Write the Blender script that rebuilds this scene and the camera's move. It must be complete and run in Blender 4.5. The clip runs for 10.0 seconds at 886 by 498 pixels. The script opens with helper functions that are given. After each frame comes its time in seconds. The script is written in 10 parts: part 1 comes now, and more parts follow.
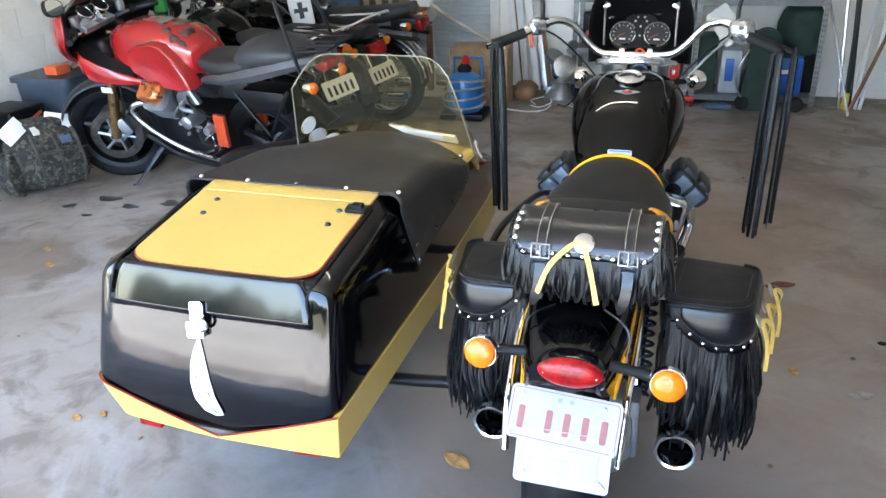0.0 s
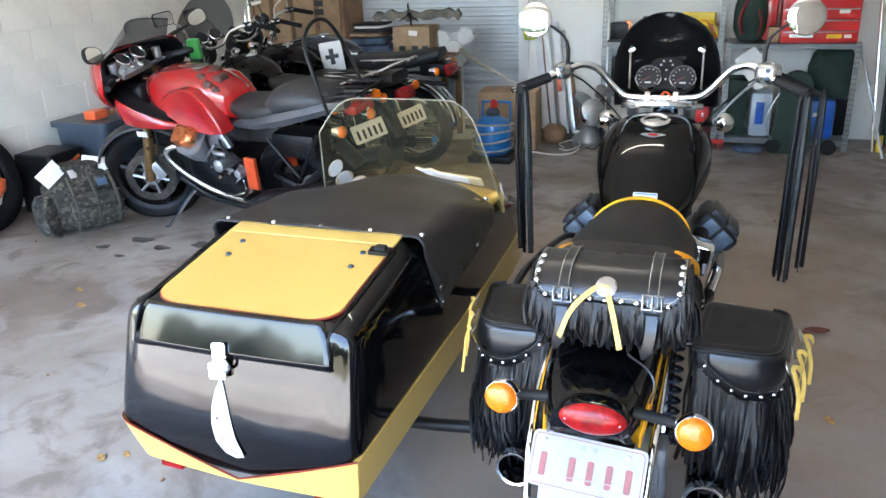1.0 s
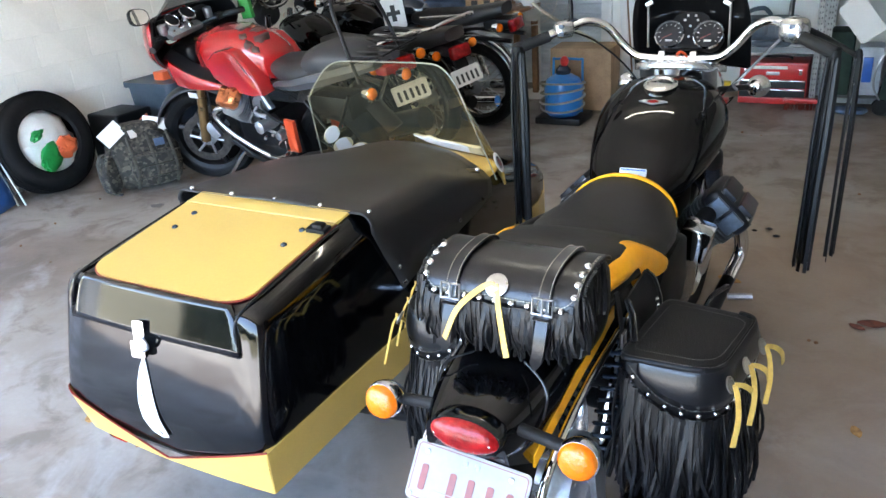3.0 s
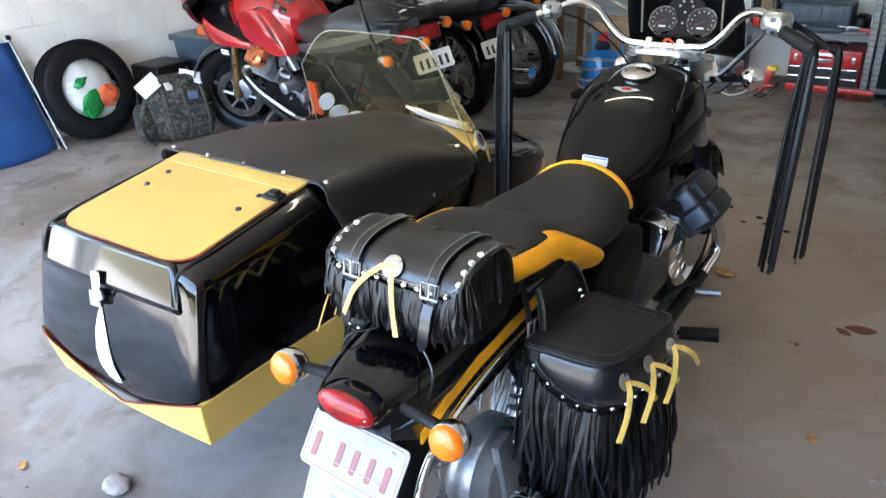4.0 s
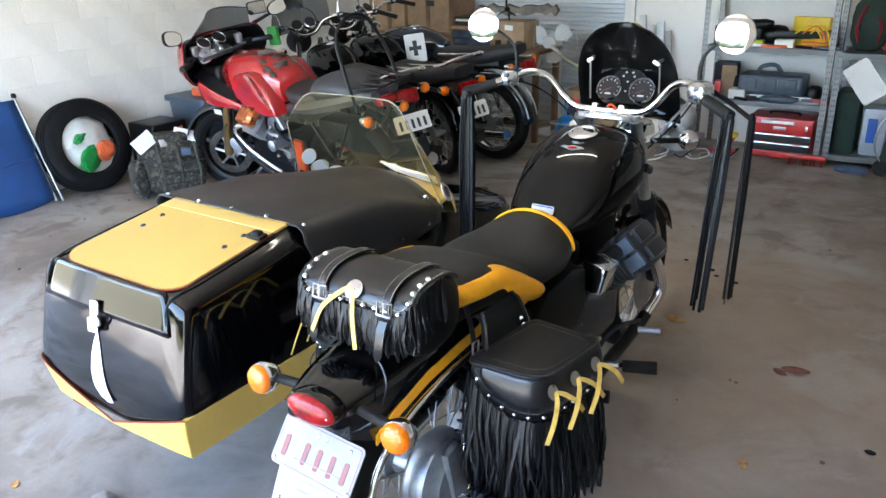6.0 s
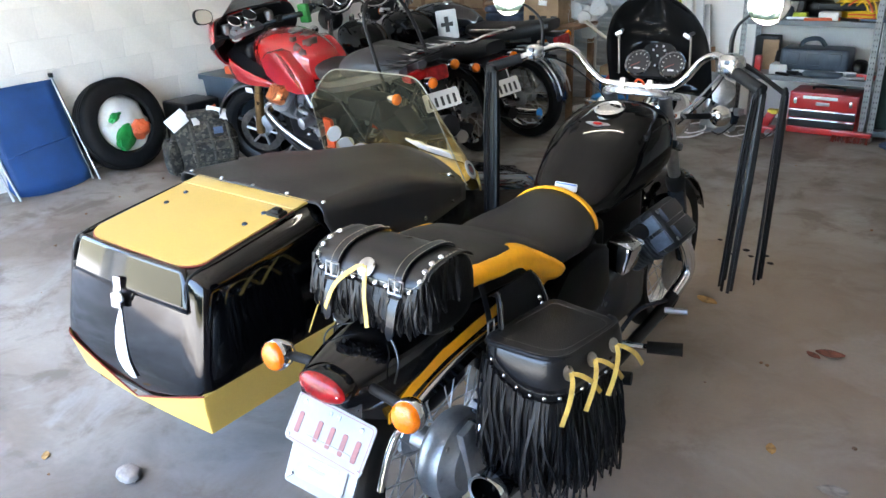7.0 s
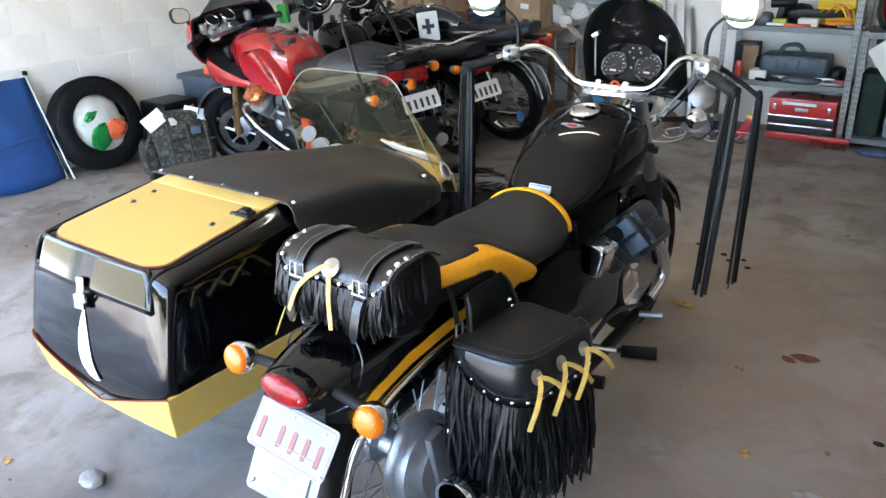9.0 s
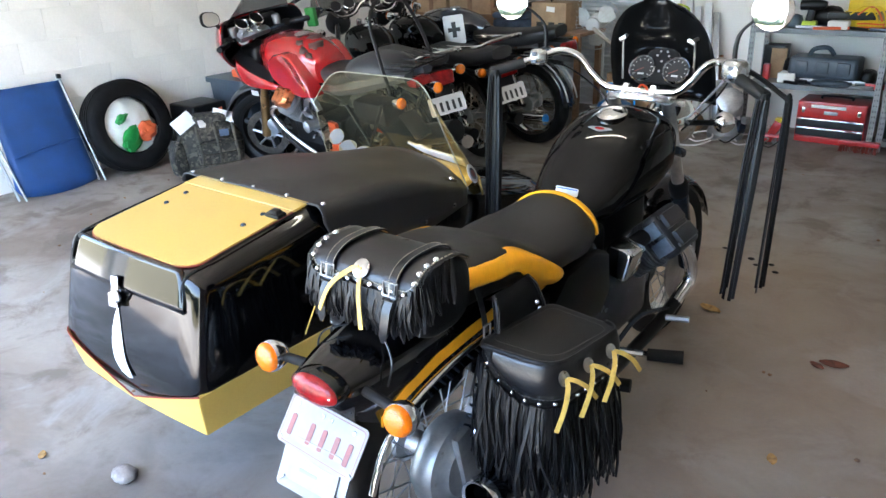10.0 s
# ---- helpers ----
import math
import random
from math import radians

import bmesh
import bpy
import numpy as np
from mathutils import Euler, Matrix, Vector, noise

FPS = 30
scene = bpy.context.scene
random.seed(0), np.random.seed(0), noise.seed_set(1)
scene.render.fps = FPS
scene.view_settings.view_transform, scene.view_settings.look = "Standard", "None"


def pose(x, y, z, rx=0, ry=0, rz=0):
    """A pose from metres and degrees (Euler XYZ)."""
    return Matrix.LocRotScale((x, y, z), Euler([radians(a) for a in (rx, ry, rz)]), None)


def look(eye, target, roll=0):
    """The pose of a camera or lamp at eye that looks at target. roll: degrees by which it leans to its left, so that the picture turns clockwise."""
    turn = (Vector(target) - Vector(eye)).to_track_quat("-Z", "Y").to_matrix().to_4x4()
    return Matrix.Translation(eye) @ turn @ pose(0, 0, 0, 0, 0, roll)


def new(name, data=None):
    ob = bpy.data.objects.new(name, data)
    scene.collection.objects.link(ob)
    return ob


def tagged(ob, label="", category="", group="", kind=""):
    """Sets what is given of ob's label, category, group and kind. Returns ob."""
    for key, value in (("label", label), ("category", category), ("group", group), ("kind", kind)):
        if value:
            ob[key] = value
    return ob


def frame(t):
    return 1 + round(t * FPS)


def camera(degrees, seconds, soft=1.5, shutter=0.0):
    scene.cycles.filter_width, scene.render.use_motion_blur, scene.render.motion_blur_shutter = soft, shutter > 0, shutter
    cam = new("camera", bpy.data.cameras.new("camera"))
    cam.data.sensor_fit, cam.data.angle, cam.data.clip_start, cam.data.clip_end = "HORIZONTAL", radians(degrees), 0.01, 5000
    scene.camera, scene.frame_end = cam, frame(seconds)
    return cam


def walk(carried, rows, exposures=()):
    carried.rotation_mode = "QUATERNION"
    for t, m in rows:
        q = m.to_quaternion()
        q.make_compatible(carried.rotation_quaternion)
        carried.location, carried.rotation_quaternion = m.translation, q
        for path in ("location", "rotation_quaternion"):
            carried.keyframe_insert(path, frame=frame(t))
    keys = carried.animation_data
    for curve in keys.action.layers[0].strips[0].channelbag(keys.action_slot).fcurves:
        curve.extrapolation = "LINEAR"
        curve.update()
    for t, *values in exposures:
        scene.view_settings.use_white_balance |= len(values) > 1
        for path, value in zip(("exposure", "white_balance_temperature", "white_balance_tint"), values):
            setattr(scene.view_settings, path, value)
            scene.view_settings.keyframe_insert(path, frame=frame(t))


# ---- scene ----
cam = camera(60.0, 10.0)
PATH = [
    (0, (0.174, -1.306, 1.502), (-0.387, 0.43, 0.684), -1.7),
    (0.5, (0.195, -1.326, 1.505), (-0.408, 0.421, 0.742), -1.7),
    (1, (0.19, -1.294, 1.499), (-0.456, 0.459, 0.785), -2.3),
    (1.5, (0.248, -1.264, 1.497), (-0.421, 0.484, 0.791), -2.2),
    (2, (0.338, -1.211, 1.49), (-0.331, 0.508, 0.719), -1.3),
    (2.5, (0.414, -1.085, 1.48), (-0.41, 0.57, 0.717), -2.4),
    (2.7, (0.448, -1.031, 1.469), (-0.407, 0.6, 0.689), -3.8),
    (3.8, (0.771, -0.823, 1.49), (-0.315, 0.623, 0.635), -2.9),
    (4, (0.789, -0.819, 1.496), (-0.258, 0.642, 0.621), -2.6),
    (4.5, (0.832, -0.872, 1.501), (-0.152, 0.663, 0.678), -1.0),
    (5, (0.901, -0.985, 1.519), (-0.082, 0.558, 0.713), -2.0),
    (5.5, (0.957, -1.003, 1.537), (-0.051, 0.555, 0.791), -1.9),
    (6, (0.991, -0.984, 1.532), (-0.064, 0.551, 0.804), -1.5),
    (6.2, (0.987, -0.974, 1.523), (-0.089, 0.532, 0.765), -1.7),
    (7.3, (1.025, -0.931, 1.516), (-0.103, 0.527, 0.742), -2.5),
    (7.5, (1.023, -0.932, 1.514), (-0.087, 0.539, 0.736), -2.3),
    (8, (1.024, -0.925, 1.511), (-0.102, 0.537, 0.742), -2.8),
    (8.5, (1.027, -0.92, 1.507), (-0.131, 0.522, 0.746), -3.4),
    (9, (1.032, -0.893, 1.499), (-0.063, 0.594, 0.732), -1.6),
    (9.5, (1.027, -0.917, 1.506), (-0.102, 0.574, 0.797), -2.0),
    (10, (1.032, -0.914, 1.504), (-0.112, 0.54, 0.745), -1.9),
]
walk(cam, [(t, look(eye, aim, roll)) for t, eye, aim, roll in PATH], [(0.0, 4.27, 6200, 10), (10.0, 4.27, 6200, 10)])

# ---- world and light: open garage door behind the camera, bright sky outside ----
world = bpy.data.worlds.new("sky")
scene.world = world
world.use_nodes = True
wn = world.node_tree
sky = wn.nodes.new("ShaderNodeTexSky")
sky.sky_type, sky.sun_disc = "NISHITA", False
sky.sun_elevation, sky.sun_rotation = radians(74), radians(210)
sky.air_density, sky.dust_density, sky.ozone_density = 1.0, 1.2, 1.2
wn.links.new(sky.outputs[0], wn.nodes["Background"].inputs[0])
wn.nodes["Background"].inputs[1].default_value = 0.15
sun = new("sun", bpy.data.lights.new("sun", "SUN"))
sun.data.energy, sun.data.angle, sun.data.color = 3.5, radians(0.6), (1.0, 0.95, 0.88)
sun.matrix_basis = look((-2, -3.5, 14.5), (0, 0, 0))

# ---- materials ----
MATS = {}


def mat(name, color, rough=0.5, metal=0.0, var=0.12, scale=8.0, fine=90.0, bump=0.0, bump_scale=60.0, coat=0.0,
        rough_var=0.08, spec=0.5, tint=None, per_object=0.0, coat_rough=0.03):
    """A procedural surface: base colour varied at a coarse and a fine scale, rough patches and fine relief."""
    if name in MATS:
        return MATS[name]
    m = bpy.data.materials.new(name)
    m.use_nodes = True
    nt = m.node_tree
    N, L = nt.nodes, nt.links
    b = N["Principled BSDF"]
    co = N.new("ShaderNodeTexCoord")
    big, small = N.new("ShaderNodeTexNoise"), N.new("ShaderNodeTexNoise")
    big.inputs["Scale"].default_value, big.inputs["Detail"].default_value = scale, 4
    small.inputs["Scale"].default_value, small.inputs["Detail"].default_value = fine, 3
    for n in (big, small):
        L.new(co.outputs["Object"], n.inputs["Vector"])
    mix = N.new("ShaderNodeMix")
    mix.data_type = "RGBA"
    dark = tint or tuple(c * (1 - 2 * var) for c in color)
    light = tuple(min(1.0, c * (1 + 1.2 * var)) for c in color)
    mix.inputs["A"].default_value, mix.inputs["B"].default_value = (*dark, 1), (*light, 1)
    add = N.new("ShaderNodeMath")
    add.operation = "MULTIPLY_ADD"
    L.new(small.outputs[0], add.inputs[0])
    add.inputs[1].default_value = 0.45
    L.new(big.outputs[0], add.inputs[2])
    ramp = N.new("ShaderNodeMapRange")
    ramp.inputs["From Min"].default_value, ramp.inputs["From Max"].default_value = 0.45, 1.0
    L.new(add.outputs[0], ramp.inputs["Value"])
    L.new(ramp.outputs[0], mix.inputs["Factor"])
    col = mix.outputs["Result"]
    if per_object:
        info, hsv = N.new("ShaderNodeObjectInfo"), N.new("ShaderNodeHueSaturation")
        rng = N.new("ShaderNodeMapRange")
        rng.inputs["To Min"].default_value, rng.inputs["To Max"].default_value = 1 - per_object, 1 + per_object
        L.new(info.outputs["Random"], rng.inputs["Value"])
        L.new(rng.outputs[0], hsv.inputs["Value"])
        L.new(col, hsv.inputs["Color"])
        col = hsv.outputs[0]
    L.new(col, b.inputs["Base Color"])
    rr = N.new("ShaderNodeMapRange")
    rr.inputs["To Min"].default_value, rr.inputs["To Max"].default_value = max(0.01, rough - rough_var), min(1, rough + rough_var)
    L.new(big.outputs[0], rr.inputs["Value"])
    L.new(rr.outputs[0], b.inputs["Roughness"])
    b.inputs["Metallic"].default_value = metal
    b.inputs["Specular IOR Level"].default_value = spec
    b.inputs["Coat Weight"].default_value = coat
    b.inputs["Coat Roughness"].default_value = coat_rough
    if bump:
        bn, bp = N.new("ShaderNodeTexNoise"), N.new("ShaderNodeBump")
        bn.inputs["Scale"].default_value, bn.inputs["Detail"].default_value = bump_scale, 5
        L.new(co.outputs["Object"], bn.inputs["Vector"])
        L.new(bn.outputs[0], bp.inputs["Height"])
        bp.inputs["Strength"].default_value, bp.inputs["Distance"].default_value = bump, 0.004
        L.new(bp.outputs[0], b.inputs["Normal"])
    MATS[name] = m
    return m


def glass_mat(name, color, rough=0.02, alpha=0.2, spec=0.5):
    """Thin clear or smoked sheet: see-through tint with a glossy face."""
    m = bpy.data.materials.new(name)
    m.use_nodes = True
    N, L = m.node_tree.nodes, m.node_tree.links
    b = N["Principled BSDF"]
    tr, gl, mixs, fr = (N.new("ShaderNodeBsdfTransparent"), N.new("ShaderNodeBsdfGlossy"), N.new("ShaderNodeMixShader"), N.new("ShaderNodeLayerWeight"))
    tr.inputs[0].default_value = (*color, 1)
    gl.inputs["Roughness"].default_value = rough
    fr.inputs[0].default_value = 0.5
    pw, mr = N.new("ShaderNodeMath"), N.new("ShaderNodeMapRange")
    pw.operation, pw.inputs[1].default_value = "POWER", 4.0
    L.new(fr.outputs["Facing"], pw.inputs[0])
    L.new(pw.outputs[0], mr.inputs["Value"])
    mr.inputs["To Min"].default_value, mr.inputs["To Max"].default_value = 0.04, 0.75
    L.new(mr.outputs[0], mixs.inputs[0])
    L.new(tr.outputs[0], mixs.inputs[1])
    L.new(gl.outputs[0], mixs.inputs[2])
    base = mixs.outputs[0]
    if alpha:
        b.inputs["Base Color"].default_value = (*[c * 0.6 for c in color], 1)
        b.inputs["Roughness"].default_value = 0.4
        m2 = N.new("ShaderNodeMixShader")
        m2.inputs[0].default_value = alpha
        L.new(base, m2.inputs[1])
        L.new(b.outputs[0], m2.inputs[2])
        base = m2.outputs[0]
    L.new(base, N["Material Output"].inputs[0])
    MATS[name] = m
    return m


BLACK = mat("gloss_black_paint", (0.0015, 0.0015, 0.002), 0.3, var=0.25, scale=3, coat=1.0, rough_var=0.05, bump=0.18, bump_scale=6, spec=0.0, coat_rough=0.07)
TANKBLACK = mat("tank_black_paint", (0.002, 0.0018, 0.0018), 0.3, var=0.2, scale=4, coat=0.6, rough_var=0.03, spec=0.0)
YELLOW = mat("yellow_paint", (0.57, 0.385, 0.088), 0.34, var=0.05, scale=3, fine=140, coat=0.35, bump=0.02, bump_scale=300)
REDLINE = mat("red_pinstripe", (0.22, 0.018, 0.012), 0.35)
LEATHER = mat("black_leather", (0.0045, 0.0045, 0.005), 0.40, var=0.2, scale=14, bump=0.35, bump_scale=260, rough_var=0.1, spec=0.22)
LEATHER_SMOOTH = mat("smooth_black_leather", (0.003, 0.0034, 0.0045), 0.30, var=0.15, scale=12, bump=0.1, bump_scale=180, spec=0.55)
FRINGE = mat("fringe_leather", (0.0025, 0.0027, 0.0036), 0.42, spec=0.34, var=0.3, scale=30, bump=0.2, bump_scale=200)
VINYL = mat("black_vinyl", (0.019, 0.0178, 0.017), 0.42, var=0.15, scale=6, bump=0.25, bump_scale=420, rough_var=0.08)
SEAT = mat("seat_vinyl", (0.0055, 0.0052, 0.0052), 0.5, spec=0.35, var=0.12, scale=6, bump=0.25, bump_scale=400)
SEATYEL = mat("yellow_seat_vinyl", (0.86, 0.385, 0.010), 0.45, spec=0.25, var=0.08, scale=10, bump=0.15, bump_scale=300)
THONG = mat("yellow_leather_lace", (0.60, 0.40, 0.09), 0.6, var=0.15, scale=40, bump=0.2, bump_scale=200)
CHROME = mat("chrome", (0.78, 0.79, 0.80), 0.07, 1.0, var=0.04, scale=10, rough_var=0.04)
NICKEL = mat("brushed_nickel", (0.44, 0.435, 0.42), 0.3, 1.0, var=0.08, scale=40, rough_var=0.08)
STEEL = mat("dull_steel", (0.42, 0.43, 0.44), 0.36, 1.0, var=0.15, scale=20, rough_var=0.12)
ALLOY2 = mat("polished_alloy", (0.46, 0.46, 0.455), 0.26, 0.9, var=0.08, scale=25, bump=0.05, bump_scale=120)
ALLOY = mat("cast_alloy", (0.36, 0.38, 0.40), 0.42, 0.85, var=0.12, scale=18, bump=0.15, bump_scale=220)
DARKALLOY = mat("dark_painted_alloy", (0.045, 0.060, 0.085), 0.24, 0.4, var=0.2, scale=20, bump=0.15, bump_scale=220)
# sky light on the rocker cover pads is put into this blue-grey
COVERSKY = mat("sky_blued_alloy", (0.13, 0.165, 0.21), 0.35, 0.4, var=0.2, scale=20, bump=0.1, bump_scale=220)
COVERDARK = mat("dark_rocker_alloy", (0.022, 0.024, 0.028), 0.4, 0.3, var=0.2, scale=20, bump=0.1, bump_scale=220)
FINBLUE = mat("weathered_fin_alloy", (0.30, 0.33, 0.37), 0.4, 0.7, var=0.3, scale=25)
RUBBER = mat("rubber", (0.006, 0.006, 0.0065), 0.65, spec=0.3, var=0.25, scale=25, bump=0.15, bump_scale=150)
TYRE = mat("tyre_rubber", (0.007, 0.007, 0.0075), 0.7, spec=0.18, var=0.3, scale=18, bump=0.2, bump_scale=90)
FRAMEBLACK = mat("dull_black_frame_paint", (0.003, 0.003, 0.0032), 0.45, spec=0.10, var=0.3, scale=9, bump=0.1, bump_scale=120)
BLACKPLASTIC = mat("black_plastic", (0.005, 0.005, 0.006), 0.4, spec=0.28, var=0.15, scale=15, bump=0.08, bump_scale=300)
AMBER = mat("amber_lens", (0.72, 0.155, 0.003), 0.15, var=0.1, scale=40, coat=0.15, bump=0.5, bump_scale=160)
REDLENS = mat("red_lens", (0.25, 0.006, 0.007), 0.22, var=0.3, scale=30, coat=0.15, bump=0.3, bump_scale=160, spec=0.3)
WHITE = mat("white_enamel", (0.62, 0.61, 0.59), 0.4, var=0.03, scale=8)
PLATEWHITE = mat("plate_white_enamel", (0.29, 0.280, 0.275), 0.6, var=0.06, scale=20, spec=0.2)
REDPALE = mat("faded_red_ink", (0.20, 0.055, 0.05), 0.5, var=0.1, scale=60)
INK = mat("black_ink", (0.02, 0.02, 0.02), 0.5)
DULLSTITCH = mat("faded_stitching", (0.10, 0.095, 0.085), 0.7)
STITCH = mat("pale_stitching", (0.42, 0.38, 0.30), 0.7)
MIRROR = mat("mirror_glass", (0.92, 0.92, 0.92), 0.01, 1.0, var=0.0, rough_var=0.0)
REDPAINT = mat("red_paint", (0.36, 0.010, 0.011), 0.18, var=0.1, scale=4, coat=1.0, rough_var=0.04)
GREYPAINT = mat("silver_grey_paint", (0.19, 0.195, 0.21), 0.3, 0.4, var=0.1, scale=6, coat=0.4)
ORANGEPAINT = mat("orange_metal", (0.62, 0.075, 0.02), 0.35, 0.3, var=0.1, scale=15)
COPPER = mat("copper_cover", (0.58, 0.19, 0.075), 0.28, 0.85, var=0.15, scale=20)
BLUETINT = mat("blue_plastic", (0.015, 0.10, 0.42), 0.4, var=0.12, scale=12)
SCREEN = glass_mat("yellowed_screen", (0.96, 0.85, 0.56), alpha=0.045)
SMOKE = glass_mat("smoked_screen", (0.012, 0.012, 0.014), alpha=0.25)
SMOKEGREY = glass_mat("grey_smoked_screen", (0.30, 0.30, 0.30), alpha=0.3)
DIAL = mat("dial_face", (0.012, 0.012, 0.014), 0.35)
CARD = mat("cardboard", (0.36, 0.24, 0.14), 0.85, var=0.15, scale=10, bump=0.1, bump_scale=120)
TIMBER = mat("brown_timber", (0.24, 0.13, 0.065), 0.6, var=0.3, scale=5, fine=60, bump=0.12, bump_scale=50)


# ---- mesh helpers ----
def box(bm, sx, sy, sz, m=None, bev=0.0, seg=2):
    """A box with bevelled edges, centred."""
    r = bmesh.ops.create_cube(bm, size=1.0)
    vs = r["verts"]
    bmesh.ops.scale(bm, vec=(sx, sy, sz), verts=vs)
    if bev:
        es = list({e for v in vs for e in v.link_edges})
        r = bmesh.ops.bevel(bm, geom=es, offset=min(bev, 0.49 * min(sx, sy, sz)), segments=seg, affect="EDGES", profile=0.6)
        vs = list({v for f in r["faces"] for v in f.verts} | {v for v in vs if v.is_valid})
        vs = connected(vs[0])
    if m is not None:
        bmesh.ops.transform(bm, matrix=m, verts=vs)
    return vs


def connected(v):
    seen, todo = {v}, [v]
    while todo:
        for e in todo.pop().link_edges:
            for w in e.verts:
                if w not in seen:
                    seen.add(w)
                    todo.append(w)
    return list(seen)


def loft(bm, rings, closed=True, caps=True):
    """Skin through rings of points, each with the same count."""
    vr = [[bm.verts.new(p) for p in ring] for ring in rings]
    n = len(vr[0])
    for a, b in zip(vr, vr[1:]):
        for i in range(n if closed else n - 1):
            j = (i + 1) % n
            bm.faces.new((a[i], a[j], b[j], b[i]))
    if caps and closed:
        bm.faces.new(list(reversed(vr[0])))
        bm.faces.new(vr[-1])
    return vr


def smooth_path(pts, n):
    """Catmull-Rom points along a path."""
    P = [Vector(p) for p in pts]
    P = [P[0] * 2 - P[1]] + P + [P[-1] * 2 - P[-2]]
    out = []
    for i in range(1, len(P) - 2):
        for k in range(n):
            t = k / n
            a, b, c, d = P[i - 1 : i + 3]
            out.append(0.5 * ((2 * b) + (c - a) * t + (2 * a - 5 * b + 4 * c - d) * t * t + (3 * b - a - 3 * c + d) * t ** 3))
    out.append(P[-2])
    return out


def tube(bm, pts, r, seg=10, n=5, caps=True, flat=1.0, up=None):
    """A bent rod along pts; r a radius or a list of radii."""
    path = smooth_path(pts, n) if n > 1 else [Vector(p) for p in pts]
    k = len(path)
    radii = [r] * k if not isinstance(r, (list, tuple)) else [float(np.interp(i / (k - 1) * (len(r) - 1), range(len(r)), r)) for i in range(k)]
    rings, side = [], None
    for i, p in enumerate(path):
        d = (path[min(i + 1, k - 1)] - path[max(i - 1, 0)]).normalized()
        if side is None:
            ref = Vector(up) if up else (Vector((0, 0, 1)) if abs(d.z) < 0.9 else Vector((1, 0, 0)))
            side = d.cross(ref).normalized()
        side = (side - d * side.dot(d)).normalized()
        top = side.cross(d)
        rings.append([p + radii[i] * (math.cos(a) * side + flat * math.sin(a) * top) for a in [2 * math.pi * j / seg for j in range(seg)]])
    return loft(bm, rings, caps=caps)


def lathe(bm, profile, m=None, seg=28, caps=True):
    """Turned body about local z: profile of (radius, z)."""
    rings = [[(r * math.cos(2 * math.pi * j / seg), r * math.sin(2 * math.pi * j / seg), z) for j in range(seg)] for r, z in profile]
    vr = loft(bm, rings, caps=caps)
    vs = [v for ring in vr for v in ring]
    if m is not None:
        bmesh.ops.transform(bm, matrix=m, verts=vs)
    return vs


def wheel_lathe(bm, profile, m, seg=40):
    """A closed ring (tyre, rim) about local z: profile of (radius, z) goes round."""
    rings = []
    for j in range(seg):
        a = 2 * math.pi * j / seg
        rings.append([(r * math.cos(a), r * math.sin(a), z) for r, z in profile])
    rings.append(rings[0])
    vr = [[bm.verts.new(m @ Vector(p)) for p in ring] for ring in rings[:-1]]
    n = len(profile)
    for i in range(seg):
        a, b = vr[i], vr[(i + 1) % seg]
        for k in range(n):
            l = (k + 1) % n
            bm.faces.new((a[k], a[l], b[l], b[k]))


def prism(bm, outline, depth, m=None):
    """A flat outline in local xy given thickness along z."""
    vs = [bm.verts.new((x, y, 0)) for x, y in outline]
    f = bm.faces.new(vs)
    if depth:
        r = bmesh.ops.extrude_face_region(bm, geom=[f])
        up = [v for v in r["geom"] if isinstance(v, bmesh.types.BMVert)]
        bmesh.ops.translate(bm, vec=(0, 0, depth), verts=up)
        vs = vs + up
    if m is not None:
        bmesh.ops.transform(bm, matrix=m, verts=vs)
    return vs


def rounded(w, h, r, n=5):
    """Outline of a rounded rectangle, centred."""
    pts = []
    for cx, cy, a0 in ((w / 2 - r, h / 2 - r, 0), (-w / 2 + r, h / 2 - r, 90), (-w / 2 + r, -h / 2 + r, 180), (w / 2 - r, -h / 2 + r, 270)):
        for i in range(n + 1):
            a = radians(a0 + 90 * i / n)
            pts.append((cx + r * math.cos(a), cy + r * math.sin(a)))
    return pts


def ball(bm, r, m, u=14, v=9):
    q = bmesh.ops.create_uvsphere(bm, u_segments=u, v_segments=v, radius=r)
    bmesh.ops.transform(bm, matrix=m, verts=q["verts"])
    return q["verts"]


def oval(cx, cz, rx, rz, y, n=24, p=2.0, drop=0.0):
    """Ring in the xz plane at y: a superellipse; drop flattens the underside."""
    out = []
    for i in range(n):
        a = 2 * math.pi * i / n
        c, s = math.cos(a), math.sin(a)
        e = 2 / p
        x = rx * math.copysign(abs(c) ** e, c)
        z = rz * math.copysign(abs(s) ** e, s)
        if z < 0:
            z *= 1 - drop
        out.append((cx + x, y, cz + z))
    return out


POSES = {}


def thing(name, at, label, category, group=""):
    """A top-level Empty at the base of a thing."""
    ob = new(name)
    ob.empty_display_size = 0.1
    ob.matrix_basis = at
    POSES[ob.name] = at
    return tagged(ob, label, category, group)


def part(name, bm, material, parent, label="", world=False, smooth=True, angle=40):
    """Links a bmesh as one mesh under a thing or part. world: its points are given in the world, not in the thing."""
    me = bpy.data.meshes.new(name)
    bmesh.ops.recalc_face_normals(bm, faces=bm.faces[:])
    bm.to_mesh(me)
    bm.free()
    root = parent
    while root is not None and root.parent:
        root = root.parent
    if world and root is not None and root.name in POSES:
        me.transform(POSES[root.name].inverted())
    if smooth:
        me.shade_smooth()
        me.set_sharp_from_angle(angle=radians(angle))
    me.materials.append(material)
    ob = new(name, me)
    ob.parent = parent
    if label:
        ob["label"] = label
    return ob


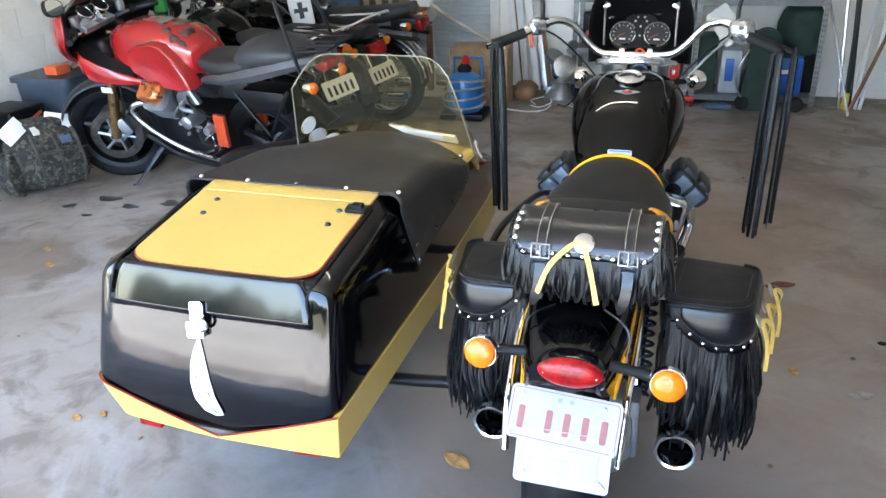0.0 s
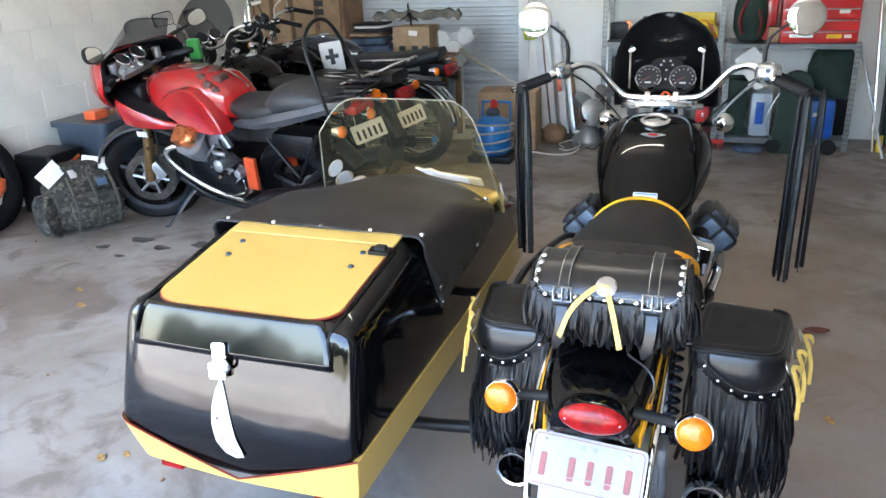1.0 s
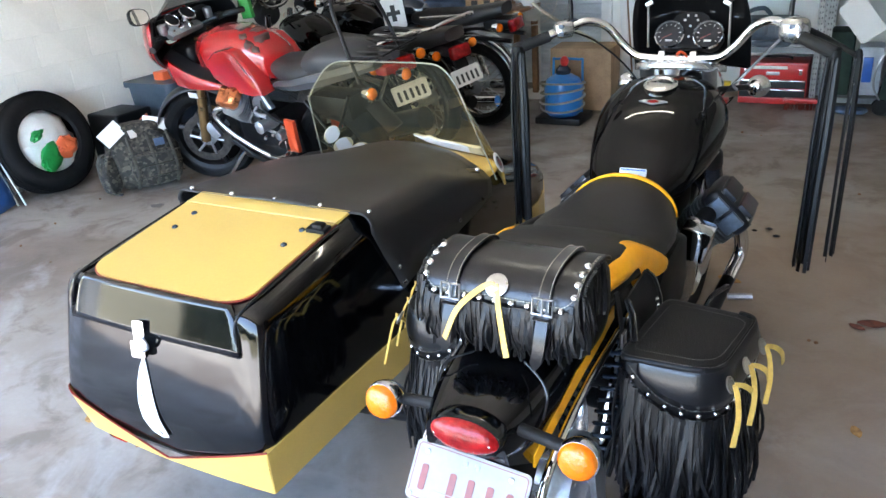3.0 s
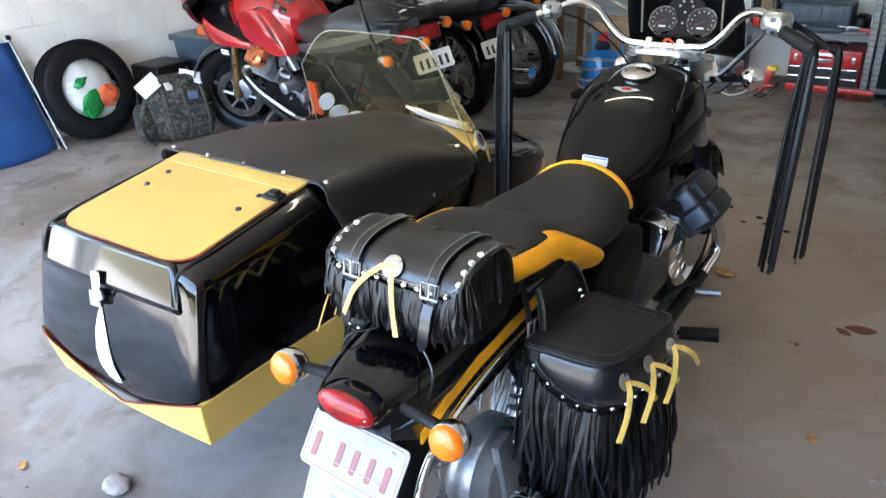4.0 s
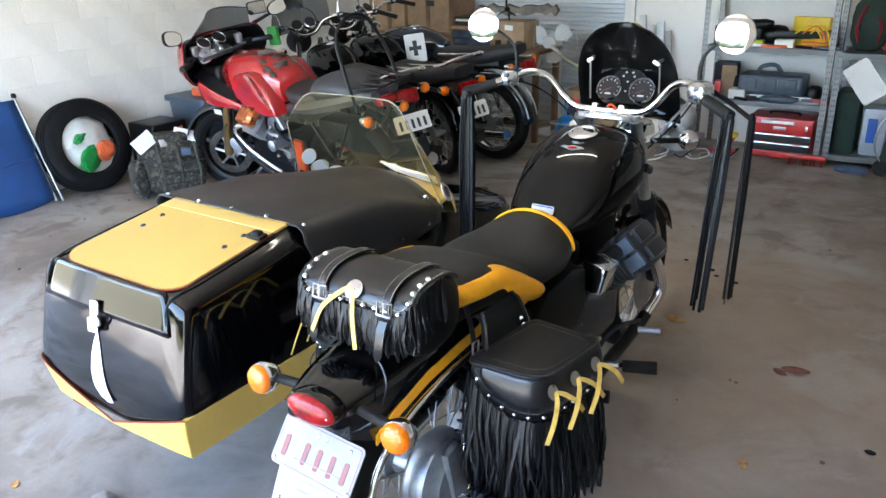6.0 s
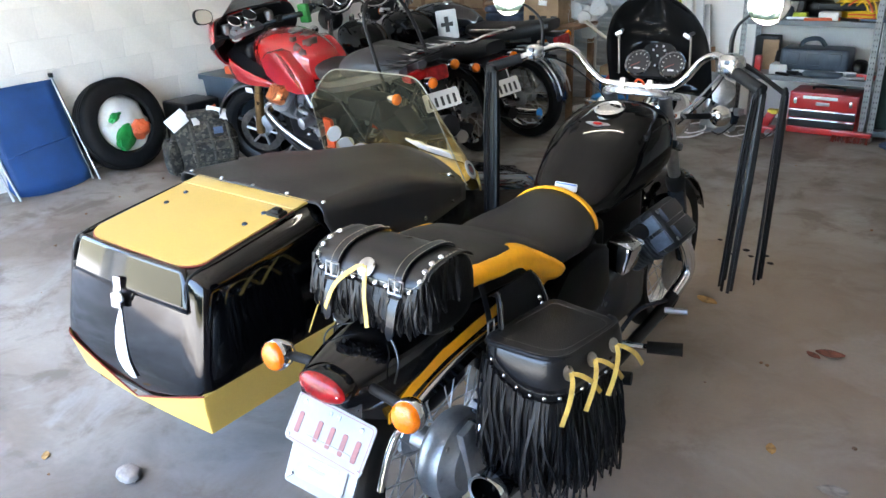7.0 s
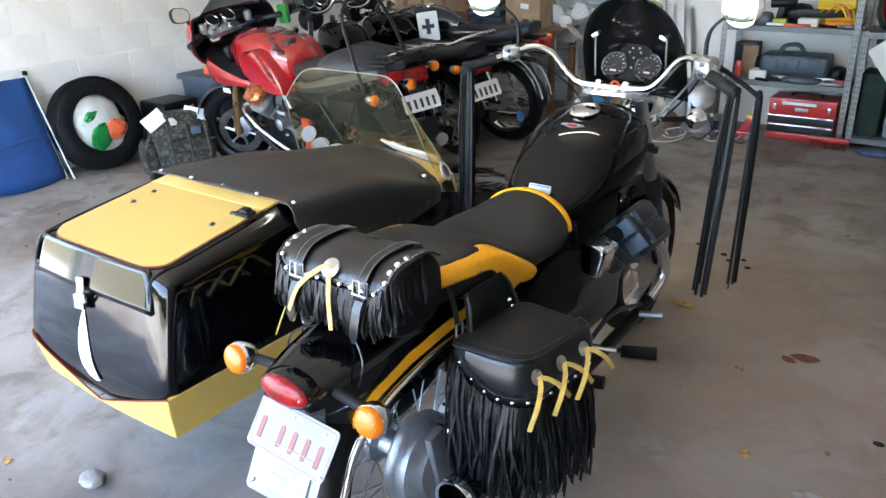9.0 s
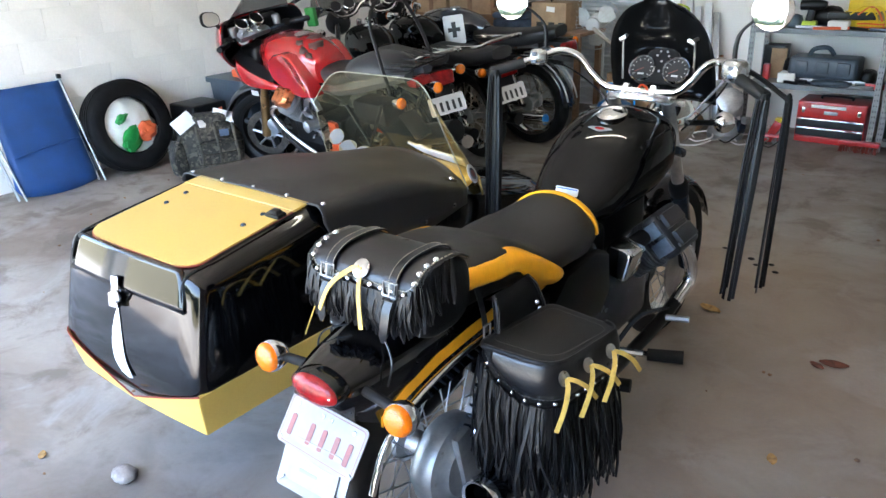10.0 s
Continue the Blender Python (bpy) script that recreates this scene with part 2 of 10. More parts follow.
def solid(name, bm, material, label, category, group="", kind="", at=None, smooth=True, angle=40):
    """A top-level thing of one mesh; with at, its points are local to that pose."""
    ob = part(name, bm, material, None, smooth=smooth, angle=angle)
    if at is not None:
        ob.matrix_basis = at
    return tagged(ob, label, category, group, kind)


def B():
    return bmesh.new()

# ---- the garage ----
XL, XR, YB, YF, ZC = -4.25, 5.6, 5.5, -2.1, 2.6


def concrete_mat():
    m = bpy.data.materials.new("worn_concrete")
    m.use_nodes = True
    N, L = m.node_tree.nodes, m.node_tree.links
    b = N["Principled BSDF"]
    co = N.new("ShaderNodeTexCoord")

    def nz(scale, detail=5, rough=0.6, dist=0.0):
        n = N.new("ShaderNodeTexNoise")
        n.inputs["Scale"].default_value, n.inputs["Detail"].default_value = scale, detail
        n.inputs["Roughness"].default_value, n.inputs["Distortion"].default_value = rough, dist
        L.new(co.outputs["Object"], n.inputs["Vector"])
        return n.outputs[0]

    def rng(v, a, c, lo=0.0, hi=1.0):
        r = N.new("ShaderNodeMapRange")
        r.inputs["From Min"].default_value, r.inputs["From Max"].default_value = a, c
        r.inputs["To Min"].default_value, r.inputs["To Max"].default_value = lo, hi
        L.new(v, r.inputs["Value"])
        return r.outputs[0]

    def blend(f, a, c, mode="MIX"):
        x = N.new("ShaderNodeMix")
        x.data_type, x.blend_type = "RGBA", mode
        L.new(f, x.inputs["Factor"])
        for s, v in (("A", a), ("B", c)):
            if isinstance(v, tuple):
                x.inputs[s].default_value = (*v, 1)
            else:
                L.new(v, x.inputs[s])
        return x.outputs["Result"]

    big, mid, fine = nz(0.9, 6, 0.6, 0.4), nz(3.5, 6, 0.65, 0.5), nz(60, 4)
    c = blend(rng(big, 0.42, 0.60), (0.172, 0.138, 0.108), (0.305, 0.277, 0.245))
    c = blend(rng(mid, 0.50, 0.62, 0, 0.80), c, (0.142, 0.114, 0.091))
    c = blend(rng(nz(1.7, 5, 0.6, 0.8), 0.55, 0.64, 0, 0.55), c, (0.37, 0.36, 0.35))
    c = blend(rng(nz(7, 3, 0.5, 0.2), 0.66, 0.74, 0, 0.55), c, (0.13, 0.12, 0.11))
    # a dark patch beside the cruiser, with a ragged edge
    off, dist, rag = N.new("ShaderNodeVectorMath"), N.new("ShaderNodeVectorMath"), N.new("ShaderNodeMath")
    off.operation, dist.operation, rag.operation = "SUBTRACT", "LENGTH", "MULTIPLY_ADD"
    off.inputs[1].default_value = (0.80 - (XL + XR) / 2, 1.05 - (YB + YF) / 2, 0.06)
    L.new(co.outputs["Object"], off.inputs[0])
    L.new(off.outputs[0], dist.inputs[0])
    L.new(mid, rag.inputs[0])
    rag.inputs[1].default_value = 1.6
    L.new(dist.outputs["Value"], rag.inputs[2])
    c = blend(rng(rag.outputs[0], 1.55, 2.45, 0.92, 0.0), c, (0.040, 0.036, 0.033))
    # a wider tan patch further back, ragged in the same way
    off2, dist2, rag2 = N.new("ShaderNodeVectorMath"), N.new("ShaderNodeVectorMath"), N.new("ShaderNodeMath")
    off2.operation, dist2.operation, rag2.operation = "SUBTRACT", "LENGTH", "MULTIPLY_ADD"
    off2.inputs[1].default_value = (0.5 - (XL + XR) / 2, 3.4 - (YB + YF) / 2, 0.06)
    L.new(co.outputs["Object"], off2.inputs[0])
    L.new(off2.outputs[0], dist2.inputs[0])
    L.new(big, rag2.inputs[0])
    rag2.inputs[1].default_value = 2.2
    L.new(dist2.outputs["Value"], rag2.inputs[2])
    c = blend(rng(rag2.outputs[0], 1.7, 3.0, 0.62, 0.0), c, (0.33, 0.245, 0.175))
    c = blend(rng(fine, 0.3, 0.7, 0, 0.25), c, (0.19, 0.175, 0.16))
    L.new(c, b.inputs["Base Color"])
    L.new(rng(mid, 0.3, 0.7, 0.42, 0.72), b.inputs["Roughness"])
    bp = N.new("ShaderNodeBump")
    bp.inputs["Strength"].default_value, bp.inputs["Distance"].default_value = 0.12, 0.003
    L.new(fine, bp.inputs["Height"])
    L.new(bp.outputs[0], b.inputs["Normal"])
    return m


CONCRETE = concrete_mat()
BLOCK = mat("cream_block_paint", (0.87, 0.845, 0.79), 0.55, var=0.05, scale=2.5, fine=70, bump=0.15, bump_scale=120, per_object=0.006)
MORTAR = mat("mortar_paint", (0.86, 0.84, 0.79), 0.7, var=0.05, scale=10, bump=0.2, bump_scale=150)
PLASTER = mat("cream_wall_paint", (0.85, 0.83, 0.79), 0.6, var=0.05, scale=1.5, bump=0.1, bump_scale=90)
CEIL = mat("ceiling_board", (0.76, 0.725, 0.68), 0.8, var=0.15, scale=2)
BRICKPAVE = mat("driveway_concrete", (0.48, 0.45, 0.40), 0.8, var=0.15, scale=2, fine=40, bump=0.2)
GRASS = mat("dry_lawn", (0.17, 0.15, 0.08), 0.9, var=0.2, scale=1.5, fine=30, bump=0.5, bump_scale=30)


def structure(name, sx, sy, sz, cx, cy, cz, material, label, category):
    bm = B()
    box(bm, sx, sy, sz, pose(cx, cy, cz))
    return solid(name, bm, material, label, category, kind="structure", smooth=False)


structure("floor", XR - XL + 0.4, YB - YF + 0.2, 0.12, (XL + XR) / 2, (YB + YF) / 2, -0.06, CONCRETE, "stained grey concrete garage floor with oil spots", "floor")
bm = B()
box(bm, 400, 400, 0.1, pose(0, 0, -0.19))
solid("ground", bm, GRASS, "dry grassy yard outside the open garage door", "ground", kind="structure", smooth=False)
structure("driveway", 16, 3.6, 0.1, -2.5, YF - 0.1 - 1.8, -0.075, BRICKPAVE, "pale concrete driveway in front of the garage", "driveway")
bm = B()
rnd = random.Random(77)
rows = []
for k in range(49):
    x = -13 + 19 * k / 48
    rows.append([(x + rnd.uniform(-0.2, 0.2), -13.0 + dy + rnd.uniform(-0.25, 0.25), -0.15 + z * (1 + 0.25 * noise.noise(Vector((x * 0.4, 0, 0)))) + rnd.uniform(-0.15, 0.15)) for dy, z in ((0.0, 0.0), (0.15, 0.6), (0.1, 1.2), (-0.2, 1.7), (-0.8, 1.95), (-1.6, 1.8), (-2.0, 0.0))])
loft(bm, rows, closed=False)
tagged(solid("hedge", bm, mat("hedge_leaves", (0.05, 0.065, 0.03), 0.7, var=0.45, scale=4, fine=25, bump=0.6, bump_scale=12), "dark green hedge across the yard", "hedge"), kind="structure")
wall_left = structure("wall_left", 0.19, YB + 0.57, ZC, XL - 0.099, (YB - 0.57) / 2, ZC / 2, MORTAR, "cream painted concrete block side wall", "wall")
# the right wall is out of view, set far off to weaken its bounce
structure("wall_right", 0.2, YB - YF, ZC, XR + 0.1, (YB + YF) / 2, ZC / 2, PLASTER, "unseen cream side wall, set far off to dim its bounce", "wall")
structure("ceiling", XR - XL + 0.4, YB - YF + 0.4, 0.1, (XL + XR) / 2, (YB + YF) / 2, ZC + 0.05, CEIL, "plain pale board garage ceiling", "ceiling")
# back wall with the roller door's opening
DX0, DX1, DZ = -4.0, -1.47, 2.1
structure("wall_back", XR - DX1, 0.2, ZC, (XR + DX1) / 2, YB + 0.1, ZC / 2, PLASTER, "cream rendered back wall behind the shelves", "wall")
structure("wall_back", DX0 - XL, 0.2, ZC, (DX0 + XL) / 2, YB + 0.1, ZC / 2, PLASTER, "cream rendered back wall corner", "wall")
structure("wall_back", DX1 - DX0, 0.2, ZC - DZ, (DX0 + DX1) / 2, YB + 0.1, (ZC + DZ) / 2, PLASTER, "cream lintel over the roller door", "wall")
# the front: header and two nibs round the wide opening
structure("wall_front", XR - XL, 0.2, ZC - 2.25, (XL + XR) / 2, YF + 0.1, (ZC + 2.25) / 2, PLASTER, "lintel over the open garage doorway", "wall")
structure("wall_front", 0.25, 0.2, 2.25, XL + 0.125, YF + 0.1, 1.125, PLASTER, "narrow pier beside the open garage doorway", "wall")
# the wide pier is out of view, added to hold daylight off the right
structure("wall_front", 4.6, 0.2, 2.25, XR - 2.3, YF + 0.1, 1.125, PLASTER, "unseen wide pier added to keep daylight off the right", "wall")

# roller door: ribbed steel curtain with a white jamb
ROLL = mat("roller_door_steel", (0.56, 0.60, 0.64), 0.42, 0.2, var=0.05, scale=2, fine=50)
JAMB = mat("white_jamb", (0.76, 0.76, 0.75), 0.5, var=0.04, scale=6)
roller = thing("roller_door", pose((DX0 + DX1) / 2, YB, 0), "closed pale grey corrugated steel roller door", "roller door")
tagged(roller, kind="structure")
bm = B()
prof = []
z = 0.0
while z < DZ:
    prof += [(0.0, z), (0.0, z + 0.030), (-0.014, z + 0.040), (-0.014, z + 0.066)]
    z += 0.076
ring = [[(x, YB + 0.03 + dy, zz) for dy, zz in prof] for x in (DX0, DX1)]
loft(bm, ring, closed=False)
part("curtain", bm, ROLL, roller, world=True, smooth=False)
for x in (DX0 + 0.03, DX1 - 0.005):
    bm = B()
    box(bm, 0.085, 0.05, DZ, pose(x, YB - 0.012, DZ / 2), 0.004)
    part("jamb", bm, JAMB, roller, world=True)

# fluorescent batten across the ceiling, mirrored in the tank
batten = thing("ceiling_light", pose(-0.45, 1.62, ZC - 0.001), "white fluorescent batten with one lit tube on the ceiling", "ceiling light")
bm = B()
box(bm, 1.24, 0.055, 0.05, pose(-0.45, 1.62, ZC - 0.026), 0.006)
part("housing", bm, JAMB, batten, "white metal housing", world=True)
TUBELIT = bpy.data.materials.new("lit_tube")
TUBELIT.use_nodes = True
TUBELIT.node_tree.nodes["Principled BSDF"].inputs["Emission Color"].default_value = (1.0, 0.93, 0.76, 1)
TUBELIT.node_tree.nodes["Principled BSDF"].inputs["Emission Strength"].default_value = 3.6
bm = B()
tube(bm, [(-1.04, 1.62, ZC - 0.075), (0.14, 1.62, ZC - 0.075)], 0.010, 12, 1)
part("tube", bm, TUBELIT, batten, "lit fluorescent tube", world=True)
for x in (-1.04, 0.14):
    bm = B()
    box(bm, 0.02, 0.03, 0.05, pose(x, 1.62, ZC - 0.068), 0.004)
    part("lamp_holder", bm, JAMB, batten, "white lamp holder", world=True)

# ---- the sidecar ----
SCX = -0.870
sidecar = thing("sidecar", pose(SCX, 1.0, 0), "black and yellow motorcycle sidecar with vinyl tonneau cover", "sidecar")


def sc_rear(z):
    """How far forward the rear panel lies at a height."""
    d = z - 0.41
    return 0.018 + 0.035 * d + 0.185 * (math.sqrt(d * d + 0.0009) - 0.03)


def sc_section(w, zb, zt, rt=0.05, rb=0.012, crown=0.0):
    """Half-open box section: points (x, z) round the body."""
    pts = []
    for cx, cz, r, a0 in ((w - rt, zt - rt, rt, 0), (-w + rt, zt - rt, rt, 90), (-w + rb, zb + rb, rb, 180), (w - rb, zb + rb, rb, 270)):
        for i in range(6):
            a = radians(a0 + 18 * i)
            pts.append((cx + r * math.cos(a), cz + r * math.sin(a)))
        if a0 == 0:
            for k in range(1, 8):
                t = k / 8
                pts.append(((w - rt) * (1 - 2 * t), zt + crown * math.sin(math.pi * t)))
    hs = [zb + (zt - zb) * t for t in (0.12, 0.2, 0.29, 0.4, 0.55, 0.7)]
    k = 6 + 7 + 6
    pts[k:k] = [(-w, h) for h in reversed(hs)]
    return pts + [(w, h) for h in hs]


def sc_deck(y):
    return float(np.interp(y, [0.10, 0.5, 0.9, 1.24, 1.32, 1.42, 1.6, 1.75, 1.95, 2.12], [0.722, 0.78, 0.757, 0.697, 0.658, 0.630, 0.578, 0.538, 0.478, 0.425]))


def sc_x(x, z, y=0.0):
    """Leans the side walls: widest a third of the way up; fades out towards the nose."""
    k = float(np.interp(z, [0.284, 0.41, 0.70], [0.90, 1.04, 0.945] if x < 0 else [0.973, 1.012, 0.985]))
    k = 1 + (k - 1) * float(np.interp(y, [1.1, 1.5], [1, 0]))
    return SCX + x * k


bm = B()
rings = []
base = sc_section(0.335, 0.284, 0.722, 0.05)
cz = 0.5
for s, dy in ((0.03, 0.0), (0.15, 0.0), (0.3, 0.0), (0.45, 0.0), (0.6, 0.0), (0.75, 0.0), (0.90, 0.0), (0.945, 0.004), (0.978, 0.012), (1.0, 0.032)):
    rings.append([(sc_x(x, z) * s + SCX * (1 - s), sc_rear(cz + (z - cz) * s) + dy, cz + (z - cz) * s) for x, z in base])
for y, w in ((0.16, 0.335), (0.3, 0.335), (0.5, 0.335), (0.8, 0.335), (1.1, 0.330), (1.3, 0.326), (1.5, 0.322), (1.68, 0.312), (1.80, 0.288), (1.92, 0.238), (2.02, 0.165), (2.09, 0.085), (2.12, 0.02)):
    zb = float(np.interp(y, [0, 1.3, 1.7, 2.12], [0.284, 0.284, 0.30, 0.34]))
    rings.append([(sc_x(x, z, y), y, z) for x, z in sc_section(w, zb, sc_deck(y), min(0.07, w * 0.8), 0.012, 0.012 if y > 0.9 else 0.0)])
loft(bm, rings)
part("body", bm, BLACK, sidecar, world=True, angle=35)

# yellow skirt: right and left side bands and the chevron of the rear
def rear_sheet(outline, proud, thick=0.004):
    """A plate lying on the rear panel, from an outline of (x, z)."""
    bm = B()
    f = [bm.verts.new((x, sc_rear(z) - proud, z)) for x, z in outline]
    g = [bm.verts.new((x, sc_rear(z) - proud + thick, z)) for x, z in outline]
    n = len(f)
    bm.faces.new(f)
    bm.faces.new(list(reversed(g)))
    for i in range(n):
        bm.faces.new((f[i], g[i], g[(i + 1) % n], f[(i + 1) % n]))
    return bm


for x0, xb, x1 in ((sc_x(0.337, 0.41), sc_x(0.337, 0.284), SCX), (sc_x(-0.337, 0.41), sc_x(-0.337, 0.284), SCX)):
    for za, zb_in, zc, zd, proud, mt, nm, lb in ((0.408, 0.286, 0.281, 0.281 if xb > SCX else 0.300, 0.005, YELLOW, "skirt_rear", "yellow painted chevron along the bottom"),
                                                (0.4125, 0.2905, 0.286, 0.408, 0.0065, REDLINE, "pinstripe", "red pinstripe")):
        bm = B()
        rows = []
        for u in (0, 0.01, 0.022, 0.055, 0.1, 0.2, 0.3, 0.4, 0.5, 0.6, 0.7, 0.8, 0.9, 1.0):
            tuck = float(np.interp(u, [0, 0.022, 0.055, 0.1], [0.030, 0.012, 0.004, 0.0])) if x0 < SCX else 0.0
            xt, xl = x0 + (x1 - x0) * u, (xb if nm == "skirt_rear" else x0) + (x1 - (xb if nm == "skirt_rear" else x0)) * u
            zt, zl = za + (zb_in - za) * u, zd + (zc - zd) * u
            rows.append([(xl + (xt - xl) * q, sc_rear(zl + (zt - zl) * q) - proud + e + tuck, zl + (zt - zl) * q) for q, e in ((0, 0), (0.25, 0), (0.5, 0), (0.75, 0), (1, 0), (1, 0.004), (0, 0.004))])
        loft(bm, rows)
        part(nm, bm, mt, sidecar, lb, world=True, angle=50)
for side in (-1, 1):
    bm = B()
    for z0, z1, e in ((0.281, 0.408, 0.004),):
        pts = [(y, float(np.interp(y, [0, 0.8, 1.1, 1.5, 1.68, 1.80, 1.92, 2.02, 2.09, 2.12], [0.335, 0.335, 0.330, 0.322, 0.312, 0.288, 0.238, 0.165, 0.085, 0.02]))) for y in (0.03, 0.3, 0.6, 0.9, 1.1, 1.3, 1.5, 1.68, 1.80, 1.92, 2.02, 2.09, 2.12)]
        ring = []
        for y, w in pts:
            xa, xb, xc, xd = sc_x(side * (w + e), z0, y), sc_x(side * (w + e), z1, y), sc_x(side * (w - 0.01), z1, y), sc_x(side * (w - 0.01), z0, y)
            yy0, yy1 = (sc_rear(z0) - 0.004 + (0.034 if side < 0 else 0), sc_rear(z1) - 0.004 + (0.034 if side < 0 else 0)) if y < 0.1 else (y, y)
            ring.append([(xa, yy0, z0), (xb, yy1, z1), (xc, yy1, z1), (xd, yy0, z0)])
        loft(bm, ring)
    part("skirt_side", bm, YELLOW, sidecar, "yellow painted lower band", world=True, smooth=False)

# boot lid: yellow deck, hinge strip, black rear lip
SL = math.atan((0.78 - 0.722) / 0.4)


def deck_pose(x, y, lift=0.0):
    return pose(x, y, sc_deck(y) + lift, math.degrees(SL), 0, 0)


def deck_outline(grow):
    r, w0, w1, y0, y1 = 0.080, 0.255 + grow, 0.256 + grow, 0.098 - grow, 0.462
    pts = [(w1, y1), (-w1, y1)]
    for a0, sx in ((180, -1), (270, 1)):
        for i in range(9):
            a = radians(a0 + 90 * i / 8)
            pts.append((sx * (w0 - r) + r * math.cos(a), y0 + r * 0.75 + 0.75 * r * math.sin(a)))
    return [(x, (y - 0.28) / math.cos(SL)) for x, y in pts]


bm = B()
prism(bm, deck_outline(0.0032), 0.0035, deck_pose(SCX + 0.016, 0.28))
lid = part("boot_lid_edge", bm, REDLINE, sidecar, "red pinstripe round the boot lid", world=True, smooth=False)
bm = B()
prism(bm, deck_outline(0.0), 0.007, deck_pose(SCX + 0.016, 0.28))
part("boot_lid", bm, YELLOW, sidecar, "yellow painted boot lid", world=True, smooth=False)
bm = B()
tube(bm, [(-0.258 + SCX + 0.016, 0.466, sc_deck(0.466) + 0.004), (0.258 + SCX + 0.016, 0.466, sc_deck(0.466) + 0.004)], 0.0045, 8, 1)
part("hinge", bm, YELLOW, sidecar, "yellow painted piano hinge", world=True)
bm = B()
box(bm, 0.516, 0.058, 0.008, deck_pose(SCX + 0.016, 0.497, 0.003), 0.002)
part("hinge_strip", bm, YELLOW, sidecar, "yellow strip in front of the hinge", world=True)
bm = B()
rows = []
for k in range(9):
    z, y = 0.622 + 0.1065 * k / 8, 0.0505 + 0.034 * k / 8
    hw = float(np.interp(z, [0.622, 0.665, 0.70, 0.7285], [0.276, 0.272, 0.262, 0.244]))
    rows.append([(SCX + 0.004 + hw * (-1 + 2 * i / 24), y, z) for i in range(25)])
loft(bm, rows, closed=False)
ll = part("lid_lip", bm, BLACK, sidecar, "black rear lip of the boot lid", world=True, angle=70)
ll.modifiers.new("thick", "SOLIDIFY").thickness = 0.012
bm = B()
tube(bm, [(SCX - 0.278, sc_rear(0.618) - 0.001, 0.618), (SCX + 0.275, sc_rear(0.618) - 0.001, 0.618)], 0.0035, 6, 1)
part("lid_seal", bm, RUBBER, sidecar, "black rubber seal", world=True)
for sx in (-1, 1):
    bm = B()
    tube(bm, [(SCX + sx * 0.278, sc_rear(0.618) - 0.002, 0.618), (SCX + sx * 0.266, sc_rear(0.69) - 0.002, 0.69), (SCX + 0.012 + sx * 0.270, 0.13, 0.729), (SCX + 0.016 + sx * 0.268, 0.46, 0.777)], 0.003, 6, 4)
    part("lid_seal", bm, RUBBER, sidecar, "black rubber seal", world=True)
for x, y in ((-1.033, 0.41), (-1.031, 0.335), (-0.664, 0.336), (-0.663, 0.408)):
    bm = B()
    lathe(bm, [(0.0085, 0), (0.0085, 0.002), (0.006, 0.005), (0.001, 0.006)], deck_pose(x, y, 0.007), 12)
    part("bolt", bm, DARKALLOY, sidecar, "dark bolt head", world=True)
for dx, dy, sx, sy, sz in ((0, 0, 0.058, 0.034, 0.012), (0.004, 0.0, 0.03, 0.022, 0.022)):
    bm = B()
    box(bm, sx, sy, sz, deck_pose(-0.617 + dx, 0.416 + dy, 0.007 + sz / 2), 0.004)
    part("catch", bm, BLACKPLASTIC, sidecar, "black catch", world=True)
# hasp on the rear
LEAN = math.degrees(math.atan(0.22))


def rear_pose(x, z, off=0.008, ry=0):
    return pose(x, sc_rear(z) - off, z, 90 - LEAN, 0, 0) @ pose(0, 0, 0, 0, 0, ry)


bm = B()
prism(bm, rounded(0.036, 0.066, 0.006), 0.005, rear_pose(-0.884, 0.625, 0.012, 6))
prism(bm, rounded(0.046, 0.040, 0.005), 0.010, rear_pose(-0.889, 0.588, 0.008, 6))
part("hasp", bm, CHROME, sidecar, "chromed hasp", world=True, smooth=False)
bm = B()
tube(bm, [(-0.872, sc_rear(0.62) - 0.02, 0.622), (-0.857, sc_rear(0.61) - 0.02, 0.612), (-0.858, sc_rear(0.6) - 0.016, 0.598), (-0.872, sc_rear(0.59) - 0.02, 0.59)], 0.004, 6, 4)
part("hasp_loop", bm, STEEL, sidecar, "steel loop of the hasp", world=True)
# white feather painted on the rear
lo, hi = [], []
for i, p in enumerate([Vector((a, b, 0)) for a, b in [(-0.889, 0.566), (-0.892, 0.535), (-0.893, 0.50), (-0.889, 0.455), (-0.878, 0.41), (-0.862, 0.377), (-0.846, 0.362)]]):
    w = [0.002, 0.014, 0.023, 0.029, 0.030, 0.026, 0.012][i]
    lo.append((p.x - w, p.y - w * 0.25))
    hi.append((p.x + w * 0.9, p.y + w * 0.25))
bm = B()
rows = []
for k in range(19):
    u = k / 18 * (len(lo) - 1)
    a, b = (tuple(float(np.interp(u, range(len(lo)), [p[c] for p in q])) for c in (0, 1)) for q in (lo, hi))
    rows.append([(a[0] + (b[0] - a[0]) * i / 4, sc_rear(a[1] + (b[1] - a[1]) * i / 4) - 0.0035, a[1] + (b[1] - a[1]) * i / 4) for i in range(5)])
loft(bm, rows, closed=False)
fe = part("feather", bm, WHITE, sidecar, "painted white feather", world=True)
fe.modifiers.new("thick", "SOLIDIFY").thickness = 0.002
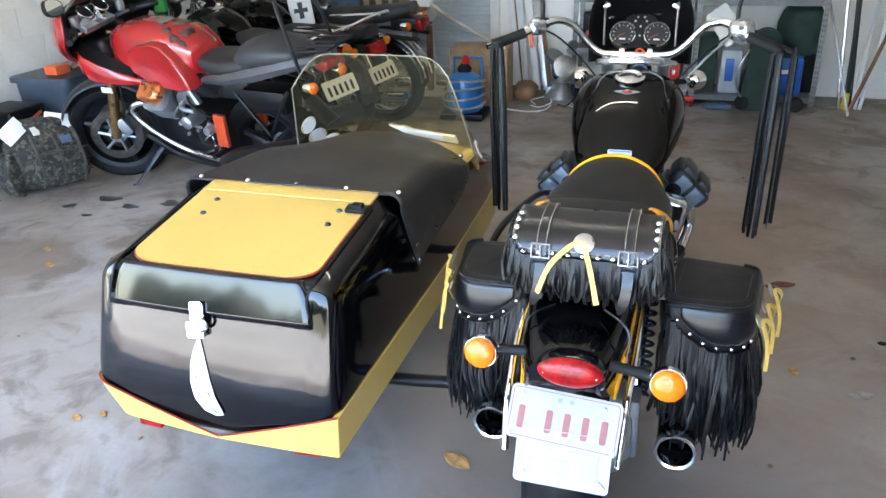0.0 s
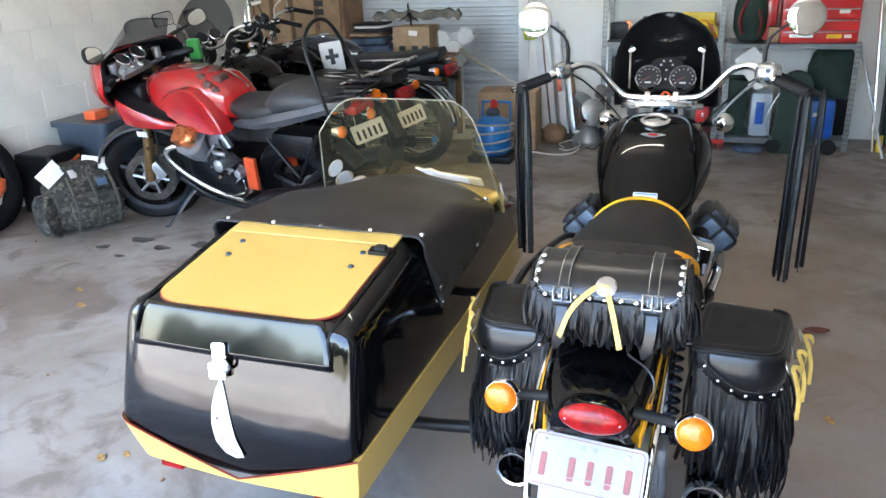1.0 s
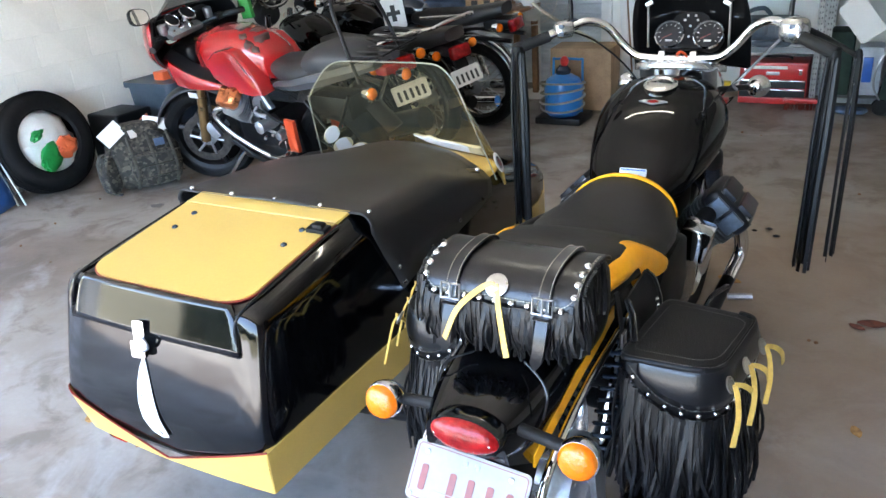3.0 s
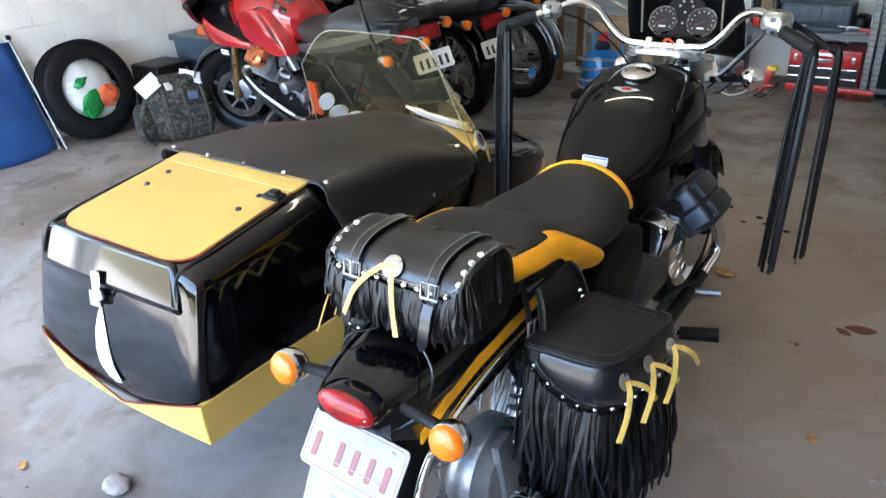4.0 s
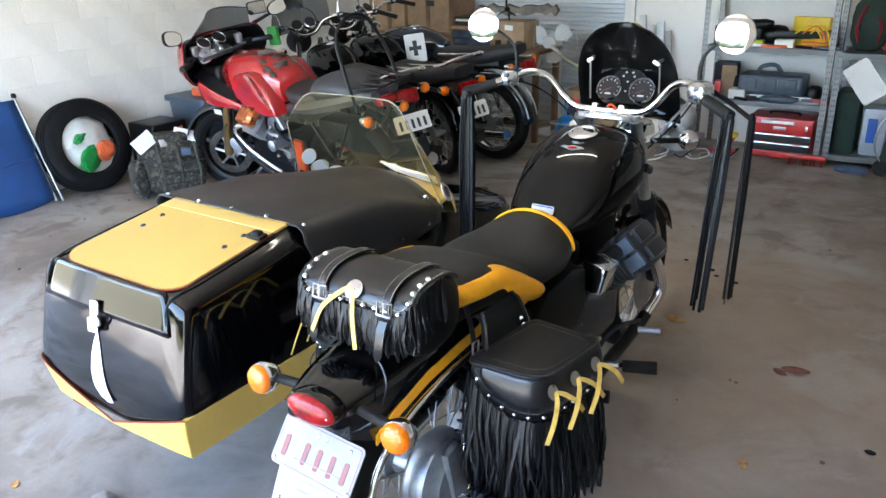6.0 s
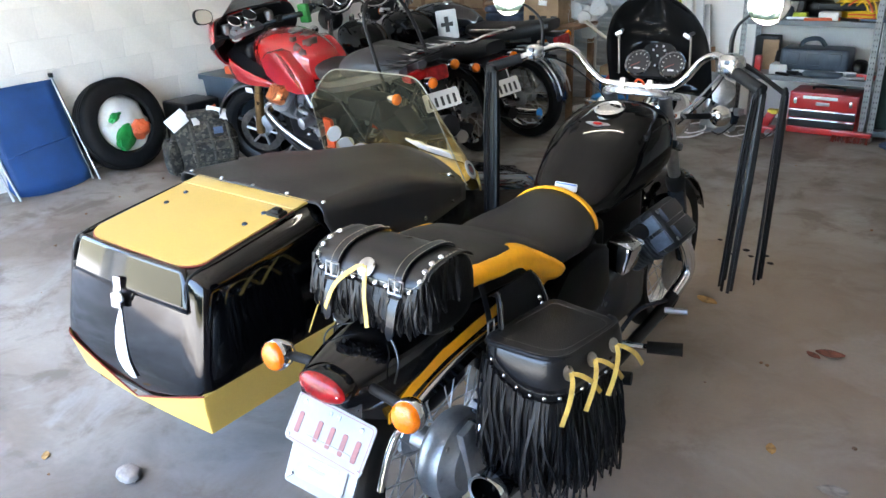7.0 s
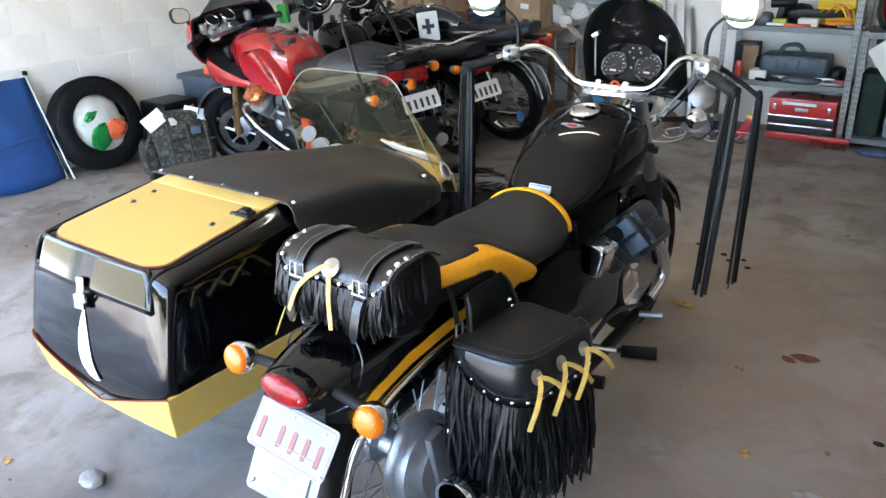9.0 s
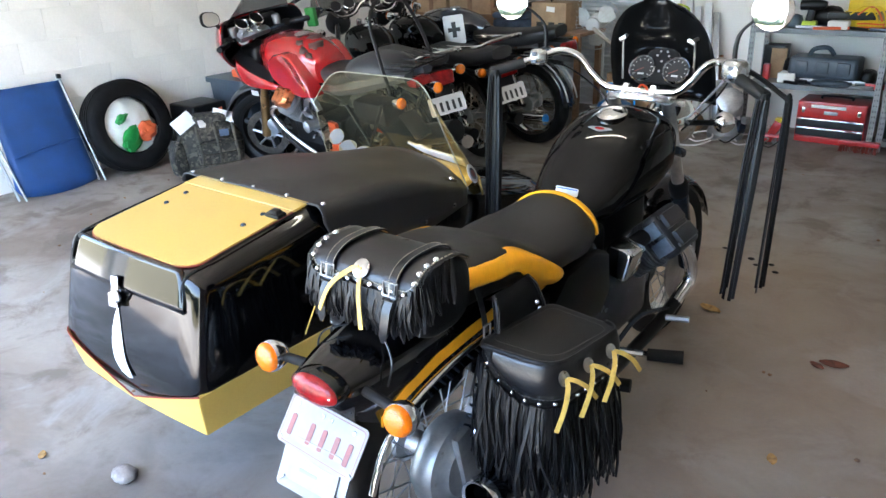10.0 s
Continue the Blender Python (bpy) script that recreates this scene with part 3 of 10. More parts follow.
for k, (a, b, c, d) in enumerate(((-0.872, 0.432, -0.862, 0.418), (-0.866, 0.385, -0.852, 0.372), (-0.905, 0.47, -0.897, 0.462), (-0.895, 0.425, -0.884, 0.41))):
    bm = rear_sheet([(a, b), (c, d), (c - 0.001, d - 0.004), (a - 0.001, b - 0.003)], 0.0038, 0.002)
    part("feather_notch", bm, BLACK, sidecar, world=True, smooth=False)
for x in (-1.10, -0.64):
    bm = B()
    box(bm, 0.07, 0.02, 0.02, pose(x, 0.06, 0.262), 0.004)
    part("reflector", bm, REDLENS, sidecar, "red reflector under the tail", world=True)

# tonneau cover
def ton_ring(y):
    edge_r = float(np.interp(y, [0.518, 0.56, 0.64, 0.75, 0.95, 1.22], [0.740, 0.66, 0.525, 0.55, 0.56, 0.59]))
    edge_l = float(np.interp(y, [0.505, 0.62, 1.22], [0.735, 0.64, 0.62]))
    w = float(np.interp(y, [0.5, 1.1, 1.22], [0.340, 0.338, 0.331]))
    top = sc_deck(y) + float(np.interp(y, [0.518, 0.57], [0.0105, 0.015]))
    dome = float(np.interp(y, [0.505, 0.6, 0.85, 1.05, 1.22], [0.0, 0.010, 0.016, 0.022, 0.032]))
    r = float(np.interp(y, [0.518, 0.7, 1.2], [0.035, 0.055, 0.075]))
    pts = [(SCX + w, y, edge_r), (SCX + w, y, edge_r + (top - r - edge_r) * 0.5)]
    for i in range(7):
        a = radians(15 * i)
        pts.append((SCX + w - r + r * math.cos(a), y, top - r + r * math.sin(a)))
    for k in range(1, 12):
        t = k / 12
        pts.append((SCX + (w - r) * (1 - 2 * t), y, top + dome * math.sin(math.pi * t) ** 1.2 + 0.0025 * math.sin(9 * t + 7 * y)))
    for i in range(7):
        a = radians(90 + 15 * i)
        pts.append((SCX - w + r + r * math.cos(a), y, top - r + r * math.sin(a)))
    pts.append((SCX - w, y, edge_l))
    fall = 0.096 * float(np.interp(y, [0.80, 1.2], [0.0, 1.0]))
    crown = top + dome
    return [(x, yy, min(z, crown - fall * abs((x - SCX) / w) ** 2.4) if fall > 0 else z) for x, yy, z in pts]


bm = B()
ys = [0.518, 0.535, 0.56, 0.60, 0.64, 0.70, 0.78, 0.86, 0.94, 1.02, 1.10, 1.16, 1.20, 1.235]
rings = []
for y in ys:
    r = ton_ring(y)
    if y > 1.0:
        k = (y - 1.0) / 0.2
        r = [(x, yy + 0.03 * k * (1 - ((x - SCX) / 0.34) ** 2), z) for x, yy, z in r]
    rings.append(r)
loft(bm, rings, closed=False)
ton = part("tonneau_cover", bm, VINYL, sidecar, "black vinyl tonneau cover", world=True, angle=60)
ton.modifiers.new("thick", "SOLIDIFY").thickness = 0.004
bm = B()
tube(bm, rings[0][2:-1], 0.0026, 6, 1)
part("cover_hem", bm, VINYL, sidecar, world=True)
for k in range(5):
    x = -1.160 + 0.1545 * k
    bm = B()
    lathe(bm, [(0.007, 0), (0.007, 0.002), (0.005, 0.005), (0.001, 0.006)], pose(x, 0.532, sc_deck(0.532) + 0.0125, 8, 0, 0), 12)
    part("snap", bm, CHROME, sidecar, "chrome press stud", world=True)
for y, z in ((0.64, 0.545), (0.62, 0.60), (0.80, 0.585), (0.98, 0.60), (1.14, 0.612)):
    bm = B()
    lathe(bm, [(0.008, 0), (0.008, 0.003), (0.005, 0.006), (0.001, 0.007)], pose(SCX + 0.342, y, z, 0, 90, 0), 10)
    part("snap", bm, CHROME, sidecar, "chrome press stud", world=True)
for x, y in ((-1.13, 1.17), (-0.545, 1.15)):
    bm = B()
    lathe(bm, [(0.009, 0), (0.009, 0.003), (0.006, 0.007), (0.001, 0.008)], pose(x, y, sc_deck(y) - 0.008, 0, 25 if x > -0.8 else -25, 0), 10)
    part("snap", bm, CHROME, sidecar, "chrome press stud", world=True)

# yellow scuttle and the nose band in front of the screen
def screen_point(s, v):
    """Point of the windscreen: s -1 to 1 across, v 0 to 1 up."""
    a = abs(s)
    zt = 1.053 - 0.12 * max(0.0, (a - 0.5) / 0.5) ** (3 if s < 0 else 5)
    zb = 0.668 + 0.030 * (1 - s * s)
    z = zb + (zt - zb) * v
    w = (z - 0.67) / 0.383
    f = max(0.0, (s - 0.5) / 0.5)
    fold = 0.85 * (1 - min(1.0, w)) * f * f * (1 - f)
    return Vector((-0.838 + 0.006 * w + (0.346 - 0.072 * w) * (s + fold), 1.178 - 0.148 * w + (0.180 - 0.110 * w) * (1 - a ** 4.5), z))


bm = B()
rows = []
for i in range(33):
    t = -1 + i / 16
    za = 0.648 + 0.096 * (1 - abs(t) ** 2.4)
    b = screen_point(0.93 * t if t < 0 else 0.80 * t, 0.0)
    ahead = 1 - 0.75 * abs(t) ** 3
    rows.append([(SCX + 0.318 * t, 1.20, za - 0.016), (SCX + 0.316 * t, 1.246 + 0.022 * (1 - t * t), za - 0.002), (b.x, max(b.y + 0.004, 1.272), b.z + 0.004), (b.x, max(b.y, 1.272) + 0.05 * ahead, b.z - 0.020), (b.x * 0.995 + SCX * 0.005, max(b.y, 1.272) + 0.12 * ahead, b.z - 0.075)])
loft(bm, rows, closed=False)
scuttle = part("scuttle", bm, YELLOW, sidecar, "yellow painted scuttle under the screen", world=True, angle=60)
scuttle.modifiers.new("thick", "SOLIDIFY").thickness = 0.006
bm = B()
rings = [[screen_point(-1 + 2 * i / 32, v / 14) for i in range(33)] for v in range(15)]
loft(bm, rings, closed=False)
scr = part("windscreen", bm, SCREEN, sidecar, "yellowed clear acrylic windscreen", world=True)
scr.visible_shadow = False
bm = B()
edge = [screen_point(-1, v / 8) for v in range(8)] + [screen_point(-1 + 2 * i / 32, 1) for i in range(33)] + [screen_point(1, v / 8) for v in range(7, -1, -1)]
tube(bm, edge, 0.0023, 6, 1)
RIMGLASS = mat("frosted_acrylic_edge", (0.22, 0.21, 0.15), 0.3, var=0.05)
part("screen_edge", bm, RIMGLASS, scr, "pale sanded screen edge", world=True)


def sticker(name, s, v, outline, material, label, flip=0.0, lift=0.0):
    c = screen_point(s, v)
    du = (screen_point(s + 0.02, v) - screen_point(s - 0.02, v)).normalized()
    dv = (screen_point(s, v + 0.02) - screen_point(s, v - 0.02)).normalized()
    n = du.cross(dv)
    bm = B()
    f, g = [], []
    for x, y in outline:
        p = c + du * (x * math.cos(flip) - y * math.sin(flip)) + dv * (x * math.sin(flip) + y * math.cos(flip)) + n * (0.0015 + lift)
        f.append(bm.verts.new(p))
        g.append(bm.verts.new(p - n * (0.003 + 2 * lift)))
    bm.faces.new(f)
    bm.faces.new(g[::-1])
    for i in range(len(f)):
        bm.faces.new((f[i], g[i], g[(i + 1) % len(f)], f[(i + 1) % len(f)]))
    return part(name, bm, material, scr, label, world=True, smooth=False)


ell = lambda rx, ry: [(rx * math.cos(2 * math.pi * i / 20), ry * math.sin(2 * math.pi * i / 20)) for i in range(20)]
sticker("sticker", -0.92, 0.33, ell(0.031, 0.036), WHITE, "white oval sticker", -0.2)
sticker("sticker", -0.87, 0.14, ell(0.038, 0.034), WHITE, "white oval sticker", 0.4)
sticker("sticker", -0.76, 0.055, ell(0.033, 0.022), WHITE, "white oval sticker", 0.15)
sticker("sticker", 0.28, 0.085, [(-0.12, 0.035), (-0.085, 0.028), (-0.06, 0.034), (-0.03, 0.02), (0.13, 0.012), (0.135, -0.025), (0.0, -0.012), (-0.03, -0.006), (-0.07, 0.004)], WHITE, "white scroll-shaped sticker", -0.03, 0.004)
for rx, ry, m, lb, lift in ((0.030, 0.043, WHITE, "white oval badge sticker", 0.0), (0.019, 0.027, GREYPAINT, "grey ring of the badge sticker", 0.0015), (0.011, 0.016, REDPALE, "red centre of the badge sticker", 0.003)):
    sticker("sticker", 0.92, 0.13, ell(rx * 0.9, ry * 0.9), m, lb, 0.0, lift)
# chassis under the body, tied to the motorcycle
for y in (0.45, 1.35):
    bm = B()
    tube(bm, [(-1.15, y, 0.24), (-0.6, y, 0.24), (-0.2, y + 0.02, 0.27), (-0.12, y + 0.02, 0.30)], 0.019, 10, 4)
    part("chassis_tube", bm, BLACKPLASTIC, sidecar, "black steel chassis tube", world=True)
for x in (-1.12, -0.62):
    bm = B()
    tube(bm, [(x, 0.2, 0.262), (x, 1.0, 0.25), (x, 1.7, 0.27)], 0.02, 10, 3)
    part("chassis_tube", bm, BLACKPLASTIC, sidecar, "black steel chassis tube", world=True)
bm = B()
wheel_lathe(bm, [(0.20, -0.05), (0.235, -0.055), (0.262, -0.04), (0.27, 0), (0.262, 0.04), (0.235, 0.055), (0.20, 0.05)], pose(-1.12, 0.98, 0.27, 0, 90, 0), 32)
part("wheel", bm, TYRE, sidecar, "tyre under the sidecar", world=True)

# the rear panel is slightly convex across
for o in sidecar.children_recursive:
    if o.type == "MESH":
        for v in o.data.vertices:
            y = v.co.y + 1.0
            if y < 0.2:
                v.co.y += 0.011 * min(1.2, (v.co.x / 0.335) ** 2) * max(0.0, min(1.0, (0.2 - y) / 0.1))

# ---- the black and yellow cruiser ----
bike = thing("motorcycle", pose(0, 1.0, 0), "black cruiser motorcycle with fringed leather bags and yellow trim", "motorcycle")


def bpart(name, bm, material, label="", parent=None, **k):
    return part(name, bm, material, parent or bike, label, world=True, **k)


def wheel(parent, y, z, r, w, rim_mat, tyre_mat=None, spokes=24, x=0.0, M=None, disc=False, world=True):
    """Wire wheel: tyre, rim, hub and spokes, its axle across x."""
    M = M or Matrix.Identity(4)
    at = M @ pose(x, y, z, 0, 90, 0)
    ri = r * 0.74
    bm = B()
    wheel_lathe(bm, [(ri, -w * 0.36), (ri + 0.02, -w * 0.48), (r - 0.03, -w * 0.5), (r - 0.012, -w * 0.36), (r, -w * 0.14), (r, w * 0.14), (r - 0.012, w * 0.36),
                     (r - 0.03, w * 0.5), (ri + 0.02, w * 0.48), (ri, w * 0.36)], at, 44)
    tyre = part("tyre", bm, tyre_mat or TYRE, parent, "black tyre", world=world)
    bm = B()
    wheel_lathe(bm, [(ri - 0.016, -w * 0.3), (ri + 0.006, -w * 0.42), (ri + 0.004, -w * 0.30), (ri - 0.004, 0), (ri + 0.004, w * 0.30), (ri + 0.006, w * 0.42), (ri - 0.016, w * 0.3), (ri - 0.022, 0)], at, 44)
    part("rim", bm, rim_mat, parent, "polished wheel rim", world=world)
    bm = B()
    lathe(bm, [(0.03, -0.07), (0.055, -0.065), (0.055, -0.05), (0.035, -0.04), (0.035, 0.04), (0.055, 0.05), (0.055, 0.065), (0.03, 0.07)], at, 20)
    part("hub", bm, ALLOY, parent, "alloy hub", world=world)
    if spokes:
        for i in range(spokes):
            a = 2 * math.pi * i / spokes
            s = 1 if i % 2 else -1
            t = 0.28 if (i // 2) % 2 else -0.28
            bm = B()
            p0 = at @ Vector((0.05 * math.cos(a + t * 2), 0.05 * math.sin(a + t * 2), 0.055 * s))
            p1 = at @ Vector(((ri - 0.012) * math.cos(a), (ri - 0.012) * math.sin(a), 0.01 * s))
            tube(bm, [p0, p1], 0.0022 if world else 0.0034, 5, 1)
            part("spoke", bm, STEEL if world else NICKEL, parent, world=world)
    return tyre


RAX, FAX = (0.30, 0.315), (1.79, 0.305)
wheel(bike, RAX[0], RAX[1], 0.315, 0.135, CHROME, spokes=36)
wheel(bike, FAX[0], FAX[1], 0.305, 0.105, CHROME, spokes=36)

# tank
TANK = [(0.945, 0.06, 0.750, 0.022), (0.985, 0.105, 0.750, 0.038), (1.03, 0.132, 0.763, 0.066), (1.10, 0.152, 0.793, 0.094), (1.18, 0.170, 0.818, 0.120), (1.26, 0.182, 0.838, 0.132),
        (1.34, 0.182, 0.855, 0.128), (1.41, 0.158, 0.866, 0.108), (1.455, 0.110, 0.868, 0.08), (1.475, 0.04, 0.868, 0.04)]
bm = B()
loft(bm, [oval(0, cz, w, h, y, 32, 2.35) for y, w, cz, h in TANK])
tank = bpart("tank", bm, TANKBLACK, "glossy black fuel tank", angle=80)


def tank_top(y):
    a = np.array(TANK)
    return float(np.interp(y, a[:, 0], a[:, 2] + a[:, 3]))


def on_tank(y, lift=0.0, x=0.0):
    s = math.degrees(math.atan((tank_top(y + 0.02) - tank_top(y - 0.02)) / 0.04))
    return pose(x, y, tank_top(y) + lift, s, 0, 0)


bm = B()
lathe(bm, [(0.046, -0.004), (0.048, 0.004), (0.043, 0.009), (0.037, 0.010), (0.034, 0.006), (0.028, 0.007), (0.012, 0.010), (0.001, 0.0105)], on_tank(1.268, 0.0), 28)
cap = bpart("filler_cap", bm, CHROME, "chrome filler cap", parent=tank)
wing = [(-0.042, 0.002), (-0.03, 0.008), (-0.012, 0.009), (0, 0.013), (0.012, 0.009), (0.03, 0.008), (0.042, 0.002), (0.018, -0.006), (0.006, -0.011), (-0.006, -0.011), (-0.018, -0.006)]
bm = B()
prism(bm, [(0.98 * x, 0.98 * y) for x, y in wing], 0.0025, on_tank(1.186, 0.001))
bpart("badge", bm, GREYPAINT, "silver winged badge", parent=tank, smooth=False)
bm = B()
prism(bm, ell(0.016, 0.006), 0.0015, on_tank(1.186, 0.0035))
bpart("badge_centre", bm, REDLENS, "red badge centre", parent=tank, smooth=False)
bm = B()
prism(bm, rounded(0.072, 0.024, 0.004), 0.0035, on_tank(0.986, 0.010, 0.004) @ pose(0, 0, 0, 38, 0, 0))
bpart("plaque", bm, WHITE, "small white plaque", parent=tank, smooth=False)
bm = B()
prism(bm, [(-0.033, 0.0095), (0.033, 0.0095), (0.033, 0.006), (-0.033, 0.006)], 0.0045, on_tank(0.986, 0.010, 0.004) @ pose(0, 0, 0, 38, 0, 0))
bpart("plaque_bar", bm, BLUETINT, "blue bar on the plaque", parent=tank, smooth=False)

# seat
SEATR = [(0.27, 0.110, 0.822, 0.110), (0.30, 0.137, 0.834, 0.115), (0.40, 0.155, 0.842, 0.120), (0.50, 0.158, 0.830, 0.120), (0.58, 0.160, 0.798, 0.105), (0.64, 0.166, 0.766, 0.09), (0.72, 0.172, 0.768, 0.09),
         (0.80, 0.168, 0.783, 0.105), (0.86, 0.152, 0.800, 0.118), (0.905, 0.138, 0.813, 0.125), (0.935, 0.130, 0.809, 0.12)]


def seat_ring(y, grow=0.0, n=40):
    a = np.array(SEATR)
    w, top, h = (float(np.interp(y, a[:, 0], a[:, k])) for k in (1, 2, 3))
    out = []
    for i in range(n):
        t = 2 * math.pi * i / n
        c, s = math.cos(t), math.sin(t)
        e = 2 / float(np.interp(y, [0.45, 0.65], [3.4, 2.6]))
        x = (w + grow) * math.copysign(abs(c) ** e, c)
        z = math.copysign(abs(s) ** e, s)
        z = (h * 0.45 + grow) * z if z > 0 else h * 0.55 * z
        arch = -0.05 * (x / 0.15) ** 2 * float(np.interp(y, [0.75, 0.93], [0.0, 1.0]))
        out.append((x, y, top - h * 0.45 + z + arch))
    return out


ys = [0.27, 0.28, 0.30, 0.34, 0.40, 0.46, 0.52, 0.58, 0.62, 0.66, 0.72, 0.78, 0.84, 0.88, 0.92, 0.935]
bm = B()
loft(bm, [seat_ring(y) for y in ys])
seat = bpart("seat", bm, SEAT, "black vinyl dual seat", angle=70)
bm = B()
rings = [seat_ring(0.912, 0.006), seat_ring(0.930, 0.007), seat_ring(0.941, 0.002)]
loft(bm, [r[:21] for r in rings], closed=False)
f = bpart("piping", bm, SEATYEL, "yellow piping at the nose of the seat", parent=seat)
f.modifiers.new("thick", "SOLIDIFY").thickness = 0.006


def seat_side(y, z):
    """Half width of the seat at a height."""
    a = np.array(SEATR)
    w, top, h = (float(np.interp(y, a[:, 0], a[:, k])) for k in (1, 2, 3))
    zn = (z - (top - h * 0.45)) / (h * 0.45 if z > top - h * 0.45 else h * 0.75)
    return w * max(0.35, 1 - min(1.0, abs(zn)) ** 3.0) ** (1 / 3.0)


# yellow flank: along the pillion side, then down and forward to a rounded end
for sx in (-1, 1):
    bm = B()
    mid = smooth_path([(0, 0.29, 0.808), (0, 0.40, 0.804), (0, 0.482, 0.797), (0, 0.530, 0.766), (0, 0.590, 0.716), (0, 0.652, 0.668)], 6)
    rows = []
    for k, c in enumerate(mid):
        u = k / (len(mid) - 1)
        d = (mid[min(k + 1, len(mid) - 1)] - mid[max(k - 1, 0)]).normalized()
        nrm = Vector((0, -d.z, d.y))
        hw = float(np.interp(u, [0, 0.35, 0.6, 0.8, 0.92, 0.98, 1.0], [0.022, 0.025, 0.031, 0.040, 0.041, 0.032, 0.012]))
        row = []
        for i in range(7):
            v = -1 + i / 3
            p = c + nrm * hw * v
            row.append((sx * (seat_side(p.y, p.z) + 0.004 + 0.006 * (1 - v * v) + 0.018 * max(0.0, u - 0.45)), p.y, p.z))
        rows.append(row)
    loft(bm, rows, closed=False)
    f = bpart("side_panel", bm, SEATYEL, "yellow vinyl seat flank", parent=seat)
    f.modifiers.new("thick", "SOLIDIFY").thickness = 0.008

# rear fender and tail
FEN = [(0.62, 0.098, 0.70, 0.05), (0.50, 0.110, 0.725, 0.07), (0.38, 0.116, 0.735, 0.10), (0.25, 0.116, 0.738, 0.12), (0.14, 0.110, 0.728, 0.12), (0.05, 0.096, 0.712, 0.11), (-0.01, 0.078, 0.697, 0.085), (-0.035, 0.066, 0.688, 0.06)]
bm = B()
rings = []
for y, w, zt, h in FEN:
    lg = float(np.interp(y, [-0.035, 0.10], [0.0, 0.05]))
    ring = [(w, y, zt - h - lg), (w * 1.01, y, zt - h * 0.6)]
    for i in range(9):
        a = radians(180 * i / 8)
        ring.append((w * math.copysign(abs(math.cos(a)) ** 0.75, math.cos(a)), y, zt - h * 0.45 + h * 0.45 * math.sin(a) ** 0.8))
    ring += [(-w * 1.01, y, zt - h * 0.6), (-w, y, zt - h - lg)]
    rings.append(ring)
loft(bm, rings, closed=False)
bm.faces.new([v for v in bm.verts if abs(v.co.y + 0.035) < 1e-4])
fender = bpart("rear_fender", bm, BLACK, "glossy black rear fender", angle=60)
fender.modifiers.new("thick", "SOLIDIFY").thickness = 0.004
# wheel guard down behind the tyre
bm = B()
rings = []
for k in range(9):
    a = radians(118 + 9 * k)
    cy, cz, r = RAX[0], RAX[1], 0.345
    rings.append([(x, cy + (r - 0.05 * (abs(x) / 0.085) ** 2) * math.cos(a), cz + (r - 0.05 * (abs(x) / 0.085) ** 2) * math.sin(a)) for x in (-0.085, -0.06, -0.03, 0, 0.03, 0.06, 0.085)])
loft(bm, rings, closed=False)
g = bpart("mudguard", bm, BLACKPLASTIC, "black inner mudguard")
g.modifiers.new("thick", "SOLIDIFY").thickness = 0.004
bm = B()
ball(bm, 1.0, pose(0.017, -0.046, 0.676, 10, 0, 0) @ Matrix.Diagonal((0.066, 0.026, 0.035, 1)), 28, 14)
bpart("tail_light", bm, REDLENS, "red oval tail light")
bm = B()
prof = [(1.0, -0.008), (1.03, 0.0), (1.035, 0.016), (0.95, 0.03)]
rings = [[(0.017 + 0.066 * s * math.cos(2 * math.pi * i / 28), -0.044 + dy, 0.677 + 0.036 * s * math.sin(2 * math.pi * i / 28)) for i in range(28)] for s, dy in prof]
loft(bm, rings)
bpart("tail_light_rim", bm, BLACK, "black tail light rim")
for sx in (-1, 1):
    bm = B()
    ball(bm, 0.0034, pose(0.017 + sx * 0.050, -0.060, 0.676), 8, 6)
    bpart("screw", bm, CHROME)

# number plate and its holder
PLT = pose(0.006, -0.034, 0.553, 55, 0, 0) @ pose(0, 0, 0, 0, 0, -3)
bm = B()
prism(bm, rounded(0.226, 0.108, 0.012), 0.003, PLT)
plate = bpart("number_plate", bm, PLATEWHITE, "white number plate with faded red characters", smooth=False)
bm = B()
for w, h in ((0.216, 0.098),):
    o, i = rounded(w, h, 0.009), rounded(w - 0.003, h - 0.003, 0.008)
    vo = [bm.verts.new(PLT @ Vector((x, y, 0.0036))) for x, y in o]
    vi = [bm.verts.new(PLT @ Vector((x, y, 0.0036))) for x, y in i]
    for k in range(len(o)):
        l = (k + 1) % len(o)
        bm.faces.new((vo[k], vo[l], vi[l], vi[k]))
bpart("plate_border", bm, REDPALE, "thin red border", parent=plate, smooth=False)
for cx in (-0.085, -0.028, 0.008, 0.045, 0.082):
    bm = B()
    prism(bm, rounded(0.013, 0.046, 0.004), 0.0012, PLT @ pose(cx, -0.010, 0.003))
    bpart("character_bar", bm, REDPALE, "faded red bar", parent=plate, smooth=False)
for cx in (-0.012, 0.012):
    bm = B()
    prism(bm, rounded(0.009, 0.009, 0.001), 0.001, PLT @ pose(cx, 0.036, 0.003))
    bpart("small_bar", bm, GREYPAINT, parent=plate, smooth=False)
for cx, cy in ((-0.088, 0.036), (0.078, 0.036), (-0.104, -0.044), (0.104, -0.044)):
    bm = B()
    lathe(bm, [(0.005, 0), (0.005, 0.002), (0.001, 0.004)], PLT @ pose(cx, cy, 0.003), 10)
    bpart("plate_screw", bm, STEEL, parent=plate)
PL2 = pose(0.012, -0.078, 0.490, 62, 0, 0)
bm = B()
prism(bm, rounded(0.190, 0.115, 0.010), 0.006, PL2 @ pose(0, 0, -0.012))
bpart("plate_holder", bm, GREYPAINT, "grey metal plate holder", smooth=False)
bm = B()
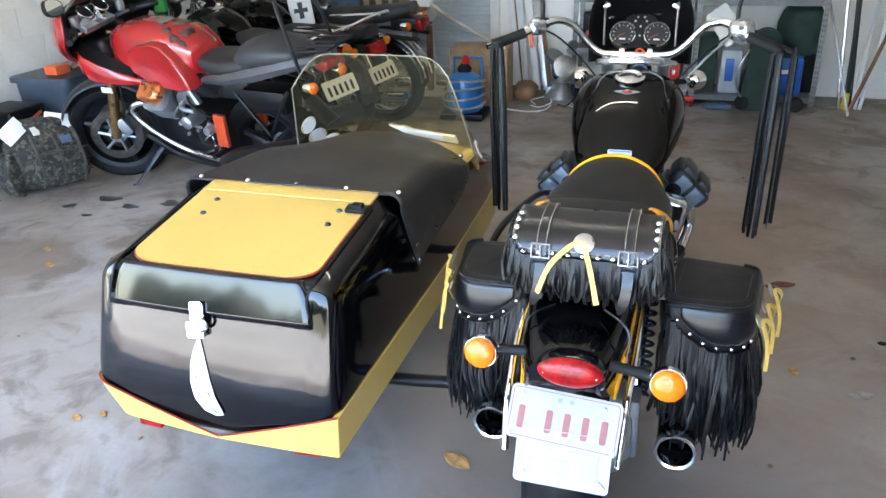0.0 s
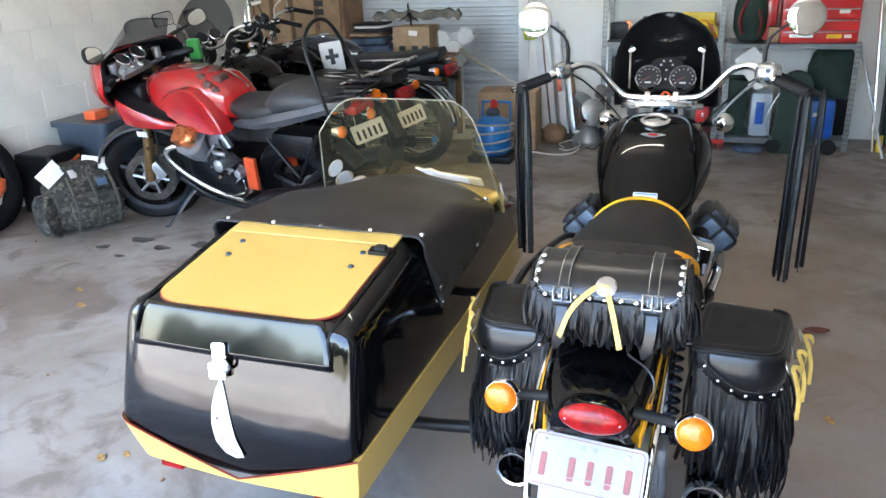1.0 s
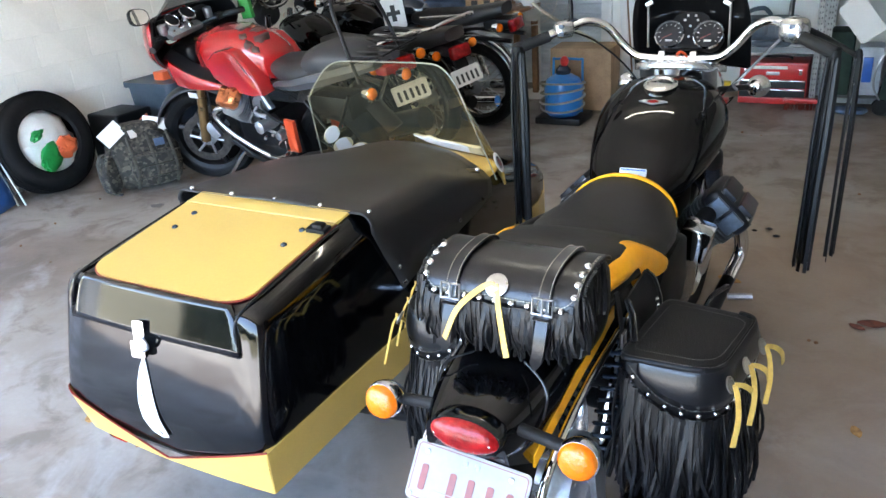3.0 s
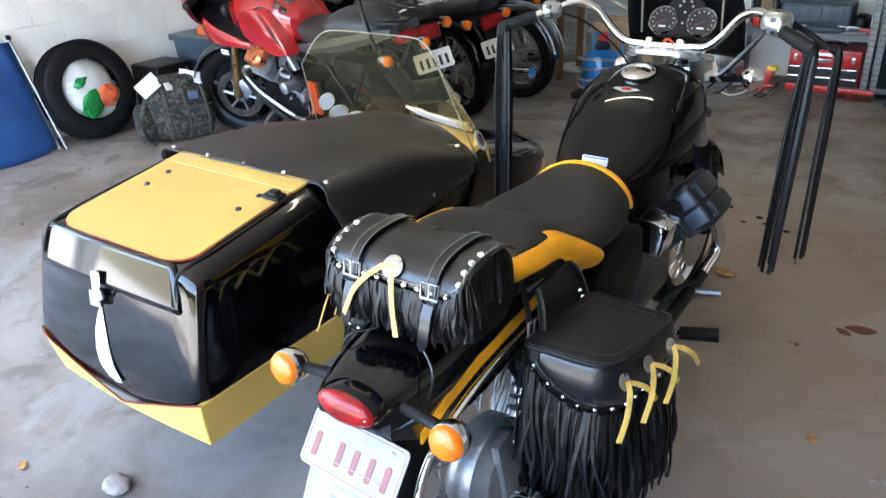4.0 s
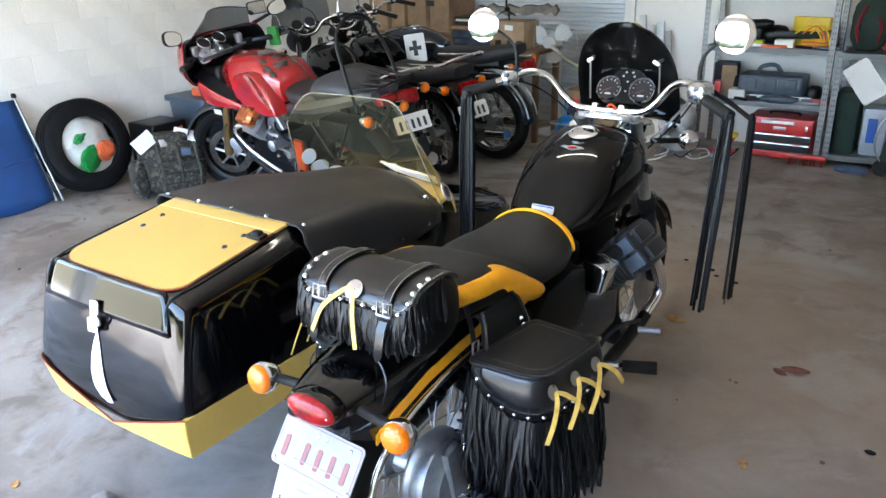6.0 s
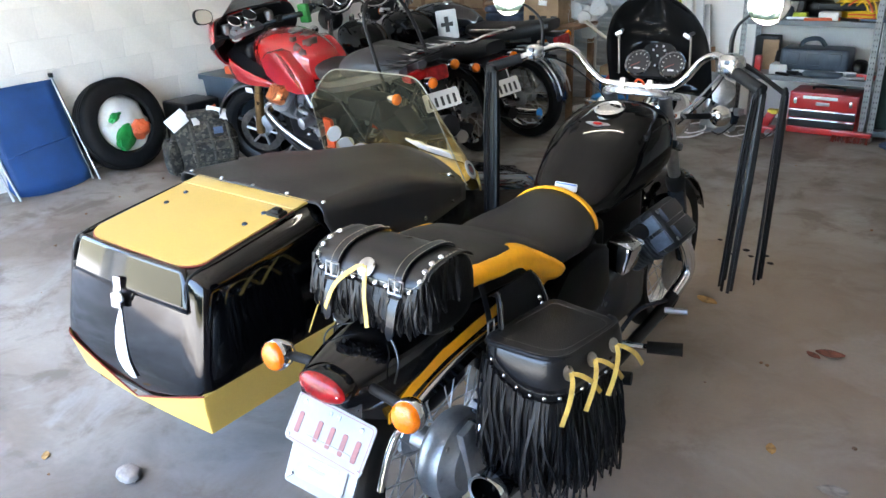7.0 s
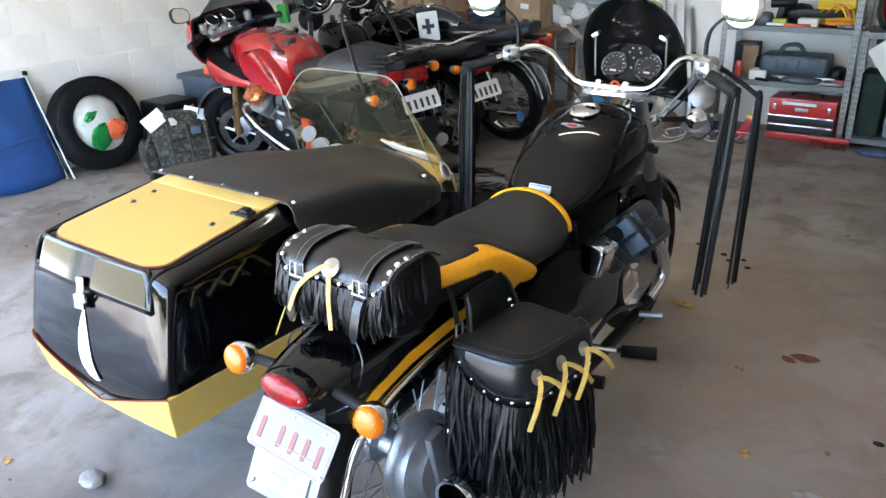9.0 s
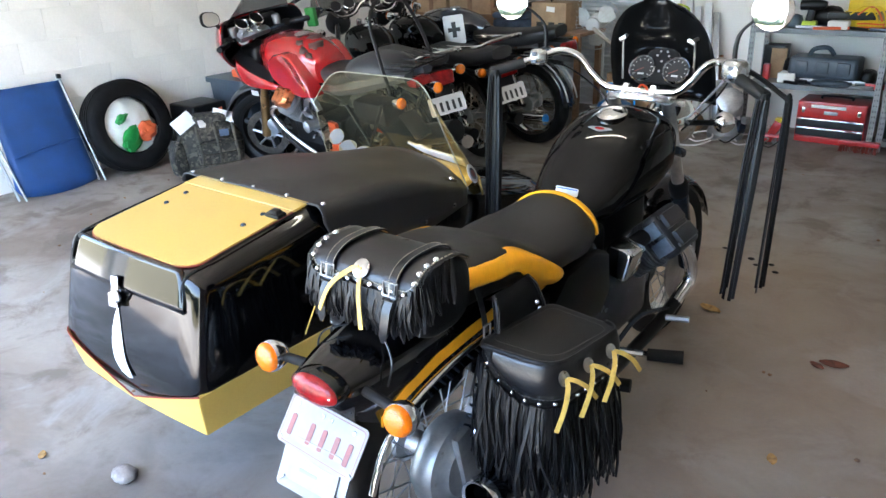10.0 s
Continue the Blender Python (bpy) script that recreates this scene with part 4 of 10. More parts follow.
prism(bm, rounded(0.142, 0.090, 0.012), 0.003, PL2 @ pose(0, 0.008, -0.005))
ll = bpart("lower_label", bm, PLATEWHITE, "white label below the plate", smooth=False)
for lx, ly, lw in ((-0.02, 0.03, 0.06), (0.01, 0.012, 0.08), (-0.01, -0.008, 0.05)):
    bm = B()
    prism(bm, rounded(lw, 0.006, 0.001), 0.0008, PL2 @ pose(lx, ly, -0.002))
    bpart("label_bar", bm, GREYPAINT, "faint grey bar", parent=ll, smooth=False)
for sx in (-0.08, 0.08):
    bm = B()
    box(bm, 0.02, 0.006, 0.006, PL2 @ pose(sx, -0.04, -0.002, 0, 0, -40 if sx > 0 else 40), 0.002)
    bpart("holder_bolt", bm, STEEL)
bm = B()
tube(bm, [(0.01, 0.03, 0.62), (0.01, -0.02, 0.55), (0.01, -0.07, 0.44)], 0.03, 10, 4, flat=0.5)
bpart("plate_bracket", bm, BLACKPLASTIC, "black bracket")

# indicators
def indicator(sx, at, tilt, stem0, face_back=True):
    d = thing_dir = Vector(tilt).normalized()
    q = d.to_track_quat("Z", "Y").to_matrix().to_4x4()
    M = Matrix.Translation(at) @ q
    bm = B()
    lathe(bm, [(0.034, 0.0), (0.036, -0.006), (0.036, -0.012), (0.031, -0.030), (0.018, -0.046), (0.003, -0.052)], M, 26)
    body = bpart("indicator", bm, CHROME, "chrome bullet indicator")
    bm = B()
    lathe(bm, [(0.033, 0.0), (0.0325, 0.006), (0.027, 0.013), (0.014, 0.018), (0.001, 0.019)], M, 26)
    bpart("lens", bm, AMBER, "amber lens", parent=body)
    bm = B()
    p1 = Vector(at) - d * 0.024
    tube(bm, [stem0, p1 + (Vector(stem0) - p1) * 0.3], 0.0115, 10, 1)
    bpart("stalk", bm, RUBBER, "black rubber stalk", parent=body)
    bm = B()
    tube(bm, [p1 + (Vector(stem0) - p1) * 0.32, p1], 0.009, 10, 1)
    bpart("collar", bm, CHROME, "chrome collar", parent=body)


indicator(-1, (-0.172, -0.010, 0.668), (-0.05, -1, 0.12), (-0.062, 0.022, 0.668))
indicator(1, (0.199, -0.010, 0.652), (0.05, -1, 0.12), (0.085, 0.022, 0.660))

# mufflers and headers
for sx in (-1, 1):
    MX = 0.234 if sx > 0 else -0.200
    bm = B()
    tube(bm, [(MX, 0.205, 0.335), (MX, 0.5, 0.315), (sx * 0.20, 0.80, 0.29)], [0.044, 0.047, 0.043, 0.032], 24, 4, caps=False)
    mf = bpart("muffler", bm, BLACK, "black megaphone muffler")
    bm = B()
    M = pose(MX, 0.205, 0.335, 90, 0, 0)
    wheel_lathe(bm, [(0.036, -0.02), (0.040, 0.004), (0.046, 0.006), (0.048, 0.0), (0.046, -0.02)], M, 28)
    bpart("muffler_rim", bm, CHROME, "bright muffler rim", parent=mf)
    bm = B()
    lathe(bm, [(0.039, 0.0), (0.039, 0.0005)], pose(MX, 0.29, 0.333, 90, 0, 0), 20)
    bpart("muffler_core", bm, RUBBER, "sooty muffler core", parent=mf)
    bm = B()
    tube(bm, [(sx * 0.20, 0.80, 0.29), (sx * 0.185, 1.05, 0.265), (sx * 0.195, 1.30, 0.295), (sx * 0.215, 1.385, 0.345)], 0.021, 14, 6)
    bpart("link_pipe", bm, BLACKPLASTIC, "black exhaust link pipe")
    bm = B()
    tube(bm, [(sx * 0.213, 1.38, 0.34), (sx * 0.235, 1.44, 0.42), (sx * 0.22, 1.40, 0.53), (sx * 0.19, 1.32, 0.57)], 0.022, 14, 6)
    bpart("exhaust_pipe", bm, CHROME, "chrome exhaust header")

# final drive, swing arm, frame
bm = B()
lathe(bm, [(0.05, -0.055), (0.105, -0.045), (0.118, -0.03), (0.120, 0.0), (0.112, 0.02), (0.085, 0.032), (0.075, 0.045), (0.02, 0.05)], pose(0.085, RAX[0], RAX[1], 0, 90, 0), 32)
drive = bpart("final_drive", bm, ALLOY, "grey cast alloy final drive housing")
for i in range(8):
    a = 2 * math.pi * i / 8
    bm = B()
    lathe(bm, [(0.007, 0), (0.007, 0.006), (0.002, 0.007)], pose(0.105, RAX[0] + 0.098 * math.cos(a), RAX[1] + 0.098 * math.sin(a), 0, 90, 0), 6)
    bpart("bolt", bm, STEEL, parent=drive)
bm = B()
box(bm, 0.022, 0.055, 0.20, pose(0.135, RAX[0] - 0.01, RAX[1] + 0.02, 12, 0, 0), 0.008)
bpart("housing_rib", bm, ALLOY, "raised alloy rib", parent=drive)
for sx in (-1, 1):
    bm = B()
    tube(bm, [(sx * 0.10, 0.36, 0.33), (sx * 0.10, 0.6, 0.36), (sx * 0.10, 0.85, 0.38)], 0.03, 12, 3)
    bpart("swing_arm", bm, BLACKPLASTIC, "black swing arm")
    bm = B()
    tube(bm, [(sx * 0.135, 0.30, 0.36), (sx * 0.135, 0.46, 0.66)], 0.009, 8, 1)
    sh = bpart("shock_absorber", bm, CHROME, "chrome rear shock absorber")
    bm = B()
    helix = [(sx * 0.135 + 0.026 * math.cos(k * 0.7), 0.32 + 0.12 * k / 90 + 0.026 * math.sin(k * 0.7) * 0.85, 0.40 + 0.22 * k / 90 - 0.026 * math.sin(k * 0.7) * 0.4) for k in range(91)]
    tube(bm, helix, 0.0045, 6, 1)
    bpart("spring", bm, DARKALLOY, "dull steel spring", parent=sh)
    bm = B()
    tube(bm, [(sx * 0.118, -0.015, 0.44), (sx * 0.122, 0.03, 0.535), (sx * 0.128, 0.12, 0.596), (sx * 0.132, 0.26, 0.63), (sx * 0.132, 0.42, 0.637), (sx * 0.128, 0.56, 0.634)], 0.0085, 10, 6)
    bpart("fender_rail", bm, CHROME, "chrome fender rail")
    bm = B()
    rings = []
    for y, z0, z1 in ((0.05, 0.560, 0.584), (0.12, 0.602, 0.628), (0.22, 0.634, 0.662), (0.34, 0.648, 0.676), (0.46, 0.654, 0.682)):
        w = float(np.interp(y, [0.05, 0.14, 0.25, 0.38, 0.50], [0.096, 0.110, 0.116, 0.116, 0.110])) * 1.01
        rings.append([(sx * (w - 0.002), y, z0), (sx * (w + 0.003), y, z0), (sx * (w + 0.002), y, z1), (sx * (w - 0.002), y, z1)])
    loft(bm, rings)
    bpart("fender_stripe", bm, SEATYEL, "yellow painted fender stripe", smooth=False)
    bm = B()
    tube(bm, [(sx * 0.11, 0.95, 0.66), (sx * 0.13, 0.7, 0.62), (sx * 0.12, 0.45, 0.60)], 0.014, 10, 4)
    bpart("frame_tube", bm, BLACKPLASTIC, "black frame tube")
    bm = B()
    rings = []
    for x, g in ((0.10, 0.98), (0.142, 1.0), (0.158, 0.93), (0.166, 0.7), (0.168, 0.2)):
        rings.append([(sx * x, 0.82 + 0.17 * g * c, 0.575 + 0.105 * g * s) for c, s in ((-1, -0.6), (-0.6, -1), (0.7, -1), (1, -0.5), (0.9, 0.7), (0.4, 1), (-0.6, 0.9), (-1, 0.4))])
    loft(bm, rings)
    bpart("side_cover", bm, FRAMEBLACK, "black side cover")

# battery tray and air box fill the frame under the seat and tank
bm = B()
box(bm, 0.225, 0.56, 0.27, pose(0, 0.76, 0.575), 0.03, 3)
bpart("battery_tray", bm, FRAMEBLACK, "black battery tray under the seat")
bm = B()
box(bm, 0.17, 0.36, 0.17, pose(0, 1.20, 0.665), 0.03, 3)
bpart("air_box", bm, FRAMEBLACK, "black air box under the tank")
bm = B()
tube(bm, [(-0.30, 0.52, 0.60), (-0.29, 0.60, 0.655), (-0.27, 0.72, 0.675), (-0.24, 1.0, 0.645), (-0.20, 1.14, 0.60)], 0.010, 10, 5)
bpart("link_bar", bm, BLACKPLASTIC, "black link bar towards the sidecar")
# engine: crankcase, finned cylinders at ninety degrees
bm = B()
box(bm, 0.24, 0.46, 0.24, pose(0, 1.14, 0.40), 0.05, 3)
bpart("crankcase", bm, DARKALLOY, "dark alloy crankcase")
bm = B()
box(bm, 0.20, 0.24, 0.20, pose(0, 0.86, 0.40), 0.05, 3)
bpart("gearbox", bm, ALLOY, "alloy gearbox")
bm = B()
lathe(bm, [(0.03, 0), (0.10, 0.0), (0.11, 0.03), (0.10, 0.06), (0.02, 0.07)], pose(0, 1.36, 0.42, -90, 0, 0), 24)
bpart("alternator_cover", bm, DARKALLOY, "dark alternator cover")
for sx in (-1, 1):
    C = pose(sx * 0.080, 1.262, 0.495, 0, sx * 45, 0)
    bm = B()
    lathe(bm, [(0.058, 0), (0.058, 0.17)], C, 24)
    cyl = bpart("cylinder", bm, DARKALLOY, "dark finned cylinder")
    for k in range(11):
        bm = B()
        g = 0.132 + (0.014 if k > 6 else 0)
        prism(bm, rounded(g, g + 0.01, 0.04, 4), 0.0035, C @ pose(0, 0, 0.030 + 0.0125 * k))
        bpart("fin", bm, FINBLUE, parent=cyl, smooth=False)
    bm = B()
    box(bm, 0.145, 0.168, 0.060, C @ pose(0, 0, 0.195), 0.022, 3)
    hd = bpart("rocker_cover", bm, COVERDARK, "dark blue-black rocker cover", parent=cyl)
    for kx in (-0.032, 0.032):
        bm = B()
        box(bm, 0.050, 0.12, 0.024, C @ pose(kx, 0, 0.228), 0.008, 2)
        bpart("cover_rib", bm, COVERDARK, parent=cyl)
        bm = B()
        box(bm, 0.046, 0.016, 0.060, C @ pose(kx * 0.9, -0.087, 0.188), 0.004, 2)
        bpart("cover_pad", bm, COVERSKY, "pad on the cover, sky light put into its blue-grey colour", parent=cyl)
    for kx, ky in ((-0.05, -0.062), (0.05, -0.062), (-0.05, 0.062), (0.05, 0.062)):
        bm = B()
        lathe(bm, [(0.007, 0), (0.007, 0.01), (0.002, 0.012)], C @ pose(kx, ky, 0.215), 8)
        bpart("cover_bolt", bm, STEEL, parent=cyl)
    bm = B()
    box(bm, 0.085, 0.095, 0.095, pose(sx * 0.165, 1.045, 0.603, 0, sx * 15, 0), 0.014, 2)
    tb = bpart("throttle_body", bm, CHROME, "chrome throttle body cover")
    bm = B()
    tube(bm, [(sx * 0.16, 1.08, 0.62), (sx * 0.17, 1.17, 0.63)], 0.026, 14, 1)
    bpart("intake", bm, RUBBER, "black intake stub")
    bm = B()
    tube(bm, [(sx * 0.10, 1.02, 0.30), (sx * 0.22, 1.08, 0.285), (sx * 0.25, 1.09, 0.285)], 0.011, 8, 3)
    bpart("peg_arm", bm, CHROME, "chrome footpeg arm")
    bm = B()
    tube(bm, [(sx * 0.245, 1.088, 0.285), (sx * 0.345, 1.125, 0.288)], [0.019, 0.021], 14, 3)
    bpart("footpeg", bm, RUBBER, "black rubber footpeg")
    bm = B()
    tube(bm, [(sx * 0.23, 0.80, 0.33), (sx * 0.31, 0.82, 0.335)], 0.019, 12, 1)
    bpart("footpeg", bm, RUBBER, "black rubber pillion footpeg")
    bm = B()
    tube(bm, [(sx * 0.20, 0.80, 0.34), (sx * 0.20, 0.95, 0.37), (sx * 0.205, 1.10, 0.40), (sx * 0.225, 1.28, 0.36)], 0.0075, 8, 4)
    bpart("pedal_rod", bm, DARKALLOY, "dark pedal linkage")
    bm = B()
    tube(bm, [(sx * 0.23, 1.26, 0.335), (sx * 0.30, 1.275, 0.34)], 0.011, 8, 1)
    bpart("pedal", bm, STEEL, "ribbed steel pedal")
    # forks
    bm = B()
    tube(bm, [(sx * 0.095, 1.47, 0.985), (sx * 0.095, 1.66, 0.60)], 0.0215, 16, 1)
    bpart("fork_stanchion", bm, STEEL, "grey steel fork stanchion")
    bm = B()
    tube(bm, [(sx * 0.095, 1.65, 0.62), (sx * 0.095, 1.79, 0.30)], [0.031, 0.029], 16, 2)
    bpart("fork_slider", bm, DARKALLOY, "dark alloy fork slider")
    bm = B()
    lathe(bm, [(0.032, 0), (0.034, 0.01), (0.034, 0.05), (0.026, 0.06)], pose(sx * 0.095, 1.648, 0.625, 26, 0, 0), 16)
    bpart("dust_seal", bm, RUBBER, "black fork gaiter")
    bm = B()
    lathe(bm, [(0.07, 0), (0.15, 0), (0.15, 0.005), (0.07, 0.005)], pose(sx * 0.068, FAX[0], FAX[1], 0, 90, 0), 36)
    bpart("brake_disc", bm, STEEL, "steel brake disc")
    # front indicators: chrome bullets seen from behind
    d = Vector((0, 1, 0.02)).to_track_quat("Z", "Y").to_matrix().to_4x4()
    M = Matrix.Translation((sx * 0.212, 1.70, 0.885)) @ d
    bm = B()
    lathe(bm, [(0.034, 0.0), (0.036, -0.006), (0.036, -0.012), (0.033, -0.026), (0.022, -0.042), (0.003, -0.048)], M, 24)
    fi = bpart("front_indicator", bm, CHROME, "chrome bullet indicator")
    bm = B()
    lathe(bm, [(0.033, 0.0), (0.03, 0.008), (0.015, 0.016), (0.001, 0.017)], M, 20)
    bpart("lens", bm, AMBER, "amber lens", parent=fi)
    bm = B()
    tube(bm, [(sx * 0.10, 1.62, 0.885), (sx * 0.19, 1.675, 0.885)], 0.010, 10, 1)
    bpart("stalk", bm, BLACKPLASTIC, parent=fi)
# front mudguard
bm = B()
rings = []
for k in range(13):
    a = radians(20 + 11 * k)
    rings.append([(x, FAX[0] + (0.335 - 0.035 * (abs(x) / 0.068) ** 2) * math.cos(a), FAX[1] + (0.335 - 0.035 * (abs(x) / 0.068) ** 2) * math.sin(a)) for x in (-0.068, -0.05, -0.025, 0, 0.025, 0.05, 0.068)])
loft(bm, rings, closed=False)
g = bpart("front_mudguard", bm, BLACK, "gloss black front mudguard")
g.modifiers.new("thick", "SOLIDIFY").thickness = 0.004
# yokes, headlight
bm = B()
arc = [(0.155 * math.sin(radians(a)), 0.085 - 0.135 * math.cos(radians(a))) for a in range(-66, 67, 11)]
back = [(0.118 * math.sin(radians(a)), 0.085 - 0.092 * math.cos(radians(a))) for a in range(62, -63, -12)]
prism(bm, arc + back, 0.020, pose(0, 1.472, 0.975, -18, 0, 0))
bmesh.ops.bevel(bm, geom=bm.edges[:], offset=0.004, segments=2, affect="EDGES", profile=0.6)
bpart("top_yoke", bm, ALLOY2, "polished crescent top fork yoke", angle=50)
for sx in (-1, 1):
    bm = B()
    lathe(bm, [(0.020, 0), (0.020, 0.010), (0.014, 0.016), (0.001, 0.017)], pose(sx * 0.098, 1.480, 0.992, -22, 0, 0), 18)
    bpart("fork_cap", bm, CHROME, "chrome fork cap")
bm = B()
lathe(bm, [(0.022, 0), (0.022, 0.008), (0.012, 0.014), (0.001, 0.015)], pose(0, 1.455, 0.990, -18, 0, 0), 6)
bpart("stem_nut", bm, STEEL, "steel steering stem nut")
bm = B()
box(bm, 0.26, 0.07, 0.03, pose(0, 1.56, 0.80, -24, 0, 0), 0.012)
bpart("lower_yoke", bm, DARKALLOY, "dark lower fork yoke")
bm = B()
lathe(bm, [(0.02, -0.10), (0.06, -0.085), (0.09, -0.03), (0.095, 0.02), (0.09, 0.03), (0.06, 0.05), (0.002, 0.055)], pose(0, 1.74, 0.86, -90, 0, 0), 28)
bpart("headlight", bm, CHROME, "chrome headlight shell")

# handlebar
BARS = [(-0.455, 1.292, 1.064), (-0.36, 1.345, 1.098), (-0.30, 1.392, 1.122), (-0.262, 1.425, 1.128), (-0.215, 1.448, 1.108), (-0.165, 1.462, 1.050), (-0.12, 1.466, 1.016), (-0.06, 1.466, 1.010), (0, 1.466, 1.009)]
BARS = BARS + [(-x * (0.96 if x < -0.3 else 1.0), y, z) for x, y, z in BARS[-2::-1]]
bm = B()
tube(bm, BARS, 0.0125, 14, 5)
bar = bpart("handlebar", bm, CHROME, "chrome high-rise handlebar")
for sx in (-1, 1):
    bm = B()
    box(bm, 0.022, 0.038, 0.055, pose(sx * 0.047, 1.467, 1.004, -20, 0, 0), 0.008)
    bpart("riser", bm, CHROME, "chrome handlebar clamp")
    g0, g1 = Vector(((-0.460 if sx < 0 else 0.440), 1.289, 1.064)), Vector(((-0.365 if sx < 0 else 0.352), 1.342, 1.096))
    bm = B()
    tube(bm, [g0, g0 + (g1 - g0) * 0.06, g1], [0.019, 0.0185, 0.017], 16, 3)
    bpart("grip", bm, RUBBER, "black rubber grip", parent=bar)
    bm = B()
    s0 = Vector((sx * 0.328, 1.371, 1.112))
    g2 = 1.0 if sx < 0 else 1.25
    box(bm, 0.062 * g2, 0.050 * g2, 0.054 * g2, Matrix.Translation(s0) @ pose(0, 0, 0, 0, 0, -sx * 28), 0.0262 * g2, 5)
    sw = bpart("switch_block", bm, ALLOY2, "polished switch block", parent=bar)
    for dz, c in ((0.012, DARKALLOY), (-0.012, DARKALLOY)):
        bm = B()
        box(bm, 0.018, 0.012, 0.012, Matrix.Translation(s0 + Vector((-sx * 0.002, -0.030, dz))), 0.003)
        bpart("switch", bm, c, "black switch", parent=bar)
    bm = B()
    box(bm, 0.045, 0.05, 0.035, Matrix.Translation((sx * 0.318, 1.405, 1.122)) @ pose(0, 0, 0, 0, 0, -sx * 25), 0.010)
    bpart("master_cylinder", bm, CHROME if sx > 0 else DARKALLOY, "brake master cylinder", parent=bar)
    bm = B()
    tube(bm, [(sx * 0.335, 1.42, 1.115), (sx * 0.40, 1.395, 1.09), (sx * 0.47, 1.355, 1.058), (sx * 0.497, 1.335, 1.048)], [0.007, 0.006, 0.006, 0.008], 8, 4, flat=1.3)
    bpart("lever", bm, BLACKPLASTIC if sx > 0 else CHROME, "control lever", parent=bar)
    # mirror
    mx, my, mz = sx * 0.418, 1.345, 1.286
    bm = B()
    tube(bm, [(sx * 0.315, 1.395, 1.125), (sx * 0.315, 1.395, 1.185), (sx * 0.33, 1.395, 1.225), (sx * 0.375, 1.385, 1.262), (mx - sx * 0.02, my + 0.022, mz - 0.02)], [0.007, 0.007, 0.0045, 0.0045, 0.005], 10, 5)
    st = bpart("mirror_stem", bm, BLACKPLASTIC, "black mirror stem", parent=bar)
    m0 = Vector((mx, my, mz))
    d = ((Vector((0.7, -1.05, 1.5)) - m0).normalized() + (Vector((0.3 + sx, -6.0, 2.25)) - m0).normalized()).normalized()
    q = Matrix.Translation((mx, my, mz)) @ d.to_track_quat("Z", "Y").to_matrix().to_4x4()
    bm = B()
    lathe(bm, [(0.0535, 0.001), (0.056, -0.002), (0.055, -0.009), (0.043, -0.020), (0.016, -0.026), (0.002, -0.027)], q, 32)
    mr = bpart("mirror", bm, CHROME, "round chrome mirror")
    bm = B()
    lathe(bm, [(0.0535, 0.001)] + [(0.0535 * math.cos(radians(a)), 0.001 + 0.0030 * math.sin(radians(a)) ** 1.0) for a in (40, 60, 75, 88)], q, 32)
    bpart("mirror_glass", bm, MIRROR, "mirror glass", parent=mr, angle=80)
    # cables
    bm = B()
    tube(bm, [(sx * 0.31, 1.40, 1.10), (sx * 0.27, 1.50, 1.055), (sx * 0.20, 1.58, 0.97), (sx * 0.11, 1.57, 0.87)], 0.0032, 6, 5)
    bpart("cable", bm, RUBBER, "black control cable")
bm = B()
tube(bm, [(0.30, 1.39, 1.09), (0.24, 1.43, 1.02), (0.19, 1.43, 0.96), (0.175, 1.42, 0.945), (0.185, 1.43, 0.93)], 0.004, 6, 6)
bpart("cable", bm, GREYPAINT, "grey control cable")

# instruments
GM = pose(0, 1.612, 1.058, 58, 0, 0)
for sx in (-1, 1):
    M = GM @ pose(sx * 0.060, 0, 0)
    bm = B()
    lathe(bm, [(0.035, -0.06), (0.045, -0.03), (0.047, 0.0), (0.047, 0.006), (0.043, 0.008), (0.041, 0.003)], M, 32, caps=False)
    ga = bpart("gauge", bm, BLACKPLASTIC, "round instrument")
    bm = B()
    wheel_lathe(bm, [(0.041, 0.004), (0.044, 0.010), (0.047, 0.007), (0.0475, 0.0), (0.043, 0.0)], M, 32)
    bpart("bezel", bm, CHROME, "chrome bezel", parent=ga)
    bm = B()
    lathe(bm, [(0.042, 0.002), (0.042, 0.0025)], M, 28)
    bpart("dial", bm, DIAL, "black dial", parent=ga)
    for k in range(11):
        a = radians(-130 + 26 * k)
        bm = B()
        box(bm, 0.002, 0.007 if k % 2 == 0 else 0.004, 0.0006, M @ pose(0.033 * math.sin(a), 0.033 * math.cos(a), 0.003, 0, 0, -math.degrees(a)))
        bpart("dial_mark", bm, WHITE, "pale dial mark", parent=ga, smooth=False)
    bm = B()
    box(bm, 0.0025, 0.034, 0.001, M @ pose(-0.008, -0.006, 0.004, 0, 0, 118))
    bpart("needle", bm, REDPALE, "red needle", parent=ga, smooth=False)
    bm = B()
    box(bm, 0.022, 0.006, 0.0006, M @ pose(0, -0.02, 0.003))
    bpart("odometer", bm, WHITE, "small counter window", parent=ga, smooth=False)
bm = B()
prism(bm, [(-0.05, -0.045), (0.05, -0.045), (0.075, 0.02), (0.05, 0.065), (0.02, 0.082), (-0.02, 0.082), (-0.05, 0.065), (-0.075, 0.02)], 0.018, GM @ pose(0, 0.0, -0.020))
ip = bpart("instrument_panel", bm, BLACKPLASTIC, "dark instrument panel", smooth=False)
for kx, ky in ((-0.02, 0.05), (0.02, 0.05), (0, 0.03), (-0.012, 0.065), (0.012, 0.065), (0, -0.005)):
    bm = B()
    lathe(bm, [(0.004, 0), (0.004, 0.002), (0.001, 0.003)], GM @ pose(kx, ky, -0.002), 8)
    bpart("warning_lamp", bm, STEEL, parent=ip)
